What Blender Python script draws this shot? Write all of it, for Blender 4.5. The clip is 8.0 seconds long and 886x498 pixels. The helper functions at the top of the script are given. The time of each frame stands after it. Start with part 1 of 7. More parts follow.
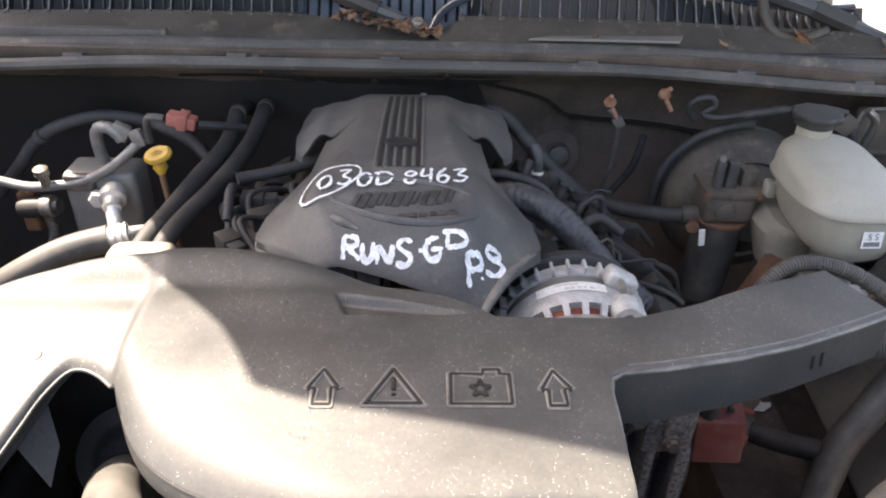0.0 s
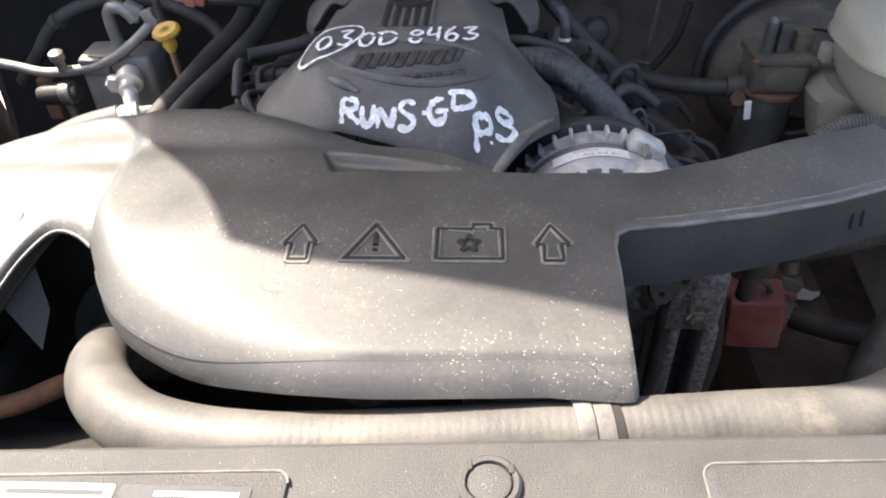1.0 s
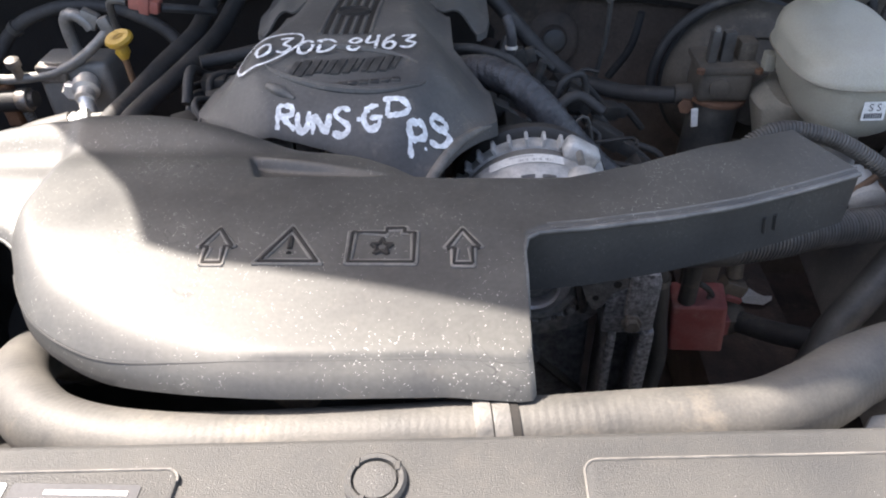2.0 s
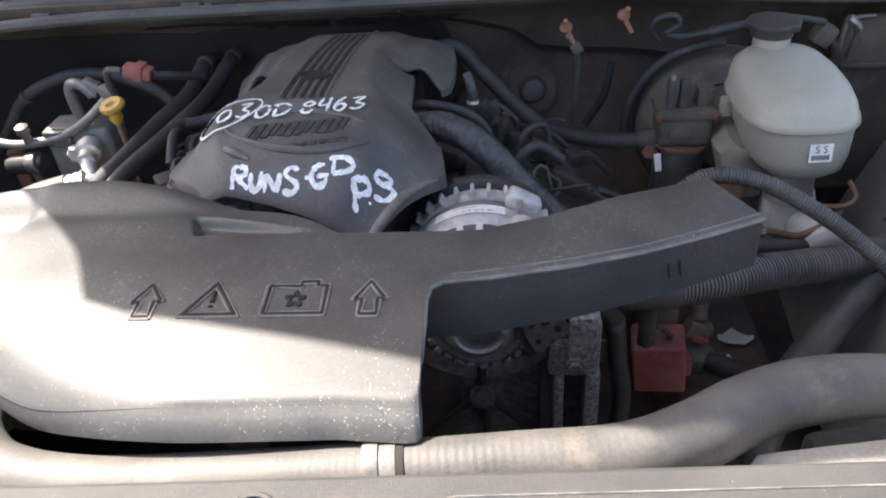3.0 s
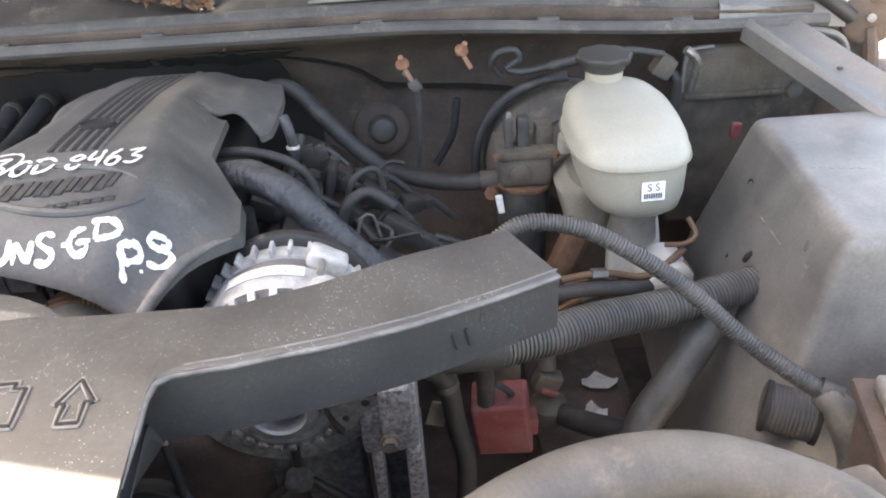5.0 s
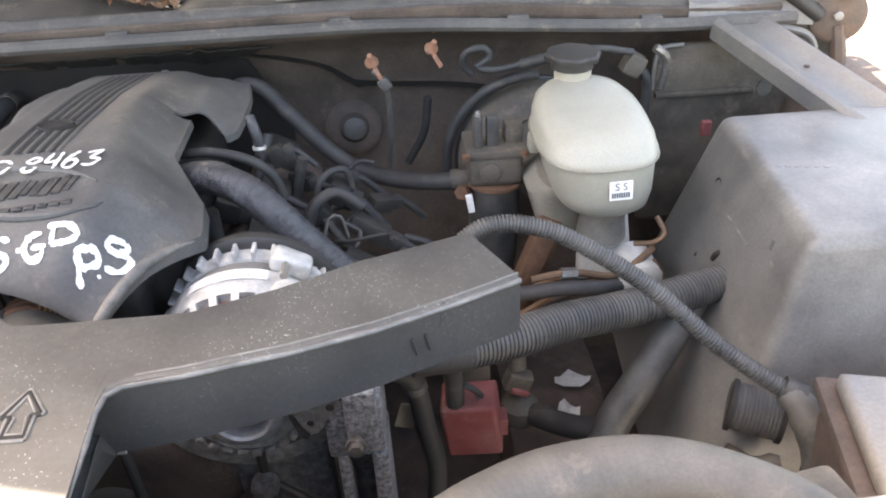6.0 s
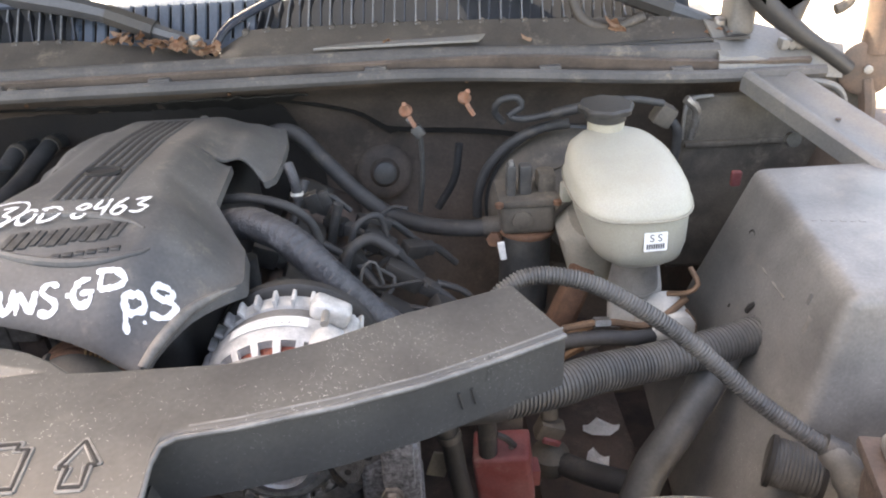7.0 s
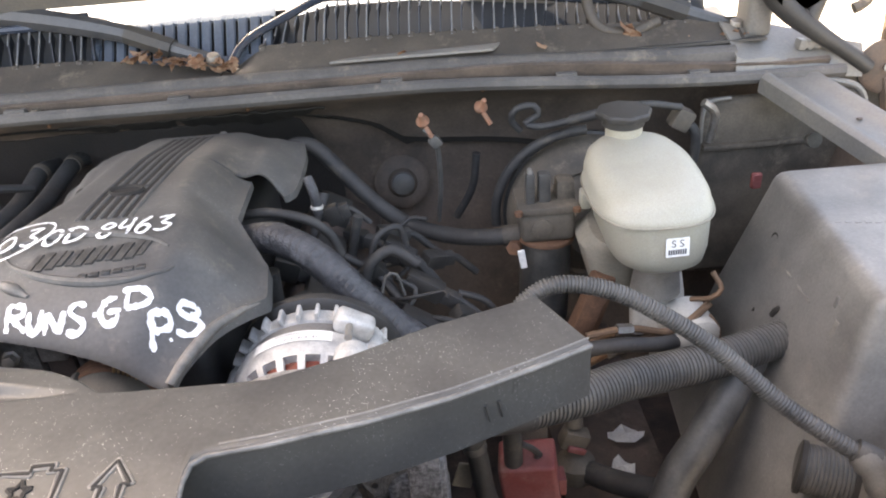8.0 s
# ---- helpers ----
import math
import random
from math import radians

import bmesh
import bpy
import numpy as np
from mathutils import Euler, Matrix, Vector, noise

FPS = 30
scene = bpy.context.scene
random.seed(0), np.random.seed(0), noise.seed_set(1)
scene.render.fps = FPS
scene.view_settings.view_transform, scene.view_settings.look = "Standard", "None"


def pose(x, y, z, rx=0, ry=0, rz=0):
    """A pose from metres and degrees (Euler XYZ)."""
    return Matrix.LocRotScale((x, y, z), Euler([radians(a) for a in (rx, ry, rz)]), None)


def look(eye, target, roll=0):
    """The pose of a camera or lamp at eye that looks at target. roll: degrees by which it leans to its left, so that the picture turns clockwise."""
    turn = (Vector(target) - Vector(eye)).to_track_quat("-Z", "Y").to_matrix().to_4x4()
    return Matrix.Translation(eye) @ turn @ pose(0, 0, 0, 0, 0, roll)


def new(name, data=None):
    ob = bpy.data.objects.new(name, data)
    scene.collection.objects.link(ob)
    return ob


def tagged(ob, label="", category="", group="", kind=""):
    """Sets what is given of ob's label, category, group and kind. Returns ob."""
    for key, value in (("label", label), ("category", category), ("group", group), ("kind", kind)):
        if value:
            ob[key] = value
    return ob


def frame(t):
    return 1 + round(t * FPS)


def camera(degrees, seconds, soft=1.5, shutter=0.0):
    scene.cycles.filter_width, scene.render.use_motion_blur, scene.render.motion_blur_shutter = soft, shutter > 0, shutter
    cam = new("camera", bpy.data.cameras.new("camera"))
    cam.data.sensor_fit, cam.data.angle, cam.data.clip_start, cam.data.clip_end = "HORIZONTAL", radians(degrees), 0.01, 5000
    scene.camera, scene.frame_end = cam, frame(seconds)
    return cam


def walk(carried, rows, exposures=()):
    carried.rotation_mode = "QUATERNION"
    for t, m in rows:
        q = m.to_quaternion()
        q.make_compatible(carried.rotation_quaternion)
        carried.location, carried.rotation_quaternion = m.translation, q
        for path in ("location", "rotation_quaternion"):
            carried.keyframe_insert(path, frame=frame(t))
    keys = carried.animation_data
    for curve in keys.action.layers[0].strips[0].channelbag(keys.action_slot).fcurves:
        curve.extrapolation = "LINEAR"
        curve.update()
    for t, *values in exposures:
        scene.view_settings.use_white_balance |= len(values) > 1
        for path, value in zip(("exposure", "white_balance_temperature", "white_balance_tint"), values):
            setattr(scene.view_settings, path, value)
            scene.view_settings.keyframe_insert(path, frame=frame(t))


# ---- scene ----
cam = camera(62.1, 8.0, 2.0)
PATH = [
    (0, (-0.017, -0.006, 1.505), (0.038, 1.68, 0.43), 1.7),
    (0.5, (-0.009, 0.016, 1.465), (0.091, 1.65, 0.316), 1.2),
    (1, (0.037, 0.008, 1.437), (-0.062, 1.552, 0.17), -2.0),
    (2.5, (0.123, -0.009, 1.444), (0.062, 1.581, 0.234), -1.2),
    (3, (0.2, -0.022, 1.465), (0.019, 1.6, 0.309), -4.9),
    (3.5, (0.327, 0.026, 1.435), (0.15, 1.615, 0.232), -8.9),
    (4, (0.336, 0.049, 1.427), (0.153, 1.679, 0.283), -8.9),
    (4.5, (0.317, 0.061, 1.43), (0.262, 1.737, 0.341), -5.4),
    (6, (0.341, 0.077, 1.433), (0.422, 1.739, 0.323), -2.9),
    (6.5, (0.338, 0.08, 1.44), (0.421, 1.765, 0.367), -3.3),
    (7, (0.317, 0.079, 1.449), (0.365, 1.797, 0.427), -2.7),
    (7.5, (0.316, 0.085, 1.456), (0.354, 1.811, 0.446), -3.5),
    (8, (0.312, 0.081, 1.454), (0.317, 1.811, 0.449), -4.7),
]
walk(cam, [(t, look(eye, target, roll)) for t, eye, target, roll in PATH],
     exposures=[(0.0, 2.42, 8000, 15.5), (0.5, 2.42, 7800, 15), (1.0, 2.14, 7500, 13.5), (2.5, 2.02, 7100, 14), (3.5, 2.30, 7400, 13.5), (4.0, 2.77, 7600, 14), (4.7, 3.26, 8200, 13), (6.0, 3.40, 8500, 14), (8.0, 3.26, 8750, 15)])

# ---- light: high sun from the side, clear sky ----
TO_SUN = Vector((-0.504, 0.268, 0.89)).normalized()
world = bpy.data.worlds.new("sky")
scene.world = world
world.use_nodes = True
wn = world.node_tree.nodes
sky = wn.new("ShaderNodeTexSky")
sky.sky_type, sky.sun_disc = "NISHITA", False
sky.sun_elevation = math.asin(TO_SUN.z)
sky.sun_rotation = math.atan2(TO_SUN.x, TO_SUN.y)
sky.dust_density, sky.ozone_density = 3.0, 0.6
world.node_tree.links.new(sky.outputs[0], wn["Background"].inputs[0])
wn["Background"].inputs[1].default_value = 0.15
sun = new("sun", bpy.data.lights.new("sun", "SUN"))
sun.data.energy, sun.data.angle, sun.data.color = 4.8, radians(0.5), (1.0, 0.975, 0.94)
sun.matrix_world = look(TO_SUN * 20, (0, 0, 0))


# ---- materials ----
def mat(name, base, dust=None, amount=0.5, rough=0.6, metal=0.0, big=9.0, fine=260.0, bump=0.15, specks=0.0, stain=0.0, seed=0.0, steep_dark=0.0, hairs=0.0):
    """A worn surface: base colour, a film of dust in patches, fine grain and relief, and optional pale spots."""
    m = bpy.data.materials.new(name)
    m.use_nodes = True
    nt = m.node_tree
    n, ln = nt.nodes, nt.links
    bs = n["Principled BSDF"]
    co = n.new("ShaderNodeTexCoord")
    mp = n.new("ShaderNodeMapping")
    mp.inputs["Location"].default_value = (seed, seed * 0.7, seed * 1.3)
    ln.new(co.outputs["Object"], mp.inputs["Vector"])
    n1 = n.new("ShaderNodeTexNoise")
    n1.inputs["Scale"].default_value, n1.inputs["Detail"].default_value, n1.inputs["Roughness"].default_value = big, 6, 0.62
    n2 = n.new("ShaderNodeTexNoise")
    n2.inputs["Scale"].default_value, n2.inputs["Detail"].default_value = fine, 3
    for nn in (n1, n2):
        ln.new(mp.outputs[0], nn.inputs["Vector"])
    ramp = n.new("ShaderNodeMapRange")
    ramp.inputs["From Min"].default_value, ramp.inputs["From Max"].default_value = 0.32, 0.68
    ramp.inputs["To Max"].default_value = amount
    ln.new(n1.outputs[0], ramp.inputs["Value"])
    mix = n.new("ShaderNodeMix")
    mix.data_type = "RGBA"
    mix.inputs["A"].default_value = (*base, 1)
    mix.inputs["B"].default_value = (*(dust or base), 1)
    film = ramp.outputs[0]
    # Dust thins on steep faces, which also paints the walls' shade.
    if steep_dark:
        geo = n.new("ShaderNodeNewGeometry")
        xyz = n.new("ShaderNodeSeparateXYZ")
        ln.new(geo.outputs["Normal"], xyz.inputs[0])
        upward = n.new("ShaderNodeMapRange")
        upward.inputs["From Min"].default_value, upward.inputs["From Max"].default_value = 0.1, 0.8
        upward.inputs["To Min"].default_value, upward.inputs["To Max"].default_value = 1 - steep_dark, 1.0
        ln.new(xyz.outputs["Z"], upward.inputs["Value"])
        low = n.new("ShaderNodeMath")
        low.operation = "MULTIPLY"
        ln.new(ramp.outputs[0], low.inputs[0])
        ln.new(upward.outputs[0], low.inputs[1])
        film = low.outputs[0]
    ln.new(film, mix.inputs["Factor"])
    grain = n.new("ShaderNodeMapRange")
    grain.inputs["To Min"].default_value, grain.inputs["To Max"].default_value = 0.72, 1.28
    ln.new(n2.outputs[0], grain.inputs["Value"])
    mul = n.new("ShaderNodeVectorMath")
    mul.operation = "SCALE"
    ln.new(mix.outputs["Result"], mul.inputs[0])
    ln.new(grain.outputs[0], mul.inputs["Scale"])
    col = mul.outputs[0]
    if stain:
        n3 = n.new("ShaderNodeTexNoise")
        n3.inputs["Scale"].default_value, n3.inputs["Detail"].default_value, n3.inputs["Roughness"].default_value = 17.0, 9, 0.78
        ln.new(mp.outputs[0], n3.inputs["Vector"])
        edge = n.new("ShaderNodeMapRange")
        edge.inputs["From Min"].default_value, edge.inputs["From Max"].default_value = 0.56, 0.70
        edge.inputs["To Max"].default_value = stain
        ln.new(n3.outputs[0], edge.inputs["Value"])
        ms = n.new("ShaderNodeMix")
        ms.data_type = "RGBA"
        ms.inputs["B"].default_value = (0.30, 0.25, 0.19, 1)
        ln.new(edge.outputs[0], ms.inputs["Factor"])
        ln.new(col, ms.inputs["A"])
        col = ms.outputs["Result"]
    if hairs:
        n4 = n.new("ShaderNodeTexNoise")
        n4.inputs["Scale"].default_value, n4.inputs["Detail"].default_value, n4.inputs["Distortion"].default_value = 26.0, 1.5, 1.6
        n5 = n.new("ShaderNodeTexNoise")
        n5.inputs["Scale"].default_value, n5.inputs["Detail"].default_value = 13.0, 2
        for nn in (n4, n5):
            ln.new(mp.outputs[0], nn.inputs["Vector"])
        line = n.new("ShaderNodeMath")
        line.operation = "COMPARE"
        line.inputs[1].default_value, line.inputs[2].default_value = 0.5, 0.0045
        ln.new(n4.outputs[0], line.inputs[0])
        where = n.new("ShaderNodeMapRange")
        where.inputs["From Min"].default_value, where.inputs["From Max"].default_value = 0.60, 0.66
        where.inputs["To Max"].default_value = hairs
        ln.new(n5.outputs[0], where.inputs["Value"])
        both = n.new("ShaderNodeMath")
        both.operation = "MULTIPLY"
        ln.new(line.outputs[0], both.inputs[0])
        ln.new(where.outputs[0], both.inputs[1])
        mh = n.new("ShaderNodeMix")
        mh.data_type = "RGBA"
        mh.inputs["B"].default_value = (0.020, 0.020, 0.020, 1)
        ln.new(both.outputs[0], mh.inputs["Factor"])
        ln.new(col, mh.inputs["A"])
        col = mh.outputs["Result"]
    if specks:
        vo = n.new("ShaderNodeTexVoronoi")
        vo.inputs["Scale"].default_value, vo.inputs["Randomness"].default_value = 820.0, 1.0
        ln.new(mp.outputs[0], vo.inputs["Vector"])
        sep = n.new("ShaderNodeSeparateColor")
        ln.new(vo.outputs["Color"], sep.inputs[0])
        size = n.new("ShaderNodeMath")
        size.operation = "MULTIPLY_ADD"
        size.inputs[1].default_value, size.inputs[2].default_value = 0.86 * specks, -0.635 * specks
        ln.new(sep.outputs[0], size.inputs[0])
        less = n.new("ShaderNodeMath")
        less.operation = "LESS_THAN"
        ln.new(vo.outputs["Distance"], less.inputs[0])
        patch = n.new("ShaderNodeMath")
        patch.operation = "MULTIPLY_ADD"
        patch.inputs[1].default_value = 0.60
        ln.new(n1.outputs[0], patch.inputs[0])
        ln.new(size.outputs[0], patch.inputs[2])
        thin = n.new("ShaderNodeMath")
        thin.operation = "SUBTRACT"
        thin.inputs[1].default_value = 0.32
        ln.new(patch.outputs[0], thin.inputs[0])
        ln.new(thin.outputs[0], less.inputs[1])
        mx = n.new("ShaderNodeMix")
        mx.data_type = "RGBA"
        mx.inputs["B"].default_value = (0.64, 0.63, 0.60, 1)
        dots = less.outputs[0]
        if steep_dark:
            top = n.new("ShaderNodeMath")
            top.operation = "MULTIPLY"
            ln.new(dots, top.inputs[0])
            ln.new(upward.outputs[0], top.inputs[1])
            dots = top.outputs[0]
        ln.new(dots, mx.inputs["Factor"])
        ln.new(col, mx.inputs["A"])
        col = mx.outputs["Result"]
    ln.new(col, bs.inputs["Base Color"])
    rr = n.new("ShaderNodeMapRange")
    rr.inputs["To Min"].default_value, rr.inputs["To Max"].default_value = max(0.05, rough - 0.12), min(1, rough + 0.15)
    ln.new(n1.outputs[0], rr.inputs["Value"])
    ln.new(rr.outputs[0], bs.inputs["Roughness"])
    bs.inputs["Metallic"].default_value = metal
    if bump:
        bp = n.new("ShaderNodeBump")
        bp.inputs["Strength"].default_value, bp.inputs["Distance"].default_value = bump, 0.002
        add = n.new("ShaderNodeMath")
        low = n.new("ShaderNodeMath")
        low.operation = "MULTIPLY"
        low.inputs[1].default_value = 0.2
        ln.new(n1.outputs[0], low.inputs[0])
        ln.new(low.outputs[0], add.inputs[0])
        ln.new(n2.outputs[0], add.inputs[1])
        ln.new(add.outputs[0], bp.inputs["Height"])
        ln.new(bp.outputs[0], bs.inputs["Normal"])
    return m


duct_plastic = mat("duct_plastic", (0.033, 0.033, 0.033), (0.078, 0.077, 0.070), 0.66, 0.52, big=13, bump=0.06, specks=1.0, stain=0.07, steep_dark=0.65, hairs=0.7)
lip_pale = mat("lip_pale", (0.046, 0.046, 0.047), (0.150, 0.149, 0.145), 0.9, 0.38, big=40, fine=400, bump=0.05, seed=59)
cover_plastic = mat("cover_plastic", (0.045, 0.045, 0.046), (0.122, 0.117, 0.109), 0.75, 0.60, big=8, bump=0.08, specks=0.6, stain=0.3, seed=3)
panel_plastic = mat("panel_plastic", (0.036, 0.036, 0.036), (0.066, 0.063, 0.058), 0.8, 0.60, big=10, fine=1300, bump=0.45, specks=0.7, stain=0.05, seed=5)
black_plastic = mat("black_plastic", (0.018, 0.018, 0.019), (0.052, 0.048, 0.042), 0.6, 0.55, big=16, seed=1)
dusty_black = mat("dusty_black", (0.035, 0.031, 0.027), (0.15, 0.125, 0.097), 0.8, 0.75, big=11, stain=0.4, seed=2)
black_rubber = mat("black_rubber", (0.019, 0.019, 0.020), (0.062, 0.060, 0.057), 0.6, 0.65, big=22, stain=0.2, seed=4)
ac_grey = mat("ac_grey", (0.15, 0.148, 0.142), (0.235, 0.228, 0.212), 0.8, 0.55, 0.1, big=24, fine=500, bump=0.2, seed=51)
ac_alu = mat("ac_alu", (0.27, 0.265, 0.255), (0.15, 0.145, 0.135), 0.8, 0.45, 0.45, big=34, fine=500, bump=0.2, seed=52)
hose_rubber = mat("hose_rubber", (0.043, 0.042, 0.040), (0.109, 0.102, 0.091), 0.85, 0.60, big=16, fine=500, bump=0.14, stain=0.25, seed=6)
loom_plastic = mat("loom_plastic", (0.040, 0.040, 0.040), (0.118, 0.112, 0.101), 0.7, 0.48, big=25, seed=7)
firewall_paint = mat("firewall_paint", (0.050, 0.040, 0.035), (0.148, 0.112, 0.090), 0.82, 0.75, big=9, fine=160, bump=0.3, stain=0.25, seed=8)
dark_grime = mat("dark_grime", (0.033, 0.026, 0.024), (0.112, 0.080, 0.066), 0.8, 0.8, big=14, bump=0.4, stain=0.25, seed=9)
cast_alu = mat("cast_alu", (0.33, 0.33, 0.325), (0.64, 0.63, 0.605), 0.8, 0.5, 0.25, big=60, fine=700, bump=0.4, seed=10)
grimy_cast = mat("grimy_cast", (0.044, 0.044, 0.047), (0.38, 0.38, 0.395), 0.85, 0.45, 0.3, big=190, fine=700, bump=0.8, seed=11)
bright_alu = mat("bright_alu", (0.70, 0.69, 0.66), (0.46, 0.44, 0.40), 0.6, 0.36, 0.5, big=30, seed=12)
steel = mat("steel", (0.30, 0.29, 0.28), (0.14, 0.11, 0.08), 0.7, 0.45, 0.8, big=50, seed=13)
rust = mat("rust", (0.085, 0.042, 0.026), (0.20, 0.105, 0.06), 0.8, 0.85, 0.1, big=40, bump=0.5, seed=14)
copper = mat("copper", (0.19, 0.11, 0.065), (0.11, 0.07, 0.045), 0.8, 0.55, 0.4, big=35, seed=15)
red_plastic = mat("red_plastic", (0.165, 0.030, 0.030), (0.215, 0.094, 0.088), 0.75, 0.6, big=22, stain=0.4, seed=16)
pale_red = mat("pale_red", (0.30, 0.085, 0.065), (0.26, 0.14, 0.11), 0.6, 0.6, big=30, seed=17)
yellow_plastic = mat("yellow_plastic", (0.42, 0.25, 0.02), (0.26, 0.16, 0.05), 0.5, 0.5, big=60, seed=18)
milky = mat("milky_plastic", (0.350, 0.338, 0.285), (0.275, 0.252, 0.20), 0.7, 0.40, big=7, fine=700, bump=0.02, stain=0.10, seed=19)
milky.node_tree.nodes["Principled BSDF"].inputs["Subsurface Weight"].default_value = 0.6
milky.node_tree.nodes["Principled BSDF"].inputs["Subsurface Radius"].default_value = (0.03, 0.03, 0.026)
white_paint = mat("white_paint", (0.82, 0.84, 0.85), (0.34, 0.35, 0.36), 0.75, 0.6, big=150, bump=0.3, seed=20)
paper = mat("paper", (0.72, 0.72, 0.70), (0.5, 0.48, 0.44), 0.5, 0.7, big=40, seed=21)
ink = mat("ink", (0.03, 0.03, 0.035), (0.06, 0.06, 0.06), 0.4, 0.7, seed=22)
box_plastic = mat("box_plastic", (0.070, 0.068, 0.065), (0.205, 0.195, 0.180), 0.85, 0.40, big=7, fine=300, bump=0.12, specks=0.4, stain=0.25, seed=23)
cowl_plastic = mat("cowl_plastic", (0.034, 0.030, 0.027), (0.088, 0.074, 0.060), 0.8, 0.60, big=9, stain=0.4, seed=24)
# Black plastic; the sky's blue sheen is mixed into these two base colours.
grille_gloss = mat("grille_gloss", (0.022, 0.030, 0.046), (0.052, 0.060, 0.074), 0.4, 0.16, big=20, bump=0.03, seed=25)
grille_sky_sheen = mat("grille_sky_sheen", (0.055, 0.072, 0.098), (0.090, 0.108, 0.132), 0.6, 0.30, big=20, bump=0.03, seed=56)
slope_black = mat("slope_black", (0.008, 0.010, 0.014), (0.019, 0.022, 0.027), 0.6, 0.55, big=24, bump=0.04, seed=58)
brace_grey = mat("brace_grey", (0.088, 0.088, 0.088), (0.150, 0.140, 0.122), 0.8, 0.5, big=12, stain=0.3, seed=57)
fin_glint = mat("fin_glint", (0.12, 0.13, 0.15), (0.24, 0.24, 0.24), 0.8, 0.30, big=60, bump=0.05, seed=47)
grille_dark = mat("grille_dark", (0.010, 0.012, 0.018), (0.026, 0.028, 0.033), 0.5, 0.30, big=24, bump=0.04, seed=49)
badge_black = mat("badge_black", (0.020, 0.020, 0.021), (0.062, 0.061, 0.059), 0.9, 0.38, big=95, fine=500, bump=0.25, seed=48)
seal_rubber = mat("seal_rubber", (0.052, 0.050, 0.050), (0.115, 0.106, 0.098), 0.8, 0.7, big=14, stain=0.5, seed=26)
body_paint = mat("body_paint", (0.125, 0.125, 0.125), (0.20, 0.18, 0.15), 0.8, 0.5, big=9, stain=0.4, seed=27)
tan_metal = mat("tan_metal", (0.20, 0.185, 0.155), (0.30, 0.265, 0.21), 0.7, 0.6, big=18, seed=28)
leaf_brown = mat("leaf_brown", (0.22, 0.095, 0.05), (0.46, 0.32, 0.22), 0.95, 0.8, big=60, seed=29)
clip_orange = mat("clip_orange", (0.27, 0.115, 0.065), (0.16, 0.10, 0.07), 0.8, 0.7, big=90, seed=30)
dull_alu = mat("dull_alu", (0.22, 0.21, 0.195), (0.34, 0.32, 0.29), 0.8, 0.5, 0.5, big=40, fine=500, bump=0.2, seed=34)
faded_print = mat("faded_print", (0.34, 0.34, 0.34), (0.20, 0.19, 0.18), 0.9, 0.6, big=45, seed=35)
scrap_white = mat("scrap_white", (0.86, 0.86, 0.85), (0.70, 0.69, 0.66), 0.5, 0.7, big=40, seed=37)
pale_alu = mat("pale_alu", (0.48, 0.46, 0.42), (0.32, 0.30, 0.26), 0.6, 0.5, 0.15, big=22, fine=500, bump=0.2, seed=40)
cast_brown = mat("cast_brown", (0.115, 0.110, 0.104), (0.34, 0.325, 0.305), 0.9, 0.6, 0.1, big=90, fine=600, bump=0.7, seed=53)
pulley_steel = mat("pulley_steel", (0.36, 0.37, 0.39), (0.22, 0.22, 0.23), 0.8, 0.36, 0.5, big=60, fine=500, bump=0.1, seed=54)
bracket_black = mat("bracket_black", (0.045, 0.045, 0.047), (0.23, 0.228, 0.228), 0.7, 0.55, 0.1, big=110, fine=600, bump=0.7, seed=41)
pale_metal = mat("pale_metal", (0.30, 0.292, 0.27), (0.22, 0.205, 0.175), 0.7, 0.5, 0.1, big=18, seed=42)
sheet_black = mat("sheet_black", (0.012, 0.011, 0.011), (0.030, 0.025, 0.022), 0.8, 0.8, big=9, fine=300, bump=0.5, seed=55)
# Near-black fill; also paints the dark inside slots, grooves, holes and gaps.
deep_black = mat("deep_black", (0.010, 0.009, 0.008), (0.022, 0.018, 0.015), 0.6, 0.85, big=30, seed=38)
tape_black = mat("tape_black", (0.022, 0.023, 0.027), (0.082, 0.083, 0.088), 0.7, 0.4, big=95, fine=420, bump=0.7, seed=39)
winding = mat("winding", (0.26, 0.055, 0.03), (0.07, 0.024, 0.018), 0.9, 0.45, 0.2, big=190, seed=31)
wiper_grey = mat("wiper_grey", (0.030, 0.033, 0.038), (0.070, 0.072, 0.075), 0.7, 0.35, big=16, seed=43)
cast_grey = mat("cast_grey", (0.13, 0.125, 0.12), (0.045, 0.040, 0.036), 0.9, 0.7, big=120, fine=700, bump=0.8, stain=0.2, seed=44)
worn_lit_plastic = mat("worn_lit_plastic", (0.060, 0.059, 0.057), (0.20, 0.185, 0.165), 0.9, 0.55, big=30, fine=400, bump=0.2, stain=0.3, seed=45)
brass = mat("brass", (0.42, 0.27, 0.13), (0.16, 0.09, 0.05), 0.8, 0.4, 0.7, big=160, seed=46)
gravel = mat("gravel", (0.26, 0.24, 0.21), (0.42, 0.39, 0.34), 0.9, 0.95, big=3, fine=40, bump=0.6, seed=32)
glass = mat("windscreen_glass", (0.30, 0.33, 0.35), (0.42, 0.43, 0.43), 0.5, 0.06, big=3, bump=0.0, seed=33)
glass.node_tree.nodes["Principled BSDF"].inputs["IOR"].default_value = 1.52
glass.node_tree.nodes["Principled BSDF"].inputs["Specular IOR Level"].default_value = 1.0


# ---- mesh helpers ----
PLACE = {}


def thing(name, at, label, category, group="", kind=""):
    """An Empty at the base of a thing, under which its parts hang."""
    ob = new(name)
    ob.empty_display_size = 0.02
    ob.location = at
    PLACE[ob.name] = Vector(at)
    return tagged(ob, label, category, group, kind)


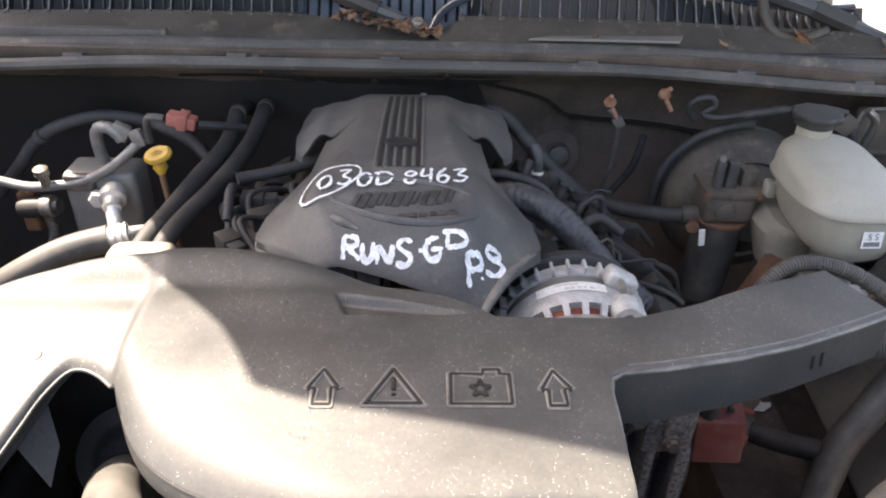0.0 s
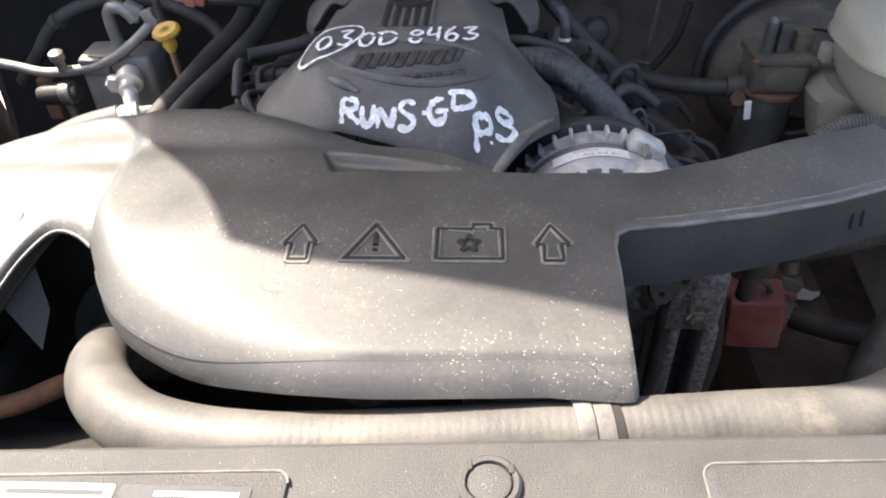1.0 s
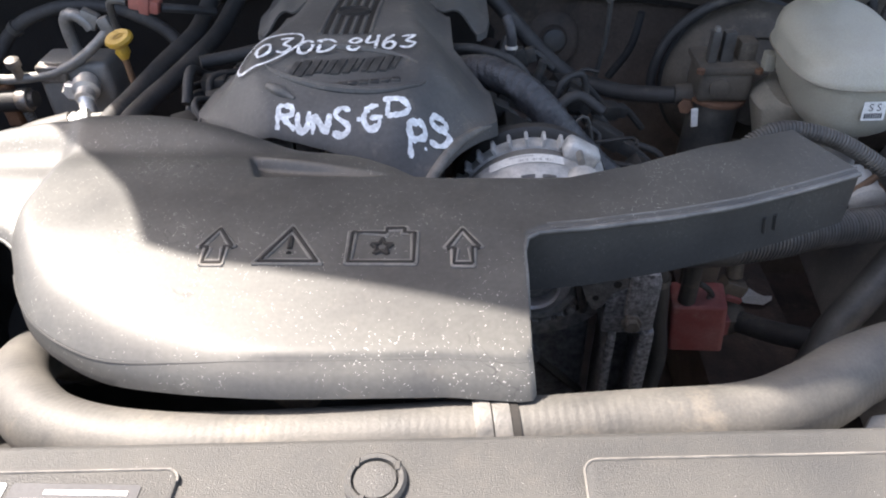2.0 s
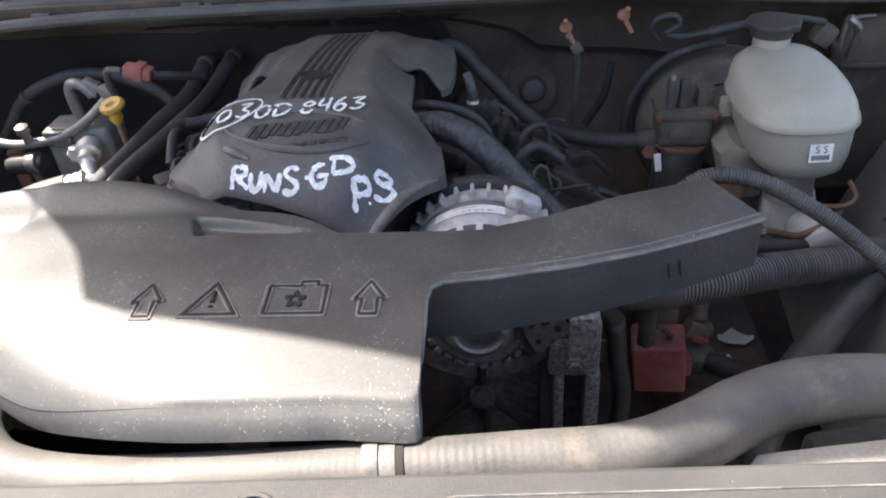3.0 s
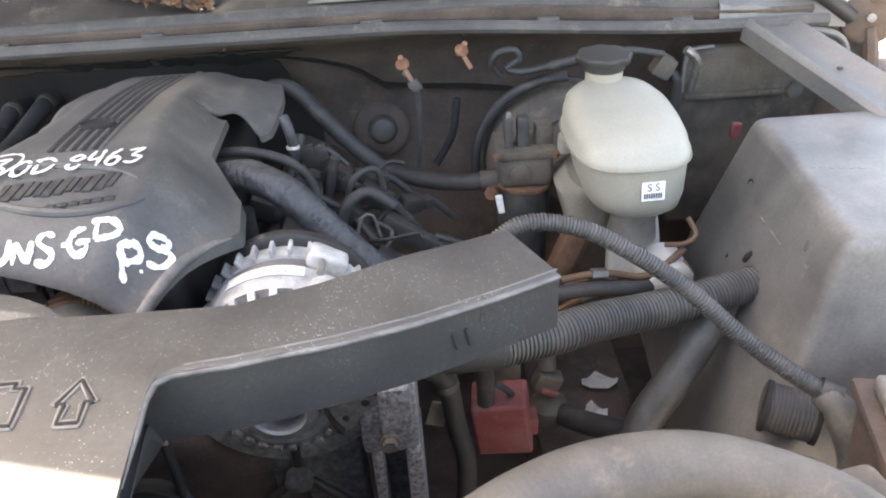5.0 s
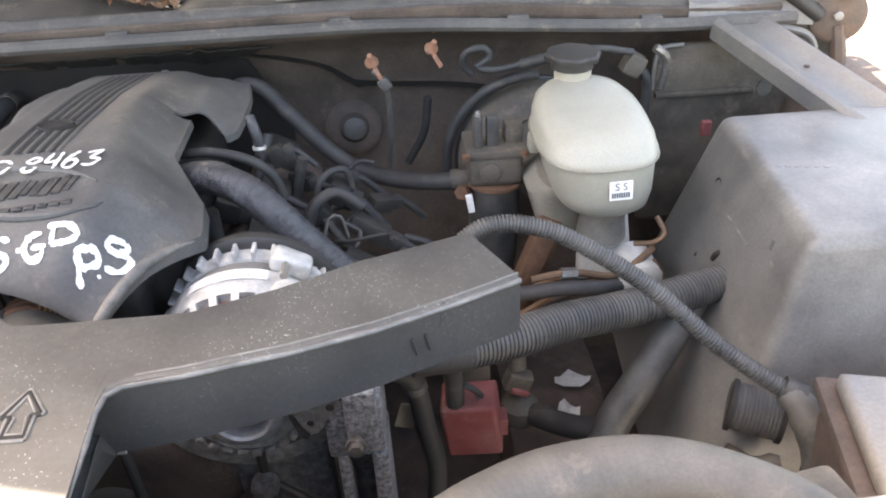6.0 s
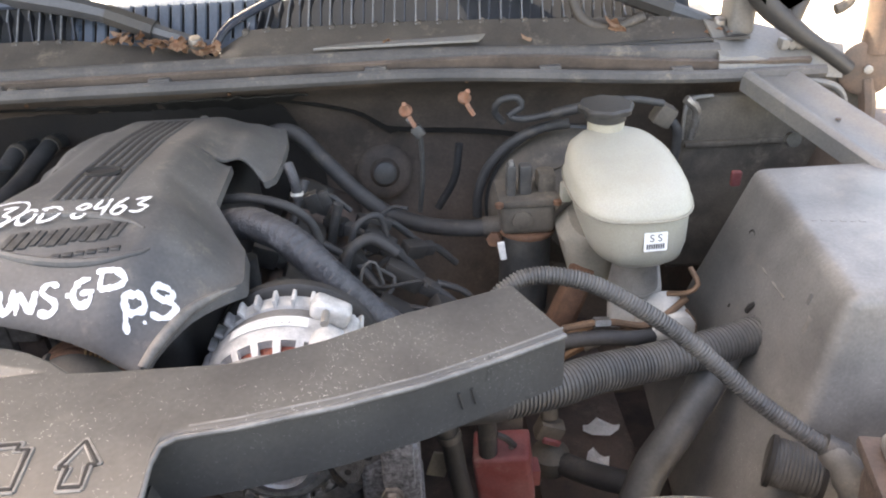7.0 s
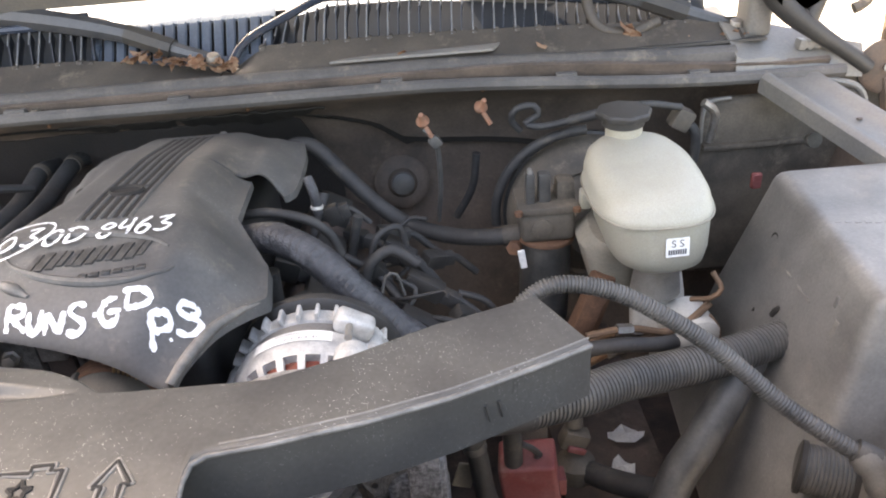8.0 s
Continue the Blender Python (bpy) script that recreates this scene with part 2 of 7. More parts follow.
def mesh_of(name, bm, material, smooth=True, angle=38):
    me = bpy.data.meshes.new(name)
    bmesh.ops.recalc_face_normals(bm, faces=bm.faces)
    bm.to_mesh(me)
    bm.free()
    me.materials.append(material)
    if smooth:
        me.polygons.foreach_set("use_smooth", [True] * len(me.polygons))
        me.set_sharp_from_angle(angle=radians(angle))
    return me


def part(name, bm, material, parent, label="", angle=38):
    """One mesh object under a thing or under a part; its mesh is given in the place's own metres."""
    ob = new(name, mesh_of(name, bm, material, True, angle))
    ob.parent = parent
    if parent.name in PLACE:
        ob.matrix_parent_inverse = Matrix.Translation(-PLACE[parent.name])
    return tagged(ob, label)


def single(name, bm, material, label, category, group="", kind="", angle=38):
    """A thing that is one mesh."""
    return tagged(new(name, mesh_of(name, bm, material, True, angle)), label, category, group, kind)


def spline(points, step=0.006):
    """Catmull-Rom through the points, about step apart."""
    p = [Vector(q) for q in points]
    if len(p) == 2:
        k = max(2, int((p[1] - p[0]).length / step))
        return [p[0].lerp(p[1], i / k) for i in range(k + 1)]
    p = [p[0] * 2 - p[1]] + p + [p[-1] * 2 - p[-2]]
    out = []
    for i in range(1, len(p) - 2):
        a, b, c, d = p[i - 1:i + 3]
        k = max(2, int((c - b).length / step))
        for j in range(k):
            t = j / k
            out.append(0.5 * (2 * b + (c - a) * t + (2 * a - 5 * b + 4 * c - d) * t * t + (3 * b - a - 3 * c + d) * t ** 3))
    return out + [p[-2]]


def tube(points, r, n=14, step=0.008, shape=None, bm=None):
    """A pipe along a smooth line; shape(s) scales its radius at s metres along it."""
    bm = bm or bmesh.new()
    line = spline(points, step)
    rings, s = [], 0.0
    side = None
    for i, q in enumerate(line):
        way = (line[min(i + 1, len(line) - 1)] - line[max(i - 1, 0)]).normalized()
        if side is None:
            side = way.orthogonal().normalized()
        side = (side - way * side.dot(way)).normalized()
        up = way.cross(side)
        if i:
            s += (q - line[i - 1]).length
        rr = r * (shape(s) if shape else 1.0)
        rings.append([bm.verts.new(q + rr * (math.cos(a) * side + math.sin(a) * up)) for a in (2 * math.pi * k / n for k in range(n))])
    for a, b in zip(rings, rings[1:]):
        for k in range(n):
            bm.faces.new((a[k], a[(k + 1) % n], b[(k + 1) % n], b[k]))
    bm.faces.new(rings[0])
    bm.faces.new(rings[-1])
    return bm


def wrapped(points, r, n, step, pitch, depth=0.12, slant=2.0):
    """A pipe wound with overlapping tape: small slanted steps run round it."""
    bm = bmesh.new()
    line = spline(points, step)
    rings, s, side = [], 0.0, None
    for i, q in enumerate(line):
        way = (line[min(i + 1, len(line) - 1)] - line[max(i - 1, 0)]).normalized()
        side = way.orthogonal().normalized() if side is None else (side - way * side.dot(way)).normalized()
        up = way.cross(side)
        if i:
            s += (q - line[i - 1]).length
        ring = []
        for k in range(n):
            a = 2 * math.pi * k / n
            saw = (s / pitch + slant * math.sin(a) * 0.5 + 0.25 * noise.noise(Vector((s * 50, math.cos(a), math.sin(a))))) % 1.0
            rr = r * (1 - depth * saw + 0.08 * noise.noise(Vector((s * 38, 2 * math.cos(a), 2 * math.sin(a)))))
            ring.append(bm.verts.new(q + rr * (math.cos(a) * side + math.sin(a) * up)))
        rings.append(ring)
    for a, b in zip(rings, rings[1:]):
        for k in range(n):
            bm.faces.new((a[k], a[(k + 1) % n], b[(k + 1) % n], b[k]))
    bm.faces.new(rings[0])
    bm.faces.new(rings[-1])
    return bm


def ribbed(pitch, depth=0.12):
    return lambda s: 1.0 if (s / pitch) % 1.0 < 0.55 else 1.0 - depth


def box(lo, hi, bevel=0.003, seg=2, turn=None, bm=None):
    """A box with rounded edges between two corners; turn: a matrix about its middle."""
    b = bmesh.new()
    lo, hi = Vector(lo), Vector(hi)
    mid, size = (lo + hi) / 2, hi - lo
    bmesh.ops.create_cube(b, size=1.0, matrix=Matrix.Diagonal((*size, 1)))
    if bevel:
        bmesh.ops.bevel(b, geom=b.edges[:], offset=bevel, segments=seg, affect="EDGES", profile=0.6)
    b.transform(Matrix.Translation(mid) @ (turn.to_4x4() if turn else Matrix()))
    return merge(bm, b)


def merge(bm, other):
    if bm is None:
        return other
    me = bpy.data.meshes.new("joined")
    other.to_mesh(me)
    other.free()
    bm.from_mesh(me)
    bpy.data.meshes.remove(me)
    return bm


def lathe(profile, at, axis=(0, 0, 1), n=32, bm=None):
    """A turned body: rows of (radius, height) along an axis from a point."""
    b = bmesh.new()
    rings = []
    for r, h in profile:
        rings.append([b.verts.new((r * math.cos(2 * math.pi * k / n), r * math.sin(2 * math.pi * k / n), h)) for k in range(n)] if r > 1e-6 else [b.verts.new((0, 0, h))])
    for p, q in zip(rings, rings[1:]):
        for k in range(n):
            face = [p[k % len(p)], p[(k + 1) % n % len(p)], q[(k + 1) % n % len(q)], q[k % len(q)]]
            face = list(dict.fromkeys(face))
            if len(face) > 2:
                b.faces.new(face)
    if len(rings[0]) > 2:
        b.faces.new(rings[0])
    if len(rings[-1]) > 2:
        b.faces.new(rings[-1])
    b.transform(Matrix.Translation(at) @ Vector(axis).to_track_quat("Z", "Y").to_matrix().to_4x4())
    return merge(bm, b)


def sheet(rows, thick=0.0, bm=None):
    """A skin over rows of points, thickened along -z when asked."""
    b = bmesh.new()
    g = [[b.verts.new(q) for q in row] for row in rows]
    for r0, r1 in zip(g, g[1:]):
        for k in range(len(r0) - 1):
            b.faces.new((r0[k], r0[k + 1], r1[k + 1], r1[k]))
    bmesh.ops.recalc_face_normals(b, faces=b.faces)
    if thick:
        bmesh.ops.solidify(b, geom=b.faces[:], thickness=thick)
    return merge(bm, b)


def slab(outline, z0, z1, bevel=0.0, seg=2, bm=None):
    """A flat plate with an outline in plan."""
    b = bmesh.new()
    f = b.faces.new([b.verts.new((x, y, z0)) for x, y in outline])
    up = [v for v in bmesh.ops.extrude_face_region(b, geom=[f])["geom"] if isinstance(v, bmesh.types.BMVert)]
    bmesh.ops.translate(b, verts=up, vec=(0, 0, z1 - z0))
    if bevel:
        top = [e for e in b.edges if all(v in up for v in e.verts)]
        bmesh.ops.bevel(b, geom=top, offset=bevel, segments=seg, affect="EDGES", profile=0.5)
    return merge(bm, b)


def rounded(x0, y0, x1, y1, r, n=5):
    out = []
    for cx, cy, a0 in ((x1 - r, y1 - r, 0), (x0 + r, y1 - r, 90), (x0 + r, y0 + r, 180), (x1 - r, y0 + r, 270)):
        out += [(cx + r * math.cos(radians(a0 + 90 * k / n)), cy + r * math.sin(radians(a0 + 90 * k / n))) for k in range(n + 1)]
    return out


def lerp_rows(rows, x):
    """Smooth reading of a short table of (x, value)."""
    if x <= rows[0][0]:
        return rows[0][1]
    for (a, va), (b, vb) in zip(rows, rows[1:]):
        if x <= b:
            t = (x - a) / (b - a)
            return va + (vb - va) * t
    return rows[-1][1]


def ease(a, b, x):
    t = min(1, max(0, (x - a) / (b - a)))
    return t * t * (3 - 2 * t)


# ---- the large structure ----
single("ground", sheet([[(x, y, 0) for x in (-600, -20, -3, 3, 20, 600)] for y in (-600, -20, -3, 3, 20, 600)]), gravel,
       "pale dusty gravel ground of the yard under the truck", "ground", kind="structure")


def firewall():
    """The upright back wall of the bay with a shelf under the cowl and a black sheet on it."""
    rows = []
    for x in [-0.95 + 0.05 * k for k in range(39)]:
        bulge = 0.02 * math.sin(7 * x) + 0.012 * math.sin(19 * x + 1)
        lip = 1.075 - 0.02 * ease(0.3, 0.8, x)
        rows.append([(x, 1.215, 1.12 - 0.03 * ease(0.4, 0.9, x)), (x, 1.223, lip + 0.015), (x, 1.268, 1.066 + bulge * 0.2), (x, 1.322 + bulge * 0.4, 1.028), (x, 1.352 + bulge, 0.95),
                     (x, 1.36 + bulge, 0.85), (x, 1.35 - bulge, 0.70), (x, 1.28, 0.5), (x, 1.25, 0.25)])
    wall = single("wall_firewall", sheet(rows, 0.008), firewall_paint, "dusty dark firewall at the back of the engine bay", "firewall", kind="structure", angle=60)
    rows = []
    for k in range(60):
        x = -0.45 + 1.1 * k / 59
        low = lerp_rows([(0.0, 1.055), (0.06, 1.044), (0.10, 1.031), (0.14, 1.022), (0.175, 1.012), (0.213, 0.997), (0.236, 0.976), (0.26, 0.954), (0.31, 0.945), (0.65, 0.935)], x) + 0.002 * math.sin(31 * x)
        bulge = 0.02 * math.sin(7 * x) + 0.012 * math.sin(19 * x + 1)
        yy = lerp_rows([(0.85, 1.36 + bulge), (0.95, 1.352 + bulge), (1.028, 1.322 + 0.4 * bulge), (1.066, 1.268)], low) - 0.006
        w = 0.08 + 0.16 * ease(0.26, 0.1, x) * ease(-0.3, -0.1, x) * (1 + 0.6 * noise.noise(Vector((40 * x, 2, 0))))
        rows.append([(x, yy, low + 0.010 * w), (x, yy - 0.006, low + 0.002 * w), (x, yy - 0.002, low - 0.010 * w), (x, yy + 0.016, low - 0.016 * w)])
    part("black_strip", sheet(rows, 0.003), deep_black, wall, "thin wavy black strip")
    rows = []
    # This black sheet paints the shadow gap above the cover's rear edge.
    for k in range(64):
        x = -0.30 + 0.44 * k / 63
        deep = 0.058 * ease(-0.30, -0.20, x) * ease(0.14, 0.06, x) * (0.75 + 0.55 * noise.noise(Vector((22 * x, 1, 4))) + 0.3 * noise.noise(Vector((90 * x, 2, 4)))) + 0.004
        rows.append([(x, 1.256 + 0.82 * q * deep, 1.061 + 0.004 * noise.noise(Vector((60 * x, q, 9))) - 0.57 * q * deep) for q in (0.0, 0.35, 0.7, 1.0)])
    part("gap_shade", sheet(rows, 0.003), deep_black, wall, "black sheet painting the shadow gap behind the cover")
    rows = []
    for k in range(60):
        x = -0.93 + 1.07 * k / 59
        bulge = 0.02 * math.sin(7 * x) + 0.012 * math.sin(19 * x + 1)
        top = 1.036 - 0.15 * ease(0.05, 0.14, x) ** 2 + 0.010 * noise.noise(Vector((9 * x, 0, 2))) + 0.006 * noise.noise(Vector((40 * x, 0, 2)))
        row = []
        for q in range(7):
            z = top + (0.55 - top) * q / 6
            row.append((x, lerp_rows([(0.5, 1.28), (0.70, 1.35 - bulge), (0.85, 1.36 + bulge), (0.95, 1.352 + bulge), (1.028, 1.322 + 0.4 * bulge), (1.066, 1.268)], z) - 0.012, z))
        rows.append(row)
    part("black_sheet", sheet(rows, 0.004), sheet_black, wall, "black sheet hanging on the firewall", angle=60)
    b = lathe([(0.052, -0.004), (0.046, 0.002), (0.036, 0.004), (0.028, 0.005), (0.023, 0.012), (0, 0.015)], (0.25, 1.345, 0.872), (0.1, -1, 0.25))
    g = part("grommet", b, firewall_paint, wall, "round rubber grommet in the firewall")
    part("plug", lathe([(0.022, 0.014), (0.021, 0.019), (0.017, 0.021), (0, 0.021)], (0.25, 1.345, 0.872), (0.1, -1, 0.25), 28), loom_plastic, g, "pale dusty plug")
    for x, z, w in ((0.72, 0.9, 0.08),):
        part("pressed_rib", box((x - w / 2, 1.341, z - 0.09), (x + w / 2, 1.36, z + 0.05), 0.012, 3), firewall_paint, wall)
    for x in (-0.62, -0.3, 0.02, 0.4, 0.66):
        part("weld_stud", lathe([(0.006, 0), (0.006, 0.004), (0.003, 0.005), (0.003, 0.014), (0, 0.014)], (x, 1.242, 1.080), (0, -1, -0.5), 10), rust, wall)


firewall()


def inner_fender(side):
    """The inside of a fender, its upper rail and the skin outside."""
    x = 1.0 * side
    # Left rail stands higher, out of view, to block low sun and sky.
    up = 0.16 if side < 0 else 0.0
    rows = []
    for k in range(24):
        y = 0.20 + 1.15 * k / 23
        arch = 0.10 * math.exp(-((y - 0.75) / 0.28) ** 2)
        rows.append([(x + 0.16 * side, y, 0.55), (x + 0.14 * side, y, 0.97 + up), (x + 0.10 * side, y, 0.995 + up), (x + 0.02 * side, y, 0.985 + up), (x, y, 0.955 + up), (x - (0.03 + arch) * side, y, 0.82), (x - (0.05 + 2.2 * arch) * side, y, 0.6), (x - 0.10 * side, y, 0.3)])
    name = "wall_fender_right" if side > 0 else "wall_fender_left"
    single(name, sheet(rows, 0.004), firewall_paint, "dusty dark inner fender panel of the engine bay", "fender", kind="structure", angle=60)


inner_fender(1)
inner_fender(-1)


def cab():
    """The windscreen and the plain cab behind it."""
    c = thing("truck_cab", (0, 1.6, 0), "grey truck cab behind the engine bay", "truck cab")
    rows = []
    for k in range(17):
        x = -0.72 + 1.44 * k / 16
        bow = 0.10 * (x / 0.72) ** 2
        rows.append([(x, 1.44 + bow + 0.62 * t, 1.165 + 0.62 * t) for t in (0, 0.25, 0.5, 0.75, 1)])
    part("windscreen", sheet(rows, 0.006), glass, c, "windscreen glass reflecting a bright sky")
    part("body", box((-0.84, 1.6, 0.35), (0.84, 3.0, 1.16), 0.05, 3), body_paint, c)
    part("roof", box((-0.66, 2.05, 1.77), (0.66, 3.0, 1.84), 0.03, 3), body_paint, c)
    for s in (-1, 1):
        part("pillar", tube([(0.76 * s, 1.52, 1.14), (0.72 * s, 1.80, 1.45), (0.66 * s, 2.12, 1.79)], 0.04, 10), body_paint, c)
        part("door", box((0.80 * s - 0.04, 1.55, 0.45), (0.80 * s + 0.04, 2.6, 1.15), 0.02, 2), body_paint, c)


cab()


def hood():
    """The open hood, raised on its hinges behind the cowl and leaning forward over the bay."""
    h = thing("hood", (0, 1.36, 1.27), "open hood with a dark underside, raised over the bay", "hood")
    th = radians(52)
    rows = []
    for i in range(49):
        a = -1 + 2 * i / 48
        reach = lerp_rows([(0.0, 1.110), (0.11, 1.105), (0.18, 1.100), (0.31, 1.110), (0.38, 1.120), (0.46, 1.142), (0.51, 1.127), (0.66, 1.093), (0.76, 1.071), (0.87, 1.053), (0.95, 1.041), (1.0, 1.024)], -a) if a < -0.1 else lerp_rows([(-0.1, 1.105), (0.0, 1.14), (0.08, 1.15), (0.36, 1.15), (0.66, 1.084), (0.9, 1.042), (1.0, 1.012)], a)
        row = []
        for t in (-0.032, 0.0, 0.15, 0.3, 0.45, 0.6, 0.72, 0.8, 0.86, 0.92, 0.96, 1.0):
            b = reach * t
            half = 0.755 - lerp_rows([(-1.0, 0.0), (0.80, 0.0), (0.84, 0.010), (0.90, 0.050), (0.96, 0.062), (1.30, 0.058)], b) + 0.075 * ease(0.45, 0.0, b) + 0.075 * ease(0.30, 0.05, b) - 0.014 * math.exp(-((b - 0.44) / 0.08) ** 2)
            row.append((half * a, 1.36 - b * math.cos(th), 1.27 + b * math.sin(th)))
        rows.append(row)
    part("hood_skin", sheet(rows, 0.02), body_paint, h, "dark underside of the hood")
    for x in (-0.45, -0.05, 0.35):
        p = [(x, 1.36 - 1.0 * t * math.cos(th) - 0.010, 1.235 + 1.0 * t * math.sin(th)) for t in (0.12, 0.5, 0.92)]
        part("brace", tube(p, 0.02, 8, 0.05), body_paint, h)
    return h


HOOD = hood()


def radiator_cover():
    """The wide plastic panel over the radiator, with sunk fields, clips and stickers."""
    c = thing("radiator_cover", (0, 0.15, 1.06), "grained grey plastic panel over the radiator with round clips", "radiator cover")
    rows = []
    for k in range(61):
        x = -0.78 + 1.56 * k / 60
        back = 0.262 + 0.043 * x
        rows.append([(x, 0.05, 1.06), (x, 0.06, 1.084), (x, 0.12, 1.089), (x, back - 0.006, 1.090), (x, back - 0.002, 1.088), (x, back, 1.084), (x, back + 0.001, 1.055)])
    part("panel", sheet(rows, 0.003), panel_plastic, c)
    for x0, x1 in ((-0.62, -0.065), (0.157, 0.425)):
        off = 0.043 * (x0 + x1) / 2
        o = [(x, y + 0.043 * (x - (x0 + x1) / 2)) for x, y in rounded(x0, 0.08, x1, 0.240 + off, 0.008)]
        field = part("field", slab(o, 1.088, 1.0928, 0.002), panel_plastic, c)
        # The thin pale tube paints a highlight along the field's edge.
        part("pale_outline", tube([(p[0] + (q[0] - p[0]) * k / 12, p[1] + (q[1] - p[1]) * k / 12, 1.0925) for p, q in zip(o, o[1:] + o[:1]) for k in range(12)], 0.0008, 6, 0.02), worn_lit_plastic, field)
    for x in (-0.44, 0.043, 0.497):
        y = 0.232 + 0.05 * (x - 0.043)
        k = 0.85
        clip = part("clip", lathe([(0.0205 * k, 0), (0.0205 * k, 0.003), (0.0185 * k, 0.0048), (0.0155 * k, 0.0045), (0.0148 * k, 0.0012), (0.0142 * k, 0.0012), (0.0136 * k, 0.0036), (0.011 * k, 0.0040), (0, 0.0036)], (x, y, 1.0895)), panel_plastic, c, "round push clip")
        for q in (0.6, 2.4, 4.3):
            part("notch", box((x + 0.0145 * math.cos(q) - 0.0016, y + 0.0145 * math.sin(q) - 0.003, 1.0925), (x + 0.0145 * math.cos(q) + 0.0016, y + 0.0145 * math.sin(q) + 0.003, 1.0947), 0.0005, 1), black_plastic, clip)
    for x0, x1 in ((-0.225, -0.157), (-0.154, -0.083)):
        s = part("sticker", slab(rounded(x0, 0.150, x1, 0.226, 0.002), 1.0928, 1.0934), ink if x1 > -0.1 else faded_print, c, "worn dark sticker with pale print" if x1 > -0.1 else "worn pale sticker with faded print")
        b = None
        for k in range(9):
            y = 0.222 - 0.0055 * k
            w = (x1 - x0) * random.uniform(0.35, 0.85)
            b = box((x1 - 0.006 - w, y - 0.0028, 1.0935), (x1 - 0.006, y, 1.0938), 0, bm=b)
        part("print", b, paper if x1 > -0.1 else ink, s)


radiator_cover()


def front_end():
    """Radiator, its support and the fan shroud under the panel."""
    f = thing("radiator", (0, 0.28, 0.5), "dusty radiator with a dark fan shroud behind the cover panel", "radiator")
    part("core", box((-0.42, 0.22, 0.45), (0.42, 0.275, 1.0), 0.004), dark_grime, f)
    rows = []
    for k in range(31):
        x = -0.45 + 0.9 * k / 30
        rows.append([(x, 0.275, 0.985), (x, 0.34, 0.955), (x, 0.40, 0.915), (x, 0.43, 0.86), (x, 0.44, 0.70)])
    part("fan_shroud", sheet(rows, 0.003), black_plastic, f, "black plastic fan shroud")
    s = single("radiator_support", slab([(0.352, 0.262), (0.88, 0.285), (0.88, 0.374), (0.547, 0.364), (0.375, 0.338), (0.358, 0.318)], 0.988, 1.022, 0.004), pale_metal, "pale dusty metal radiator support beside the hose", "radiator support")
    part("joint", box((0.538, 0.285, 1.020), (0.5405, 0.366, 1.0232), 0.0008, 1, Matrix.Rotation(-0.10, 3, "Z")), dark_grime, s)
    part("side_tank", box((0.43, 0.352, 0.90), (0.64, 0.402, 0.992), 0.008, 2, Matrix.Rotation(0.17, 3, "Z")), dusty_black, f, "dusty black radiator side tank")
    single("radiator_support", box((-0.86, 0.225, 0.94), (-0.24, 0.290, 0.98), 0.006, 2), tan_metal, "pale dusty metal radiator support in sunlight", "radiator support")
    single("front_grille", box((-0.78, 0.0, 0.5), (0.78, 0.06, 1.06), 0.015, 2), body_paint, "grey front end under the radiator cover", "grille", kind="structure")


front_end()


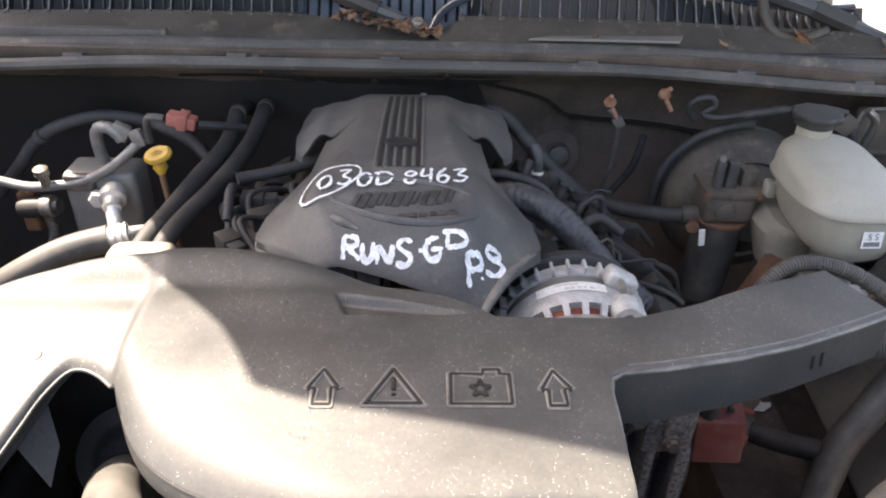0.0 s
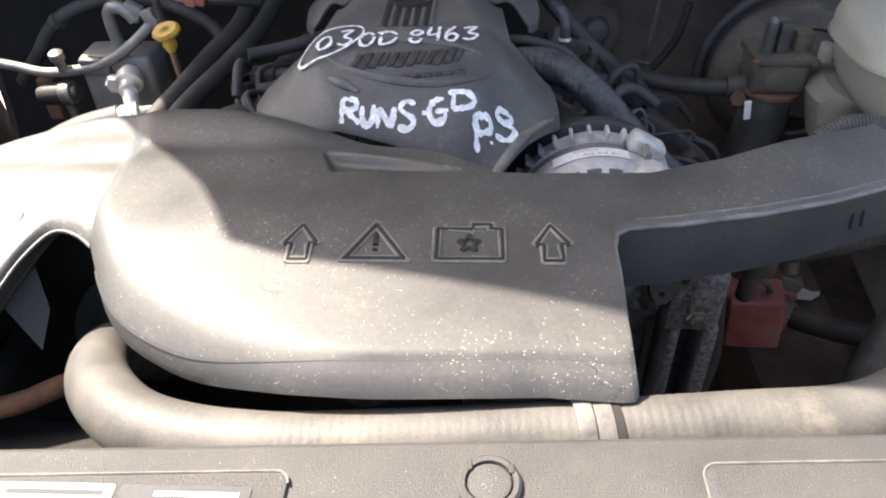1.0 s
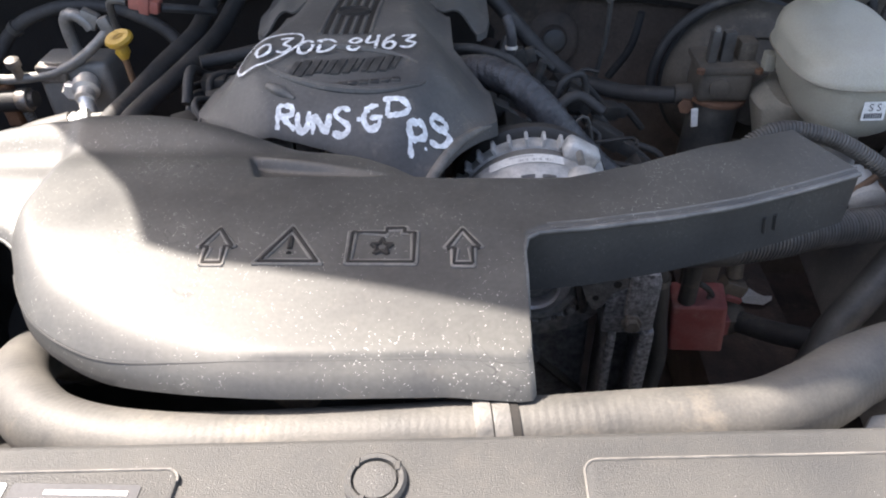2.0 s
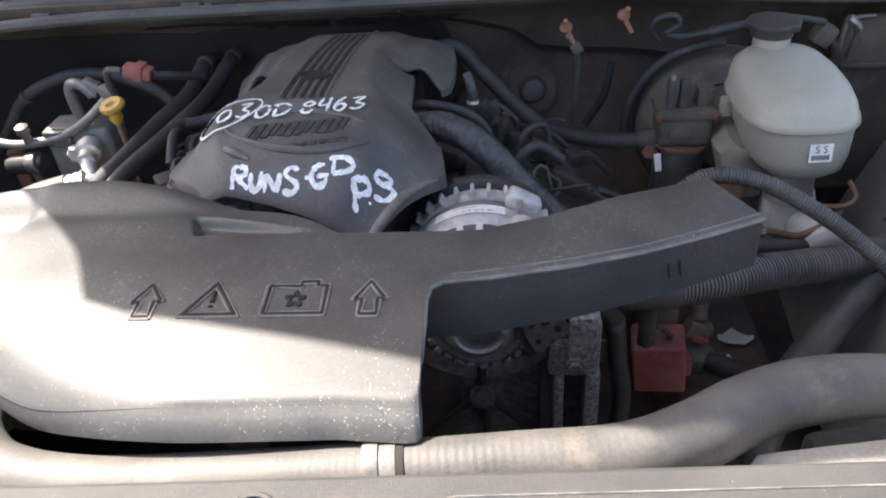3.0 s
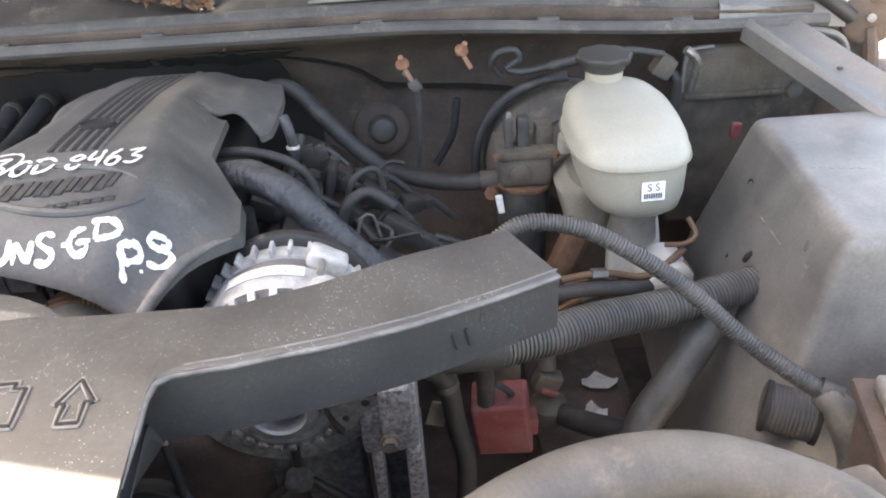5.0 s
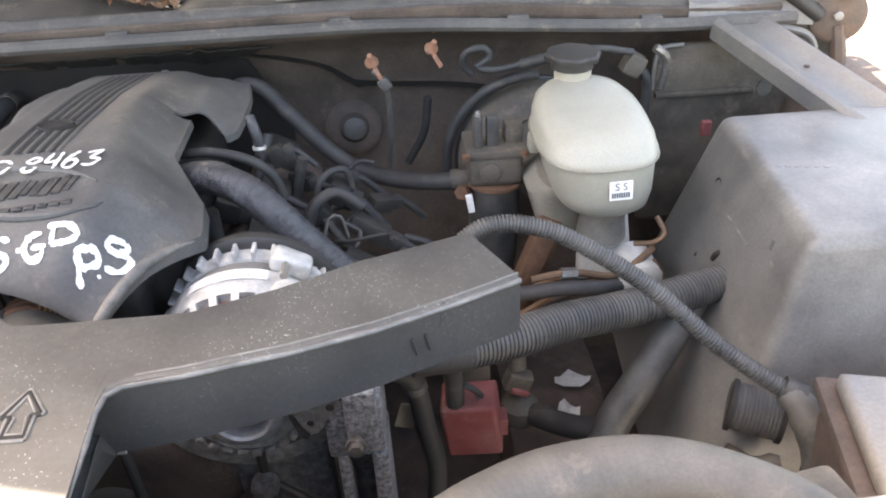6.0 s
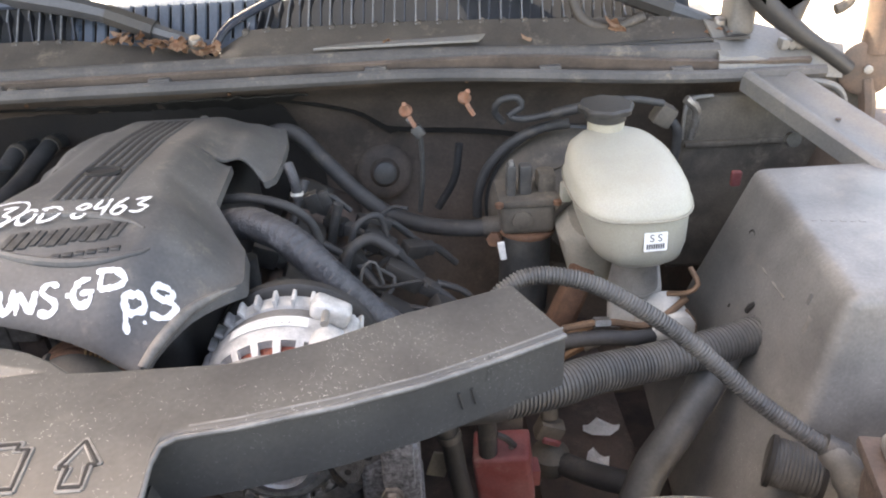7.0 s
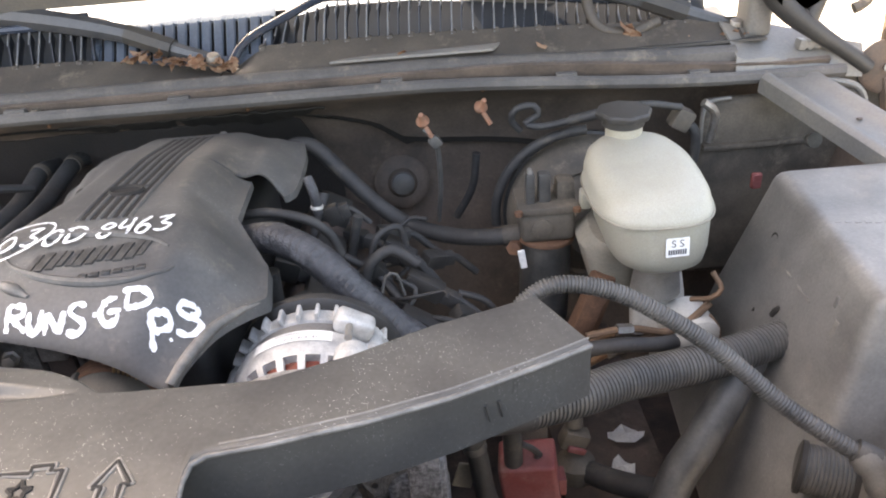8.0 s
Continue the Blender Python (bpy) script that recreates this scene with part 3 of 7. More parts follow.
def engine_block():
    """The dark engine under the covers."""
    e = thing("engine", (-0.05, 0.9, 0.5), "grimy dark engine under plastic covers", "engine")
    part("block", box((-0.24, 0.62, 0.45), (0.15, 1.22, 0.86), 0.03, 3), dark_grime, e)
    for s in (-1, 1):
        part("valve_cover", box((-0.05 + 0.19 * s - 0.06, 0.66, 0.80), (-0.05 + 0.19 * s + 0.06, 1.2, 0.93), 0.025, 3, Matrix.Rotation(0.5 * s, 3, "Y")), dark_grime, e)
    part("intake_manifold", box((-0.15, 0.70, 0.86), (0.06, 1.18, 1.0), 0.03, 3), black_plastic, e)
    mouth = (-0.028, 0.668, 0.968)
    part("throttle_body", lathe([(0, -0.05), (0.045, -0.05), (0.045, -0.012), (0.0495, -0.010), (0.0495, 0.002), (0.047, 0.004)], mouth, (0, -1, 0)), rust, e, "brown throttle body flange under the cover")
    part("coupler", lathe([(0.0465, 0.002), (0.0475, 0.008), (0.0465, 0.020), (0.0465, 0.045), (0.044, 0.075), (0.042, 0.11)], mouth, (0, -1, 0.04), 40), hose_rubber, e, "smooth grey rubber coupler")
    clamp = part("hose_clamp", lathe([(0.0480, 0.004), (0.0490, 0.006), (0.0490, 0.012), (0.0480, 0.014)], mouth, (0, -1, 0), 40), rust, e, "rusty band clamp with a brass screw")
    for k in range(6):
        a = radians(74 - 5.2 * k)
        part("thread", box((-0.0014, -0.0065, -0.0030), (0.0014, 0.0065, 0.0042), 0.0006, 1, Matrix.Rotation(-a + math.pi / 2, 3, "Y")), brass, clamp).location = (-0.028 + 0.0505 * math.cos(a), 0.659, 0.968 + 0.0505 * math.sin(a))
    part("coupler_tab", box((-0.058, 0.640, 1.000), (-0.050, 0.662, 1.0125), 0.002, 2, Matrix.Rotation(-0.5, 3, "Y")), hose_rubber, e)
    part("cast_lug", box((-0.140, 0.672, 0.99), (-0.0925, 0.76, 1.048), 0.003, 2), cast_grey, e, "pitted grey casting")
    part("cast_lug", box((-0.0905, 0.670, 1.020), (-0.0645, 0.76, 1.048), 0.003, 2), cast_grey, e, "pitted grey casting")
    part("cast_lug", box((-0.0910, 0.678, 0.985), (-0.0640, 0.76, 1.0185), 0.003, 2), dark_grime, e)
    part("cast_rib", box((-0.0615, 0.680, 1.0), (-0.0545, 0.76, 1.042), 0.002, 2), cast_grey, e)
    for k in range(4):
        part("cast_rib", box((-0.046 + 0.018 * k, 0.690, 0.99), (-0.038 + 0.018 * k, 0.76, 1.036 - 0.004 * k), 0.002, 2), dark_grime, e)
    part("bolt", lathe([(0.009, 0), (0.009, 0.006), (0.006, 0.007), (0.006, 0.016), (0, 0.017)], (-0.116, 0.672, 1.030), (0.2, -1, 0.2), 6), steel, e)
    for k in range(4):
        y = 0.72 + 0.12 * k
        for s in (-1, 1):
            part("ignition_coil", box((-0.05 + 0.20 * s - 0.022, y, 0.91), (-0.05 + 0.20 * s + 0.022, y + 0.06, 0.955), 0.006, 2, Matrix.Rotation(0.5 * s, 3, "Y")), black_plastic, e)


engine_block()

# ---- engine cover ----
MID = -0.047
COVER_Z = [(0.615, 1.012), (0.64, 1.045), (0.665, 1.075), (0.70, 1.094), (0.75, 1.107), (0.80, 1.110), (0.87, 1.106), (1.0, 1.093), (1.12, 1.072), (1.18, 1.058), (1.215, 1.035)]
COVER_W = [(0.615, 0.095), (0.63, 0.10), (0.735, 0.172), (0.79, 0.165), (0.87, 0.120), (0.9925, 0.113)]
COVER_D = [(0.615, 0.0), (0.66, 0.03), (0.735, 0.070), (0.80, 0.070), (0.87, 0.045), (0.9925, 0.040)]
WING_W = [(0.9925, 0.150), (1.01, 0.163), (1.05, 0.168), (1.13, 0.166), (1.18, 0.158), (1.205, 0.148), (1.215, 0.138)]
WING_D = [(0.9925, 0.034), (1.02, 0.036), (1.1, 0.032), (1.16, 0.018), (1.2, 0.008)]


FRONT = [(-0.22, 0.048), (-0.15, 0.046), (-0.108, 0.042), (-0.056, 0.0335), (-0.016, 0.025), (0.011, 0.017), (0.041, 0.0075), (0.066, 0.005), (0.13, 0.003)]


def cover_z(x, y):
    z = sum(lerp_rows(COVER_Z, y + d) for d in (-0.012, 0, 0.012)) / 3
    d = abs(x - MID)
    if y < 0.9925:
        return z - lerp_rows(COVER_D, y) * ease(0.5, 1.0, d / lerp_rows(COVER_W, y))
    # behind the side cut-outs the skin spreads into two hanging wings
    return z - lerp_rows([(0.9925, 0.034), (1.06, 0.018), (1.2, 0.014)], y) * ease(0.5, 1.0, min(1.0, d / 0.113)) - lerp_rows(WING_D, y) * ease(0.70, 1.0, d / lerp_rows(WING_W, y))


def on_cover(x, y, lift=0.0012):
    return Vector((x, y, cover_z(x, y) + lift))


# unit strokes of the painted characters: x to the right, y up
GLYPH = {}
GLYPH["R"] = [[(0.1, 0), (0.12, 1)], [(0.1, 1), (0.75, 0.95), (0.8, 0.6), (0.15, 0.5)], [(0.3, 0.5), (1, 0)]]
GLYPH["U"] = [[(0, 0.95), (0.05, 0.25), (0.4, 0), (0.85, 0.25), (0.95, 1)]]
GLYPH["N"] = [[(0, 0), (0.05, 0.95)], [(0.05, 0.95), (0.75, 0.05)], [(0.8, 0), (0.95, 1)]]
GLYPH["S"] = [[(0.95, 0.9), (0.45, 1), (0.1, 0.75), (0.45, 0.52), (0.9, 0.3), (0.6, 0.02), (0, 0.08)]]
GLYPH["G"] = [[(0.8, 0.95), (0.3, 0.85), (0.02, 0.4), (0.35, 0.02), (0.85, 0.15), (0.9, 0.45)], [(0.35, 0.42), (1.05, 0.48)]]
GLYPH["D"] = [[(0.1, 0), (0.15, 0.95)], [(-0.1, 0.95), (0.6, 1), (1, 0.6), (0.7, 0.15), (0.1, 0)]]
GLYPH["P"] = [[(0.2, 0), (0.05, 1)], [(0.05, 0.95), (0.85, 1), (1.0, 0.65), (0.2, 0.48)]]
GLYPH["-"] = [[(0, 0.5), (1, 0.5)]]
GLYPH["9"] = [[(0.70, 0.98), (0.25, 0.97), (0.12, 0.72), (0.45, 0.58), (0.85, 0.52), (0.95, 0.25), (0.6, 0.03), (0.05, 0.10)], [(0.70, 0.98), (0.80, 0.78), (0.55, 0.58)]]
GLYPH["."] = [[(0, 0), (0.4, 0.2)]]
GLYPH["O"] = [[(0.4, 1), (0.05, 0.6), (0.2, 0.1), (0.65, 0.05), (0.95, 0.5), (0.75, 0.95), (0.35, 1)]]
GLYPH["8"] = [[(0.5, 0.52), (0.12, 0.76), (0.5, 1), (0.88, 0.78), (0.5, 0.52), (0.08, 0.25), (0.45, 0), (0.85, 0.22), (0.5, 0.52)]]
GLYPH["4"] = [[(0.2, 1), (0.05, 0.45), (0.9, 0.5)], [(0.8, 1), (0.7, 0)]]
GLYPH["6"] = [[(0.75, 1), (0.2, 0.6), (0.15, 0.1), (0.65, 0), (0.9, 0.3), (0.5, 0.5), (0.15, 0.3)]]
GLYPH["3"] = [[(0.05, 0.9), (0.85, 0.95), (0.4, 0.55), (0.95, 0.3), (0.55, 0), (0, 0.12)]]
GLYPH["0"] = [[(0.5, 1), (0.05, 0.55), (0.3, 0.03), (0.85, 0.35), (0.8, 0.9), (0.45, 1)]]


def brush(strokes, width, bm=None, lift=0.0012):
    """Flat strokes of paint that follow the cover's skin."""
    b = bm or bmesh.new()
    for stroke in strokes:
        line = spline([(x, y, 0) for x, y in stroke], 0.0025)
        left, right = [], []
        for i, q in enumerate(line):
            way = (line[min(i + 1, len(line) - 1)] - line[max(i - 1, 0)]).normalized()
            off = Vector((-way.y, way.x, 0)) * width / 2 * (0.85 + 0.55 * noise.noise(q * 230) + 0.35 * noise.noise(q * 700)) * (1.0 if 0 < i < len(line) - 1 else 0.6)
            left.append(b.verts.new(on_cover(q.x + off.x, q.y + off.y, lift)))
            right.append(b.verts.new(on_cover(q.x - off.x, q.y - off.y, lift)))
        for k in range(len(line) - 1):
            b.faces.new((left[k], left[k + 1], right[k + 1], right[k]))
    return b


def engine_cover():
    c = thing("engine_cover", (MID, 0.9, 1.0), "dusty dark grey plastic engine cover with white painted lettering", "engine cover")
    skin = None
    for y0, y1, count, table in ((0.615, 0.9924, 64, COVER_W), (0.9925, 1.215, 38, WING_W)):
        rows = []
        for k in range(count + 1):
            y = y0 + (y1 - y0) * k / count
            w = lerp_rows(table, y)
            row = []
            for i in range(57):
                u = -1 + 2 * i / 56
                x = MID + w * u
                arch = lerp_rows(FRONT, x) * max(0.0, 1 - (y - 0.615) / 0.37) ** 3 if y < 0.9925 else 0.017 * math.sin(math.pi * min(1.0, max(0.0, (abs(x - MID) - 0.104) / 0.050))) * max(0.0, 1 - (y - 0.9925) / 0.07)
                row.append((x, y + arch, cover_z(x, y + arch)))
            # the skin turns down into a short flange at each side
            fl = (0.018 * (1 - 0.45 * ease(0.84, 0.88, y)) - 0.004 * ease(0.74, 0.64, y)) if y < 0.9925 else 0.010
            row = [(row[0][0] - 0.12 * fl, row[0][1], row[0][2] - fl)] + row + [(row[-1][0] + 0.12 * fl, row[-1][1], row[-1][2] - fl)]
            rows.append(row)
        if y0 < 0.7:
            rows.insert(0, [(x, y - 0.002, z - 0.005) for x, y, z in rows[0]])
        skin = sheet(rows, 0.003, bm=skin)
    part("shell", skin, cover_plastic, c, angle=50)
    # Lighter plastic paints the lit facet of each rubbed fold.
    for s in (-1, 1):
        fold = []
        for k in range(15):
            y = 0.624 + 0.0105 * k
            x = MID + s * (lerp_rows(COVER_W, y) - 0.003)
            fold.append((x, y, cover_z(x, y) - 0.0030))
        part("pale_fold", tube(fold, 0.0062, 10, 0.006, lambda q: (0.8 + 0.2 * ease(0.0, 0.03, q)) * (1 - 0.75 * ease(0.06, 0.15, q))), worn_lit_plastic, c, "pale fold, rubbed and lightened as a lit facet")
    # A flat near-black strip paints the slot's dark inside.
    part("back_slot", sheet([[on_cover(-0.112 + 0.012 * k, 1.196, 0.0008), on_cover(-0.112 + 0.012 * k, 1.204, 0.0008)] for k in range(9)]), deep_black, c, "dark slot along the rear edge")
    part("knob", lathe([(0.006, 0), (0.006, 0.006), (0.004, 0.008), (0, 0.008)], on_cover(-0.019, 1.203, 0.0), (0, 0.3, 1), 14), steel, c)
    for k in range(6):
        x = -0.0755 + 0.0115 * k
        line = [on_cover(x + 0.0012 * (t - 0.5), 0.798 + 0.34 * t, 0.0) for t in (0, 0.2, 0.4, 0.6, 0.8, 1.0)]
        if 1 < k < 5:
            part("rib", tube([on_cover(x, 0.798 + t, 0.0) for t in (0, 0.03, 0.058)], 0.0026, 8), cover_plastic, c)
            line = [on_cover(x, 0.888 + 0.250 * t, 0.0) for t in (0, 0.25, 0.5, 0.75, 1.0)]
        part("rib", tube(line, 0.0026, 8), cover_plastic, c)
    # Flat strips paint the shade between the ribs.
    for k in range(5):
        x = -0.0698 + 0.0115 * k
        b = sheet([[on_cover(x - 0.0026, 0.798 + 0.017 * j, 0.0008), on_cover(x + 0.0026, 0.798 + 0.017 * j, 0.0008)] for j in range(21)])
        part("groove", b, deep_black, c)
    # The oval's dark inside is painted on its floor.
    b = lathe([(0.0215, 0.001), (0.0195, 0.0045), (0.0175, 0.0035), (0.016, 0.0018), (0, 0.0018)], (0, 0, 0))
    b.transform(Matrix.Translation(on_cover(-0.047, 0.872, 0.001)) @ Matrix.Diagonal((1, 0.60, 1, 1)))
    part("slot", b, deep_black, c, "dark oval slot")
    # raised badge: an oval sweep with plain slanted blocks for its lettering
    for sgn, a0, a1 in ((1, 0.15, 0.95), (-1, 0.05, 0.98)):
        pts = [on_cover(-0.040 + 0.088 * math.cos(math.pi * t), 0.722 + 0.004 + sgn * 0.034 * math.sin(math.pi * t) + 0.012 * math.cos(math.pi * t) * -1 + 0.006, 0.0) for t in [a0 + (a1 - a0) * k / 12 for k in range(13)]]
        part("badge_sweep", tube(pts, 0.0042, 8, shape=lambda s: 0.35 + 0.9 * math.sin(math.pi * min(1, s / 0.19))), cover_plastic, c)
    # worn slanted relief bars in place of the maker's lettering
    for k, wide in enumerate((0.0165, 0.0150, 0.0160, 0.0145, 0.0165, 0.0150)):
        x0 = -0.100 + 0.0195 * k
        y0 = 0.7145 + 0.0016 * k
        b = bmesh.new()
        for u0, u1, q0, q1 in (((0.0, 0.52, 0.0, 1.0), (0.62, 1.0, 0.15, 0.95)) if k % 2 else ((0.0, 0.36, 0.05, 0.92), (0.46, 1.0, 0.0, 1.0))):
            quad = [(x0 + wide * u + 0.008 * q, y0 + 0.024 * q) for u, q in ((u0, q0), (u1, q0), (u1, q1), (u0, q1))]
            low = [b.verts.new(on_cover(x, y, -0.001)) for x, y in quad]
            top = [b.verts.new(on_cover(x, y, 0.0020)) for x, y in quad]
            b.faces.new(top)
            for i in range(4):
                b.faces.new((low[i], low[(i + 1) % 4], top[(i + 1) % 4], top[i]))
        part("badge_block", b, badge_black, c)
    for k in range(6):
        x0, y0 = -0.044 + 0.0112 * k, 0.7015 + 0.0012 * k
        part("badge_block", box((x0, y0, cover_z(x0, y0) - 0.001), (x0 + 0.0088, y0 + 0.0068, cover_z(x0, y0 + 0.003) + 0.0018), 0.0005, 1), badge_black, c)
    head = [on_cover(-0.118 + 0.030 * t, 0.703 - 0.016 * t, 0.0) for t in (0, 0.25, 0.5, 0.75, 1.0)]
    part("badge_swoosh", tube(head, 0.0060, 10, 0.003, lambda q: 0.35 + 0.75 * math.sin(math.pi * min(1.0, 0.15 + q / 0.038))), worn_lit_plastic, c, "pale scuffed head of the sweep")
    for ch, x, y, w, h in (("R", -0.105, 0.658, 0.0200, 0.0205), ("U", -0.0825, 0.6565, 0.0125, 0.0165), ("N", -0.0665, 0.6545, 0.0180, 0.0165), ("S", -0.0460, 0.6535, 0.0185, 0.0225),
                           ("-", -0.0215, 0.6640, 0.0050, 0.0040), ("G", -0.0150, 0.6580, 0.0190, 0.0215), ("D", 0.0070, 0.6690, 0.0245, 0.0165)):
        part("letter", brush([[(x + w * a, y + h * q) for a, q in s] for s in GLYPH[ch]], 0.0062), white_paint, c, "white brushed paint letter")
    for ch, x, y, w, h in (("P", 0.0310, 0.6425, 0.0165, 0.0255), (".", 0.0475, 0.6540, 0.006, 0.004), ("9", 0.0515, 0.6590, 0.0225, 0.0265)):
        part("letter", brush([[(x + w * a, y + h * q + 0.25 * w * a) for a, q in s] for s in GLYPH[ch]], 0.0064, None, 0.0022), white_paint, c, "white brushed paint letter")
    for ch, x, y, w, h in (("O", -0.0940, 0.7460, 0.0170, 0.0270), ("D", -0.0730, 0.7485, 0.0200, 0.0270), ("8", -0.0405, 0.7520, 0.0165, 0.0270), ("4", -0.0200, 0.7550, 0.0155, 0.0315),
                           ("6", -0.0020, 0.7555, 0.0155, 0.0315), ("3", 0.0175, 0.7575, 0.0170, 0.0290), ("0", -0.1390, 0.7400, 0.0170, 0.0250), ("3", -0.1165, 0.7480, 0.0150, 0.0330)):
        part("numeral", brush([[(x + w * a, y + h * q + 0.12 * w * a) for a, q in s] for s in GLYPH[ch]], 0.0047, None, 0.0042), white_paint, c, "white brushed paint numeral")
    ring = []
    for k in range(25):
        a = 2 * math.pi * k / 24
        u, v = 0.041 * math.cos(a), 0.0235 * math.sin(a)
        ring.append((-0.1246 + u * 0.80 - v * 0.30, 0.7590 + u * 0.60 + v * 0.95))
    part("painted_ring", brush([ring], 0.0032, None, 0.0042), white_paint, c, "white painted oval round the first numerals")


engine_cover()

# ---- intake duct ----
BODY = [(-0.56, 0.24, -0.56, 0.54), (-0.45, 0.27, -0.47, 0.57), (-0.375, 0.345, -0.41, 0.592), (-0.345, 0.415, -0.372, 0.604), (-0.332, 0.455, -0.345, 0.614), (-0.318, 0.477, -0.326, 0.620),
        (-0.297, 0.474, -0.306, 0.626), (-0.274, 0.455, -0.288, 0.63), (-0.258, 0.428, -0.27, 0.634), (-0.240, 0.395, -0.245, 0.637), (-0.219, 0.369, -0.21, 0.637), (-0.19, 0.349, -0.18, 0.63),
        (-0.15, 0.332, -0.145, 0.617), (-0.098, 0.325, -0.10, 0.597), (-0.05, 0.324, -0.055, 0.573)]
ARM = [(0.0, 0.325, 0.0, 0.546), (0.03, 0.326, 0.03, 0.5285), (0.052, 0.3266, 0.048, 0.514), (0.08, 0.3275, 0.07, 0.5125), (0.1255, 0.3245, 0.10, 0.5125), (0.1318, 0.3255, 0.106, 0.5125), (0.1350, 0.3290, 0.109, 0.5125), (0.1356, 0.339, 0.112, 0.5125), (0.1335, 0.42, 0.135, 0.5125), (0.1365, 0.434, 0.143, 0.5125),
       (0.146, 0.441, 0.15, 0.5125), (0.185, 0.447, 0.175, 0.5135), (0.25, 0.463, 0.235, 0.536), (0.31, 0.483, 0.30, 0.570), (0.37, 0.509, 0.35, 0.589), (0.422, 0.533, 0.388, 0.604)]


def duct_z(x, y, front, back):
    """Height of the duct's top: flat in the middle, rolled at the front, a low hump at the back of its wide end."""
    wide = ease(0.02, -0.12, x)
    arm = ease(-0.262, -0.282, x)
    z = 1.105 - 0.14 * max(0.0, 0.44 - y) - 0.008 * ease(0.15, 0.42, x)
    z += wide * (-0.0065 * math.exp(-((y - 0.562) / 0.018) ** 2) + 0.006 * math.exp(-((y - 0.602) / 0.026) ** 2))
    z -= arm * (0.003 + 0.22 * max(0.0, 0.60 - y))
    # the pocket behind the flat top: three-cornered, a steep wall at its wide end, running out to nothing along the arm
    edge = 0.552 - 0.038 * (x + 0.100) / 0.145
    wall = ease(0.0, 0.007, x + 0.101 + 0.36 * (y - 0.552))
    z -= 0.011 * wall * ease(0.0, 0.004, y - 0.5120) * ease(0.0, 0.010, edge - y) * (1 - 0.85 * ease(-0.09, 0.045, x))
    rf = 0.007 + 0.040 * ease(-0.02, -0.2, x) * (1 - 0.85 * arm)
    d = (y - front) / rf
    if d < 1:
        z -= (0.0025 + 0.0145 * ease(-0.05, -0.2, x) * (1 - 0.8 * arm)) * (1 - d) ** 2
    rb = 0.003 + 0.033 * wide
    d = (back - y) / rb
    if d < 1:
        z -= (0.003 + 0.032 * wide) * (1 - math.sqrt(max(0.0, 1 - (1 - d) ** 2)))
    return z


def duct_foot(x):
    return 1.056 - 0.012 * ease(0.128, 0.137, x) + 0.008 * ease(-0.24, -0.28, x)


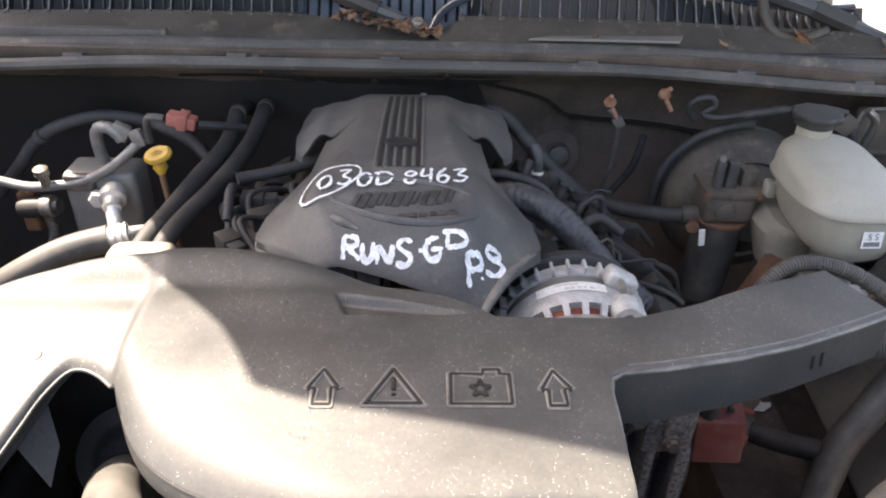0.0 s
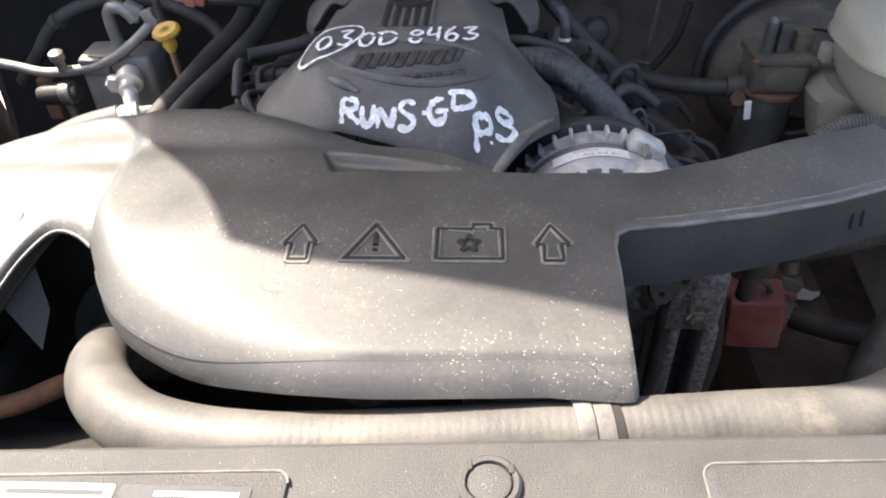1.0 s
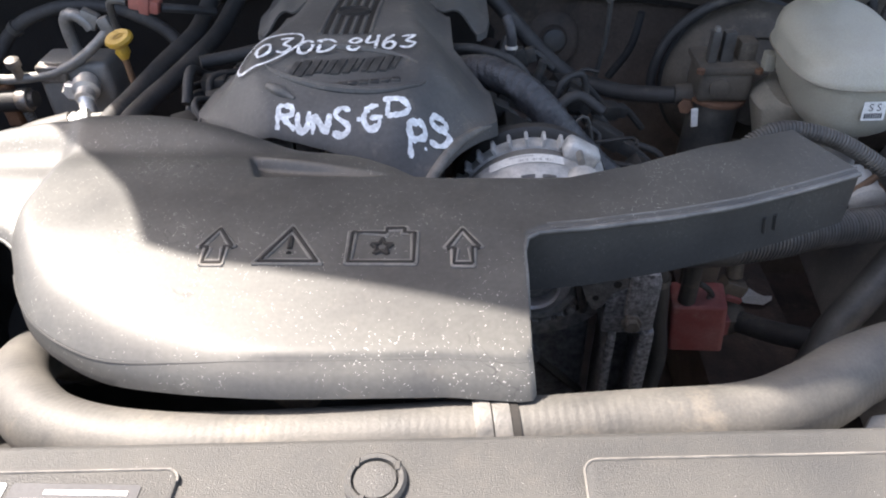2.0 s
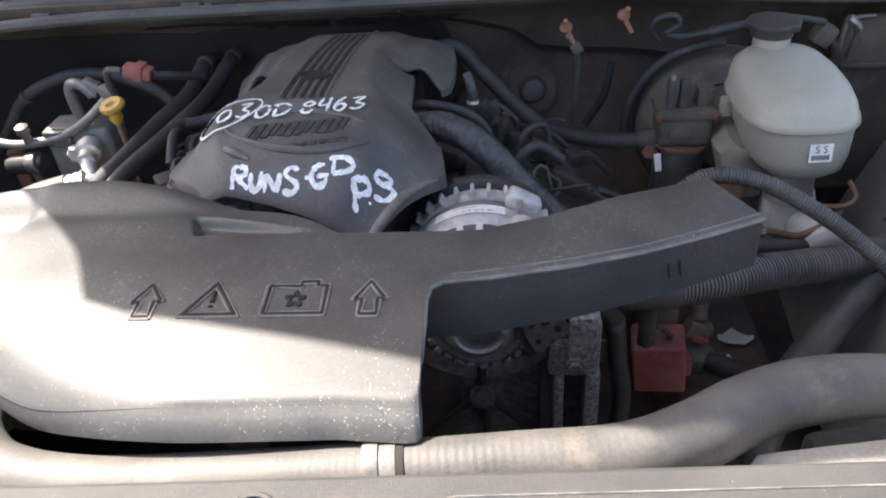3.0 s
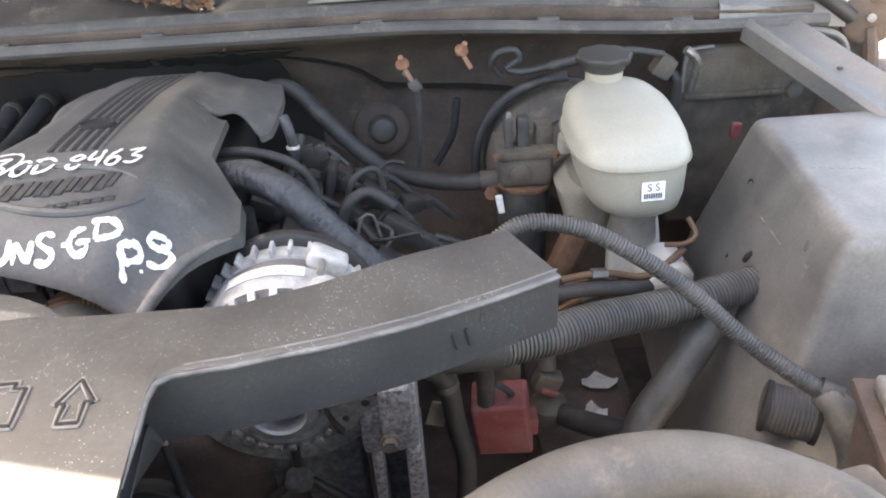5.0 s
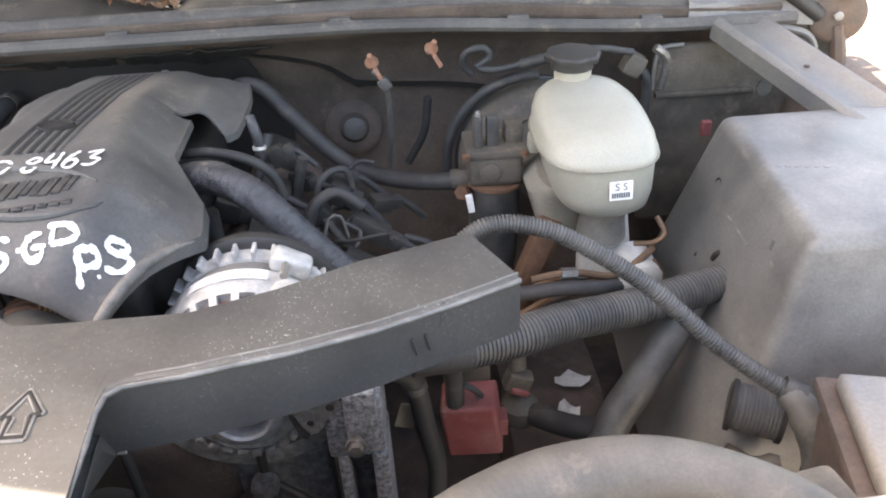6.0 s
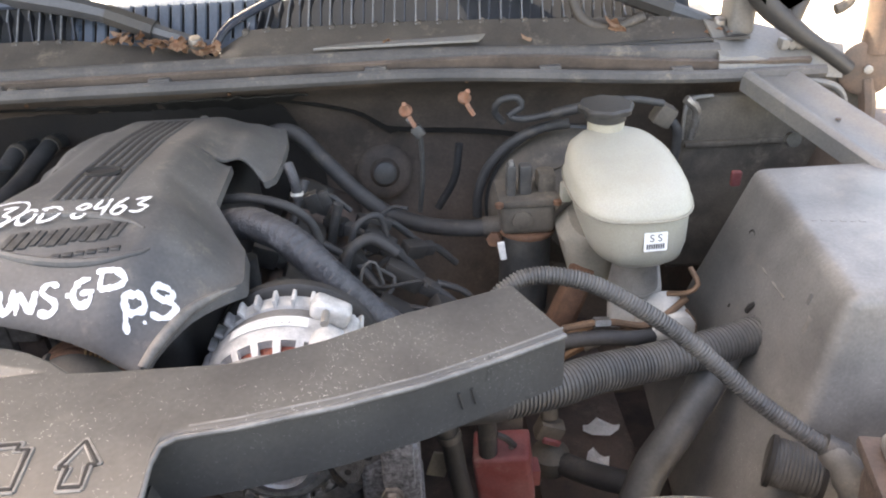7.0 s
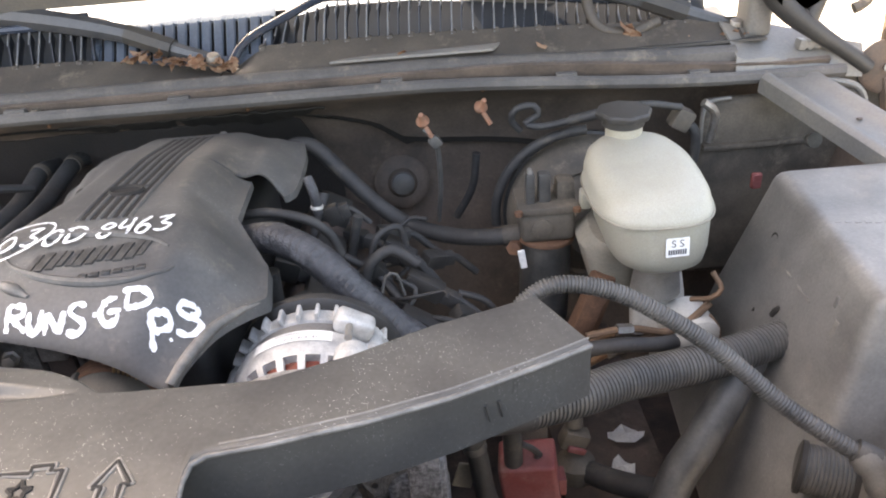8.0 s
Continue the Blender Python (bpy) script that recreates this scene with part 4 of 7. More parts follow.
def intake_duct():
    d = thing("intake_duct", (0, 0.45, 1.04), "dusty black plastic air intake duct with embossed symbols, partly in sun", "air intake duct")
    stations = []
    line = BODY + ARM
    for i in range(len(line) - 1):
        p0, p1, p2, p3 = line[max(i - 1, 0)], line[i], line[i + 1], line[min(i + 2, len(line) - 1)]
        k = 16 if -0.11 < p1[0] < 0.02 else 5 if abs(p2[0] - p1[0]) > 0.025 else 4
        for j in range(k):
            t = j / k
            if i < len(BODY) - 1:
                stations.append(tuple(0.5 * (2 * b + (c - a) * t + (2 * a - 5 * b + 4 * c - d) * t * t + (3 * b - a - 3 * c + d) * t ** 3) for a, b, c, d in zip(p0, p1, p2, p3)))
            else:
                stations.append(tuple(b + (c - b) * t for b, c in zip(p1, p2)))
    stations.append(ARM[-1])
    rows = []
    fr = [0, 0.004, 0.012, 0.025, 0.04, 0.06, 0.085, 0.12, 0.17] + [0.22 + 0.05 * k for k in range(10)] + [0.70 + 0.0075 * k for k in range(39)] + [0.991, 0.997, 1]
    for fx, fy, bx, by in stations:
        top = duct_z(fx, fy, fy, by)
        left = ease(-0.262, -0.300, fx)
        lip = (1 - left) * ease(0.347, 0.336, fy if fx > 0.12 else 0.3)
        foot = duct_foot(fx) * (1 - lip) + (top - 0.0190) * lip
        foot = foot * (1 - left) + (top - 0.016) * left
        out = 0.0008 + 0.0190 * lip * (1 - 0.80 * ease(-0.02, -0.20, fx)) - 0.034 * left
        dr = 0.046 * ease(0.1300, 0.1330, fx) * ease(0.149, 0.1375, fx) * ease(0.325, 0.39, fy)
        h = top - foot
        wx = 0.15 * out * ease(0.118, 0.133, fx) * lip - dr
        row = [(bx + (fx - bx) * 0.5, (fy + by) / 2, foot - 0.002), (fx - dr, fy + 0.012 + 0.03 * left, foot - 0.002), (fx + wx, fy - 0.80 * out, foot), (fx + 0.88 * wx, fy - out, foot + 0.16 * h), (fx + 0.58 * wx, fy - 0.78 * out, foot + 0.48 * h), (fx + 0.24 * wx, fy - 0.38 * out, foot + 0.80 * h)]
        for f in fr:
            x, y = fx + (bx - fx) * f, fy + (by - fy) * f
            row.append((x, y, duct_z(x, y, fy, by)))
        low = min(foot, duct_foot(fx))
        row += [(bx, by + 0.001, low + 0.015), (bx, by - 0.003, low), row[0]]
        rows.append(row)
    b = sheet(rows)
    bmesh.ops.remove_doubles(b, verts=b.verts, dist=0.00002)
    ends = [e for e in b.edges if e.is_boundary]
    bmesh.ops.holes_fill(b, edges=ends)
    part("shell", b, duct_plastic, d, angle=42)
    seam = [(fx, fy - 0.0006, duct_z(fx, fy, fy, by) - 0.0012) for fx, fy, bx, by in stations if -0.25 < fx < 0.1325]
    part("seam", tube(seam, 0.0009, 6), black_plastic, d, "dark moulding seam")
    rim = [(fx, fy - 0.0004, duct_z(fx, fy, fy, by) - 0.0016) for fx, fy, bx, by in stations if fx < -0.268]
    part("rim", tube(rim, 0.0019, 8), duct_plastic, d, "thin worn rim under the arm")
    lip = [(fx, fy - 0.0002, duct_z(fx, fy + 0.003, fy, by) - 0.0022) for fx, fy, bx, by in stations if fx > 0.1315 and fy > 0.341]
    part("lip", tube(lip, 0.0023, 10, 0.004, lambda s: min(1.0, 0.2 + s / 0.05)), lip_pale, d, "raised pale lip")
    part("lip", tube([(x - 0.001, y + 0.0065, z + 0.0024) for x, y, z in lip if x > 0.15], 0.0011, 8), lip_pale, d)
    for x in (0.335, 0.345):
        y = lerp_rows([(0.31, 0.483), (0.37, 0.509)], x) - 0.0012
        part("tick_mark", tube([(x, y, 1.078), (x + 0.003, y + 0.001, 1.062)], 0.0014, 6), black_plastic, d)
    end = [(0.4245, 0.533, 1.090), (0.3905, 0.605, 1.094)]
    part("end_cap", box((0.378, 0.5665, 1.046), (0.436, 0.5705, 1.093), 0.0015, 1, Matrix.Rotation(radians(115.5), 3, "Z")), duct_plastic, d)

    def mark(points, closed=True, r=0.0012):
        pts = points + points[:1] if closed else points
        b = None
        for p, q in zip(pts, pts[1:]):
            b = tube([(p[0], p[1], duct_z(p[0], p[1], 0.319, 0.6) + 0.0003), (q[0], q[1], duct_z(q[0], q[1], 0.319, 0.6) + 0.0003)], r, 6, 0.02, bm=b)
        return b

    def mark_pair(name, points, shrink=0.0030):
        """An engraved outline: a groove, its shade painted near-black, between two worn edges."""
        cx, cy = sum(p[0] for p in points) / len(points), sum(p[1] for p in points) / len(points)

        def inset(by):
            out = []
            for x, y in points:
                v = Vector((cx - x, cy - y))
                out.append((x + v.x / v.length * by, y + v.y / v.length * by))
            return out

        sym = part(name, mark(inset(0.45 * shrink), True, 0.0017), deep_black, d, "embossed " + name.replace("_", " "))
        part("pale_outline", mark(inset(-0.40 * shrink), True, 0.0013), worn_lit_plastic, sym)
        part("pale_outline", mark(inset(1.30 * shrink), True, 0.0011), worn_lit_plastic, sym)
        return sym

    for cx in (-0.0935, 0.0895):
        mark_pair("arrow_symbol", [(cx - 0.0075, 0.404), (cx + 0.0075, 0.404), (cx + 0.0075, 0.4215), (cx + 0.0135, 0.4215), (cx - 0.001, 0.4410), (cx - 0.0135, 0.4205), (cx - 0.0075, 0.4205)])
    w = mark_pair("warning_symbol", [(-0.0615, 0.4055), (-0.0145, 0.4055), (-0.0395, 0.4430)], 0.0055)
    part("stroke", mark([(-0.0390, 0.4310), (-0.0385, 0.4195)], False, 0.0021), deep_black, w)
    part("stroke", mark([(-0.0383, 0.4155), (-0.0383, 0.4145)], False, 0.0021), deep_black, w)
    k = mark_pair("battery_symbol", [(0.005, 0.4055), (0.0545, 0.4055), (0.0545, 0.4365), (0.0465, 0.4365), (0.0465, 0.4415), (0.0315, 0.4415), (0.0315, 0.4365), (0.005, 0.4365)])
    star = []
    for i in range(10):
        a, r = math.pi / 2 + math.pi * i / 5, 0.0085 if i % 2 == 0 else 0.0038
        star.append((0.0295 + r * math.cos(a), 0.4215 + r * math.sin(a)))
    part("star", mark(star, True, 0.0017), deep_black, k)
    part("rivet", lathe([(0.007, 0), (0.007, 0.0012), (0.005, 0.0018), (0, 0.0018)], (-0.352, 0.487, duct_z(-0.352, 0.487, 0.40, 0.61) - 0.001), (-0.1, -0.3, 1)), black_plastic, d)
    b = bmesh.new()
    b.faces.new([b.verts.new(v) for v in ((-0.385, 0.455, 1.03), (-0.350, 0.480, 1.035), (-0.336, 0.455, 1.0), (-0.336, 0.425, 0.980))])
    bmesh.ops.solidify(b, geom=b.faces[:], thickness=0.003)
    part("flap", b, body_paint, d, "pointed grey plastic flap hanging below")


intake_duct()

# ---- radiator hose ----


def radiator_hose():
    h = thing("radiator_hose", (0.1, 0.3, 1.0), "dusty tan rubber radiator hose with a band clamp", "radiator hose")
    path = [(-0.285, 0.50, 0.89), (-0.292, 0.462, 0.945), (-0.277, 0.41, 0.983), (-0.243, 0.354, 1.012), (-0.19, 0.312, 1.026), (-0.11, 0.293, 1.033), (0.0, 0.295, 1.037), (0.112, 0.299, 1.043), (0.20, 0.304, 1.047),
            (0.278, 0.313, 1.046), (0.328, 0.336, 1.042), (0.372, 0.366, 1.036), (0.42, 0.384, 1.036), (0.48, 0.387, 1.039), (0.53, 0.373, 1.037), (0.575, 0.343, 1.030), (0.61, 0.30, 1.0)]
    part("hose", tube(path, 0.0245, 24, 0.0015, lambda s: 1.0 + 0.04 * ease(0.70, 0.84, s) - 0.16 * ease(0.90, 1.04, s) + 0.0035 * (1 + noise.noise(Vector((9 * s, 3, 1)))) * math.sin(s * 1010)), hose_rubber, h)
    for x in (0.1035, 0.1155):
        part("clamp_band", lathe([(0.0246, -0.0055), (0.0268, -0.0055), (0.0272, 0.0), (0.0268, 0.0055), (0.0246, 0.0055)], (x, 0.299, 1.0425), (1, 0.10, 0.05)), worn_lit_plastic, h, "grey band clamp")
    part("clamp_gap", lathe([(0.0246, -0.0025), (0.0259, -0.0025), (0.0259, 0.0025), (0.0246, 0.0025)], (0.1240, 0.299, 1.0435), (1, 0.10, 0.05)), deep_black, h)


radiator_hose()
# ---- alternator and its bracket ----


def alternator():
    at = Vector((0.167, 0.682, 0.926))
    a = thing("alternator", at, "silver cast alternator with cooling slots and copper windings", "alternator")
    ax = (0.0, 1.0, 0.0)

    def ring(t, y, r):
        return at + Vector((r * math.cos(t), y, r * math.sin(t)))

    part("stator", lathe([(0.078, 0.012), (0.086, 0.014), (0.086, 0.030), (0.078, 0.032)], at, ax, 56), body_paint, a, "grey laminated steel")
    part("winding", lathe([(0.03, -0.044), (0.056, -0.045), (0.070, -0.037), (0.078, -0.022), (0.079, 0.04), (0.05, 0.045)], at, ax, 40), winding, a, "red-brown copper windings")
    part("front_band", lathe([(0.080, -0.012), (0.0905, -0.010), (0.0915, 0.010), (0.086, 0.013)], at, ax, 56), cast_alu, a)
    part("hub", lathe([(0.02, -0.060), (0.040, -0.058), (0.048, -0.052), (0.048, -0.044), (0.02, -0.042)], at, ax, 32), cast_alu, a)
    # slotted dome between band and hub
    prof = [(-0.011, 0.0905), (-0.026, 0.0865), (-0.038, 0.0780), (-0.047, 0.0640), (-0.052, 0.0460)]
    n = 24
    for k in range(n):
        t0 = 2 * math.pi * k / n
        wide = 0.34
        half = math.pi / n * wide
        rows = [[ring(t0 - half + 2 * half * j / 4, y, r) for j in range(5)] for y, r in prof]
        part("slat", sheet(rows, 0.005), cast_alu, a)
    part("shoulder", lathe([(0.080, -0.0225), (0.0872, -0.0235), (0.0905, -0.016), (0.091, -0.009), (0.084, -0.006)], at, ax, 56), cast_alu, a)
    part("rear_housing", lathe([(0.082, 0.030), (0.0885, 0.032), (0.0885, 0.050), (0.074, 0.066), (0.03, 0.07), (0, 0.07)], at, ax, 56), cast_alu, a)
    for k in range(30):
        t = 2 * math.pi * k / 30
        m = Matrix.Rotation(-t, 3, "Y")
        p = ring(t, 0.041, 0.091)
        part("fin", box(p - Vector((0.0062, 0.010, 0.0022)), p + Vector((0.0062, 0.010, 0.0022)), 0.0020, 2, m), cast_alu, a)
    part("rear_cover", lathe([(0.06, 0.056), (0.090, 0.058), (0.0955, 0.062), (0.0955, 0.072), (0.088, 0.078), (0, 0.08)], at, ax, 48), black_plastic, a, "dark grey plastic rear cover")
    for t in (0.72, 2.9, 4.9):
        part("bolt_lug", lathe([(0.009, -0.022), (0.011, -0.018), (0.011, 0.034), (0.006, 0.036), (0.005, 0.046), (0, 0.046)], ring(t, 0, 0.088), ax, 14), cast_alu, a)
        part("bolt", lathe([(0.005, -0.030), (0.005, -0.020)], ring(t, 0, 0.088), ax, 6), steel, a)
    part("ear", box(ring(1.05, 0.022, 0.099) - Vector((0.021, 0.013, 0.011)), ring(1.05, 0.022, 0.099) + Vector((0.021, 0.013, 0.011)), 0.008, 3, Matrix.Rotation(0.52, 3, "Y")), cast_alu, a)
    part("ear", lathe([(0.004, -0.036), (0.007, -0.039), (0.014, -0.037), (0.018, -0.029), (0.0185, -0.016), (0.014, -0.008)], ring(1.00, 0, 0.088), ax, 18), cast_alu, a)
    part("stud", lathe([(0.0042, -0.010), (0.0042, 0.012)], ring(1.11, 0, 0.103), ax, 8), dull_alu, a)
    rows = [[ring(radians(72 + 4 * k), y, 0.0921) for y in (-0.007, 0.009)] for k in range(14)]
    lab = part("sticker", sheet(rows, 0.0006), paper, a, "white sticker with faded print")
    b = None
    for k in range(17):
        if k % 6 != 4:
            b = sheet([[ring(radians(80 + 1.5 * k + e), y, 0.0928) for y in (-0.005, -0.001)] for e in (0, 0.35 + 0.3 * (k % 3))], bm=b)
        if 5 < k:
            b = sheet([[ring(radians(84 + 1.5 * k + e), y, 0.0928) for y in (0.003, 0.006)] for e in (0, 0.9)], bm=b)
    part("bars", b, faded_print, lab)
    hub = Vector((0.163, 0.596, 0.910))
    part("pulley", lathe([(0.0, 0.013), (0.0235, 0.013), (0.0255, -0.004), (0.028, -0.0065), (0.030, -0.004), (0.039, -0.001), (0.041, 0.004), (0.041, 0.026), (0.02, 0.028)], hub, ax, 44), pulley_steel, a, "worn blue-grey steel pulley")
    part("pulley_nut", lathe([(0.0, -0.002), (0.009, -0.002), (0.011, 0.004), (0.012, 0.010), (0.0225, 0.012)], hub, ax, 24), body_paint, a, "grey shaft nut in a dark recess")


alternator()


def bracket():
    b = thing("alternator_bracket", (0.2, 0.6, 0.8), "oily cast metal bracket with a web of ribs below the alternator", "engine bracket")
    part("casting", box((0.240, 0.588, 0.846), (0.299, 0.66, 0.927), 0.007, 2), grimy_cast, b)
    part("boss_plate", box((0.262, 0.582, 0.875), (0.294, 0.60, 0.938), 0.005, 2), grimy_cast, b)
    part("leg", box((0.2835, 0.585, 0.66), (0.3005, 0.65, 0.852), 0.005, 2), grimy_cast, b)
    part("leg", box((0.248, 0.588, 0.66), (0.2595, 0.65, 0.852), 0.004, 2), grimy_cast, b)
    part("plate", box((0.255, 0.630, 0.66), (0.288, 0.645, 0.852), 0.003), bracket_black, b)
    ear = bmesh.new()
    f = ear.faces.new([ear.verts.new((x, 0.586, z)) for x, z in ((0.212, 0.955), (0.213, 0.918), (0.219, 0.901), (0.228, 0.886), (0.237, 0.889), (0.246, 0.908), (0.262, 0.918), (0.270, 0.955))])
    up = [v for v in bmesh.ops.extrude_face_region(ear, geom=[f])["geom"] if isinstance(v, bmesh.types.BMVert)]
    bmesh.ops.translate(ear, verts=up, vec=(0, 0.012, 0))
    ear_plate = part("ear_plate", ear, cast_grey, b, "pale pitted ear with small holes")
    # Flat discs paint the dark of small holes.
    for x, z, r in ((0.222, 0.927, 0.0035), (0.236, 0.932, 0.0055), (0.250, 0.922, 0.0045), (0.229, 0.903, 0.0035), (0.262, 0.934, 0.004)):
        part("hole", lathe([(r, 0), (r, 0.0008), (0, 0.0008)], (x, 0.586, z), (0, -1, 0), 10), deep_black, ear_plate)
    part("gear", lathe([(0.041, 0.006), (0.050, 0.002), (0.055, 0.004), (0.056, 0.020), (0.041, 0.022)], (0.163, 0.598, 0.910), (0, 1, 0), 52), cast_brown, b, "brown-grey toothed wheel")
    for k in range(24):
        t = radians(15 * k + 4)
        p = Vector((0.163 + 0.0575 * math.cos(t), 0.604, 0.910 + 0.0575 * math.sin(t)))
        part("tooth", box(p - Vector((0.0036, 0.007, 0.0048)), p + Vector((0.0036, 0.007, 0.0048)), 0.0012, 1, Matrix.Rotation(-t, 3, "Y")), cast_brown, b)
    # Black disc added to darken the gap between gear and rim.
    part("backing", lathe([(0.0, 0.026), (0.0765, 0.026), (0.0765, 0.030), (0.0, 0.030)], (0.163, 0.60, 0.910), (0, 1, 0), 40), deep_black, b)
    part("rim", lathe([(0.0, 0.014), (0.077, 0.014), (0.079, -0.004), (0.097, -0.006), (0.101, -0.002), (0.102, 0.022), (0.077, 0.022)], (0.163, 0.620, 0.910), (0, 1, 0.06), 60), cast_brown, b, "grey pitted cast rim")
    part("skirt", box((0.075, 0.622, 0.62), (0.235, 0.66, 0.835), 0.012, 3), bracket_black, b)
    for x1, z1 in ((0.095, 0.72), (0.168, 0.70), (0.232, 0.715), (0.163, 0.83)):
        part("rib", tube([(0.163, 0.618, 0.790), (x1, 0.620, z1)], 0.0055, 8), black_plastic, b)
    part("boss", lathe([(0.015, 0), (0.015, 0.012), (0.011, 0.014), (0, 0.014)], (0.163, 0.616, 0.790), (0, -1, 0), 18), bracket_black, b)
    for p in ((0.270, 0.582, 0.872),):
        part("bolt", lathe([(0.011, 0), (0.011, 0.005), (0.0075, 0.005), (0.0075, 0.012), (0, 0.012)], p, (0, -1, 0.1), 6), steel, b)
    part("belt", tube([(0.205, 0.594, 0.945), (0.214, 0.594, 0.90), (0.220, 0.60, 0.872)], 0.005, 6), black_rubber, b, "black rubber drive belt")


bracket()


def idler():
    i = thing("idler_pulley", (0.043, 0.53, 0.848), "black idler pulley with a rusty bolt", "pulley")
    part("rim", lathe([(0.026, -0.010), (0.037, -0.010), (0.040, -0.008), (0.037, -0.005), (0.037, 0.005), (0.040, 0.010), (0.028, 0.012)], (0.043, 0.53, 0.848), (0, -1, 0.15), 36), black_plastic, i)
    part("hub", lathe([(0.029, 0.0125), (0.026, 0.0165), (0.016, 0.012), (0.012, 0.014), (0, 0.014)], (0.043, 0.53, 0.848), (0, -1, 0.15), 28), copper, i, "tan worn hub")
    part("bolt", lathe([(0.009, 0), (0.009, 0.022), (0, 0.023)], (0.043, 0.53, 0.848), (0, -1, 0.15), 6), rust, i)
    for at, r in (((-0.07, 0.47, 0.90), 0.06), ((-0.15, 0.47, 0.93), 0.035)):
        p = thing("fan_pulley", at, "black accessory pulley in the dark below the duct", "pulley")
        part("rim", lathe([(r - 0.012, -0.012), (r, -0.012), (r - 0.004, 0), (r, 0.012), (r - 0.012, 0.012)], at, (0, -1, 0.1), 32), black_plastic, p)
        part("hub", lathe([(r - 0.011, 0.0), (r * 0.5, 0.004), (r * 0.45, 0.014), (0, 0.015)], at, (0, -1, 0.1), 28), dusty_black, p)


idler()
# The pale metal stands in for sunlight on this tab.
t = thing("bracket_tab", (0.076, 0.53, 0.9), "small metal tab beside the idler under the duct, paled as if sunlit", "bracket")
part("tab", box((0.064, 0.529, 0.943), (0.0805, 0.532, 0.9645), 0.001, 1), pale_alu, t)
part("foot", box((0.0795, 0.5295, 0.9535), (0.089, 0.5315, 0.9645), 0.0008, 1), pale_alu, t)
part("stem", box((0.070, 0.5325, 0.86), (0.076, 0.545, 0.958), 0.002, 1), deep_black, t)

# ---- wiring right of the cover ----


def wrapped_loom():
    w = thing("wrapped_harness", (0.17, 0.85, 0.95), "thick tape-wrapped wiring harness running to the alternator", "wiring harness")
    path = [(0.02, 0.935, 1.00), (0.066, 0.890, 1.018), (0.112, 0.862, 1.035), (0.153, 0.84, 1.025), (0.192, 0.82, 0.995), (0.235, 0.805, 0.95), (0.275, 0.795, 0.915), (0.32, 0.79, 0.88)]
    part("tape", wrapped(path, 0.0200, 30, 0.0012, 0.0085, 0.06, 3.2), tape_black, w, angle=40)
    part("plug", box((0.285, 0.75, 0.885), (0.325, 0.80, 0.92), 0.006, 2, Matrix.Rotation(0.5, 3, "Y")), black_plastic, w)


wrapped_loom()


def cable(points, r, material=None, label="thin black engine cable", name="cable", n=10, shape=None):
    return single(name, tube(points, r, n, 0.008, shape), material or black_rubber, label, "cable", "cables of the bay")


cable([(0.03, 0.97, 1.015), (0.062, 0.95, 1.026), (0.10, 0.94, 1.030), (0.145, 0.93, 1.020), (0.17, 0.93, 0.995), (0.178, 0.93, 0.965)], 0.0065)
cable([(0.12, 0.99, 0.90), (0.135, 1.02, 0.96), (0.15, 1.05, 1.0)], 0.0075)
cable([(0.17, 1.0, 0.86), (0.185, 1.0, 0.93), (0.20, 1.0, 0.985)], 0.007)
cable([(0.20, 0.92, 0.90), (0.215, 0.93, 0.945), (0.245, 0.94, 0.96), (0.28, 0.93, 0.94)], 0.008)
cable([(0.21, 0.96, 0.92), (0.225, 0.97, 0.965), (0.255, 0.985, 0.97), (0.265, 0.985, 0.93)], 0.005)
cable([(0.18, 0.95, 0.95), (0.22, 0.94, 0.925), (0.25, 0.91, 0.90)], 0.006)
cable([(0.10, 0.86, 0.99), (0.10, 0.86, 0.92), (0.11, 0.86, 0.84)], 0.011)
cable([(0.14, 0.83, 0.97), (0.15, 0.83, 0.90), (0.15, 0.83, 0.84)], 0.012)
cable([(0.33, 0.93, 0.89), (0.37, 0.93, 0.87), (0.39, 0.94, 0.82), (0.40, 0.95, 0.75)], 0.005)
cable([(0.31, 0.87, 0.87), (0.34, 0.85, 0.855), (0.37, 0.84, 0.84)], 0.006)
cable([(0.02, 0.98, 1.02), (0.05, 1.0, 0.98), (0.10, 1.0, 0.96), (0.2, 0.99, 0.90)], 0.006)
cable([(0.23, 0.87, 0.93), (0.238, 0.88, 0.955), (0.252, 0.885, 0.955), (0.26, 0.88, 0.925)], 0.0022, loom_plastic, "thin pale wire loop on the harness")


def plug(at, size, turn, material=None):
    at, half = Vector(at), Vector(size) / 2
    p = thing("wiring_plug", at, "dusty black plastic wiring plug", "connector", "plugs of the engine")
    part("shell", box(at - half, at + half, 0.004, 2, turn), material or black_plastic, p)
    q = turn @ Vector((half.x + 0.006, 0, 0))
    part("collar", box(at + q - half * 0.75, at + q + half * 0.75, 0.003, 2, turn), black_rubber, p)
    e = turn @ Vector((half.x * 2.4, 0, 0))
    part("lead", tube([at + q, at + e, at + e * 1.6 + Vector((0.01, 0.0, -0.03))], half.y * 0.5, 8), black_rubber, p)


rx = Matrix.Rotation(radians(28), 3, "Y") @ Matrix.Rotation(radians(-12), 3, "Z")
plug((0.285, 0.93, 0.905), (0.055, 0.026, 0.026), rx)
plug((0.275, 0.865, 0.885), (0.06, 0.03, 0.034), rx)
plug((0.245, 0.985, 0.935), (0.03, 0.03, 0.03), rx)
plug((0.215, 0.945, 0.93), (0.028, 0.026, 0.03), Matrix.Rotation(0.9, 3, "Y"))
plug((0.32, 0.855, 0.855), (0.045, 0.024, 0.024), rx)
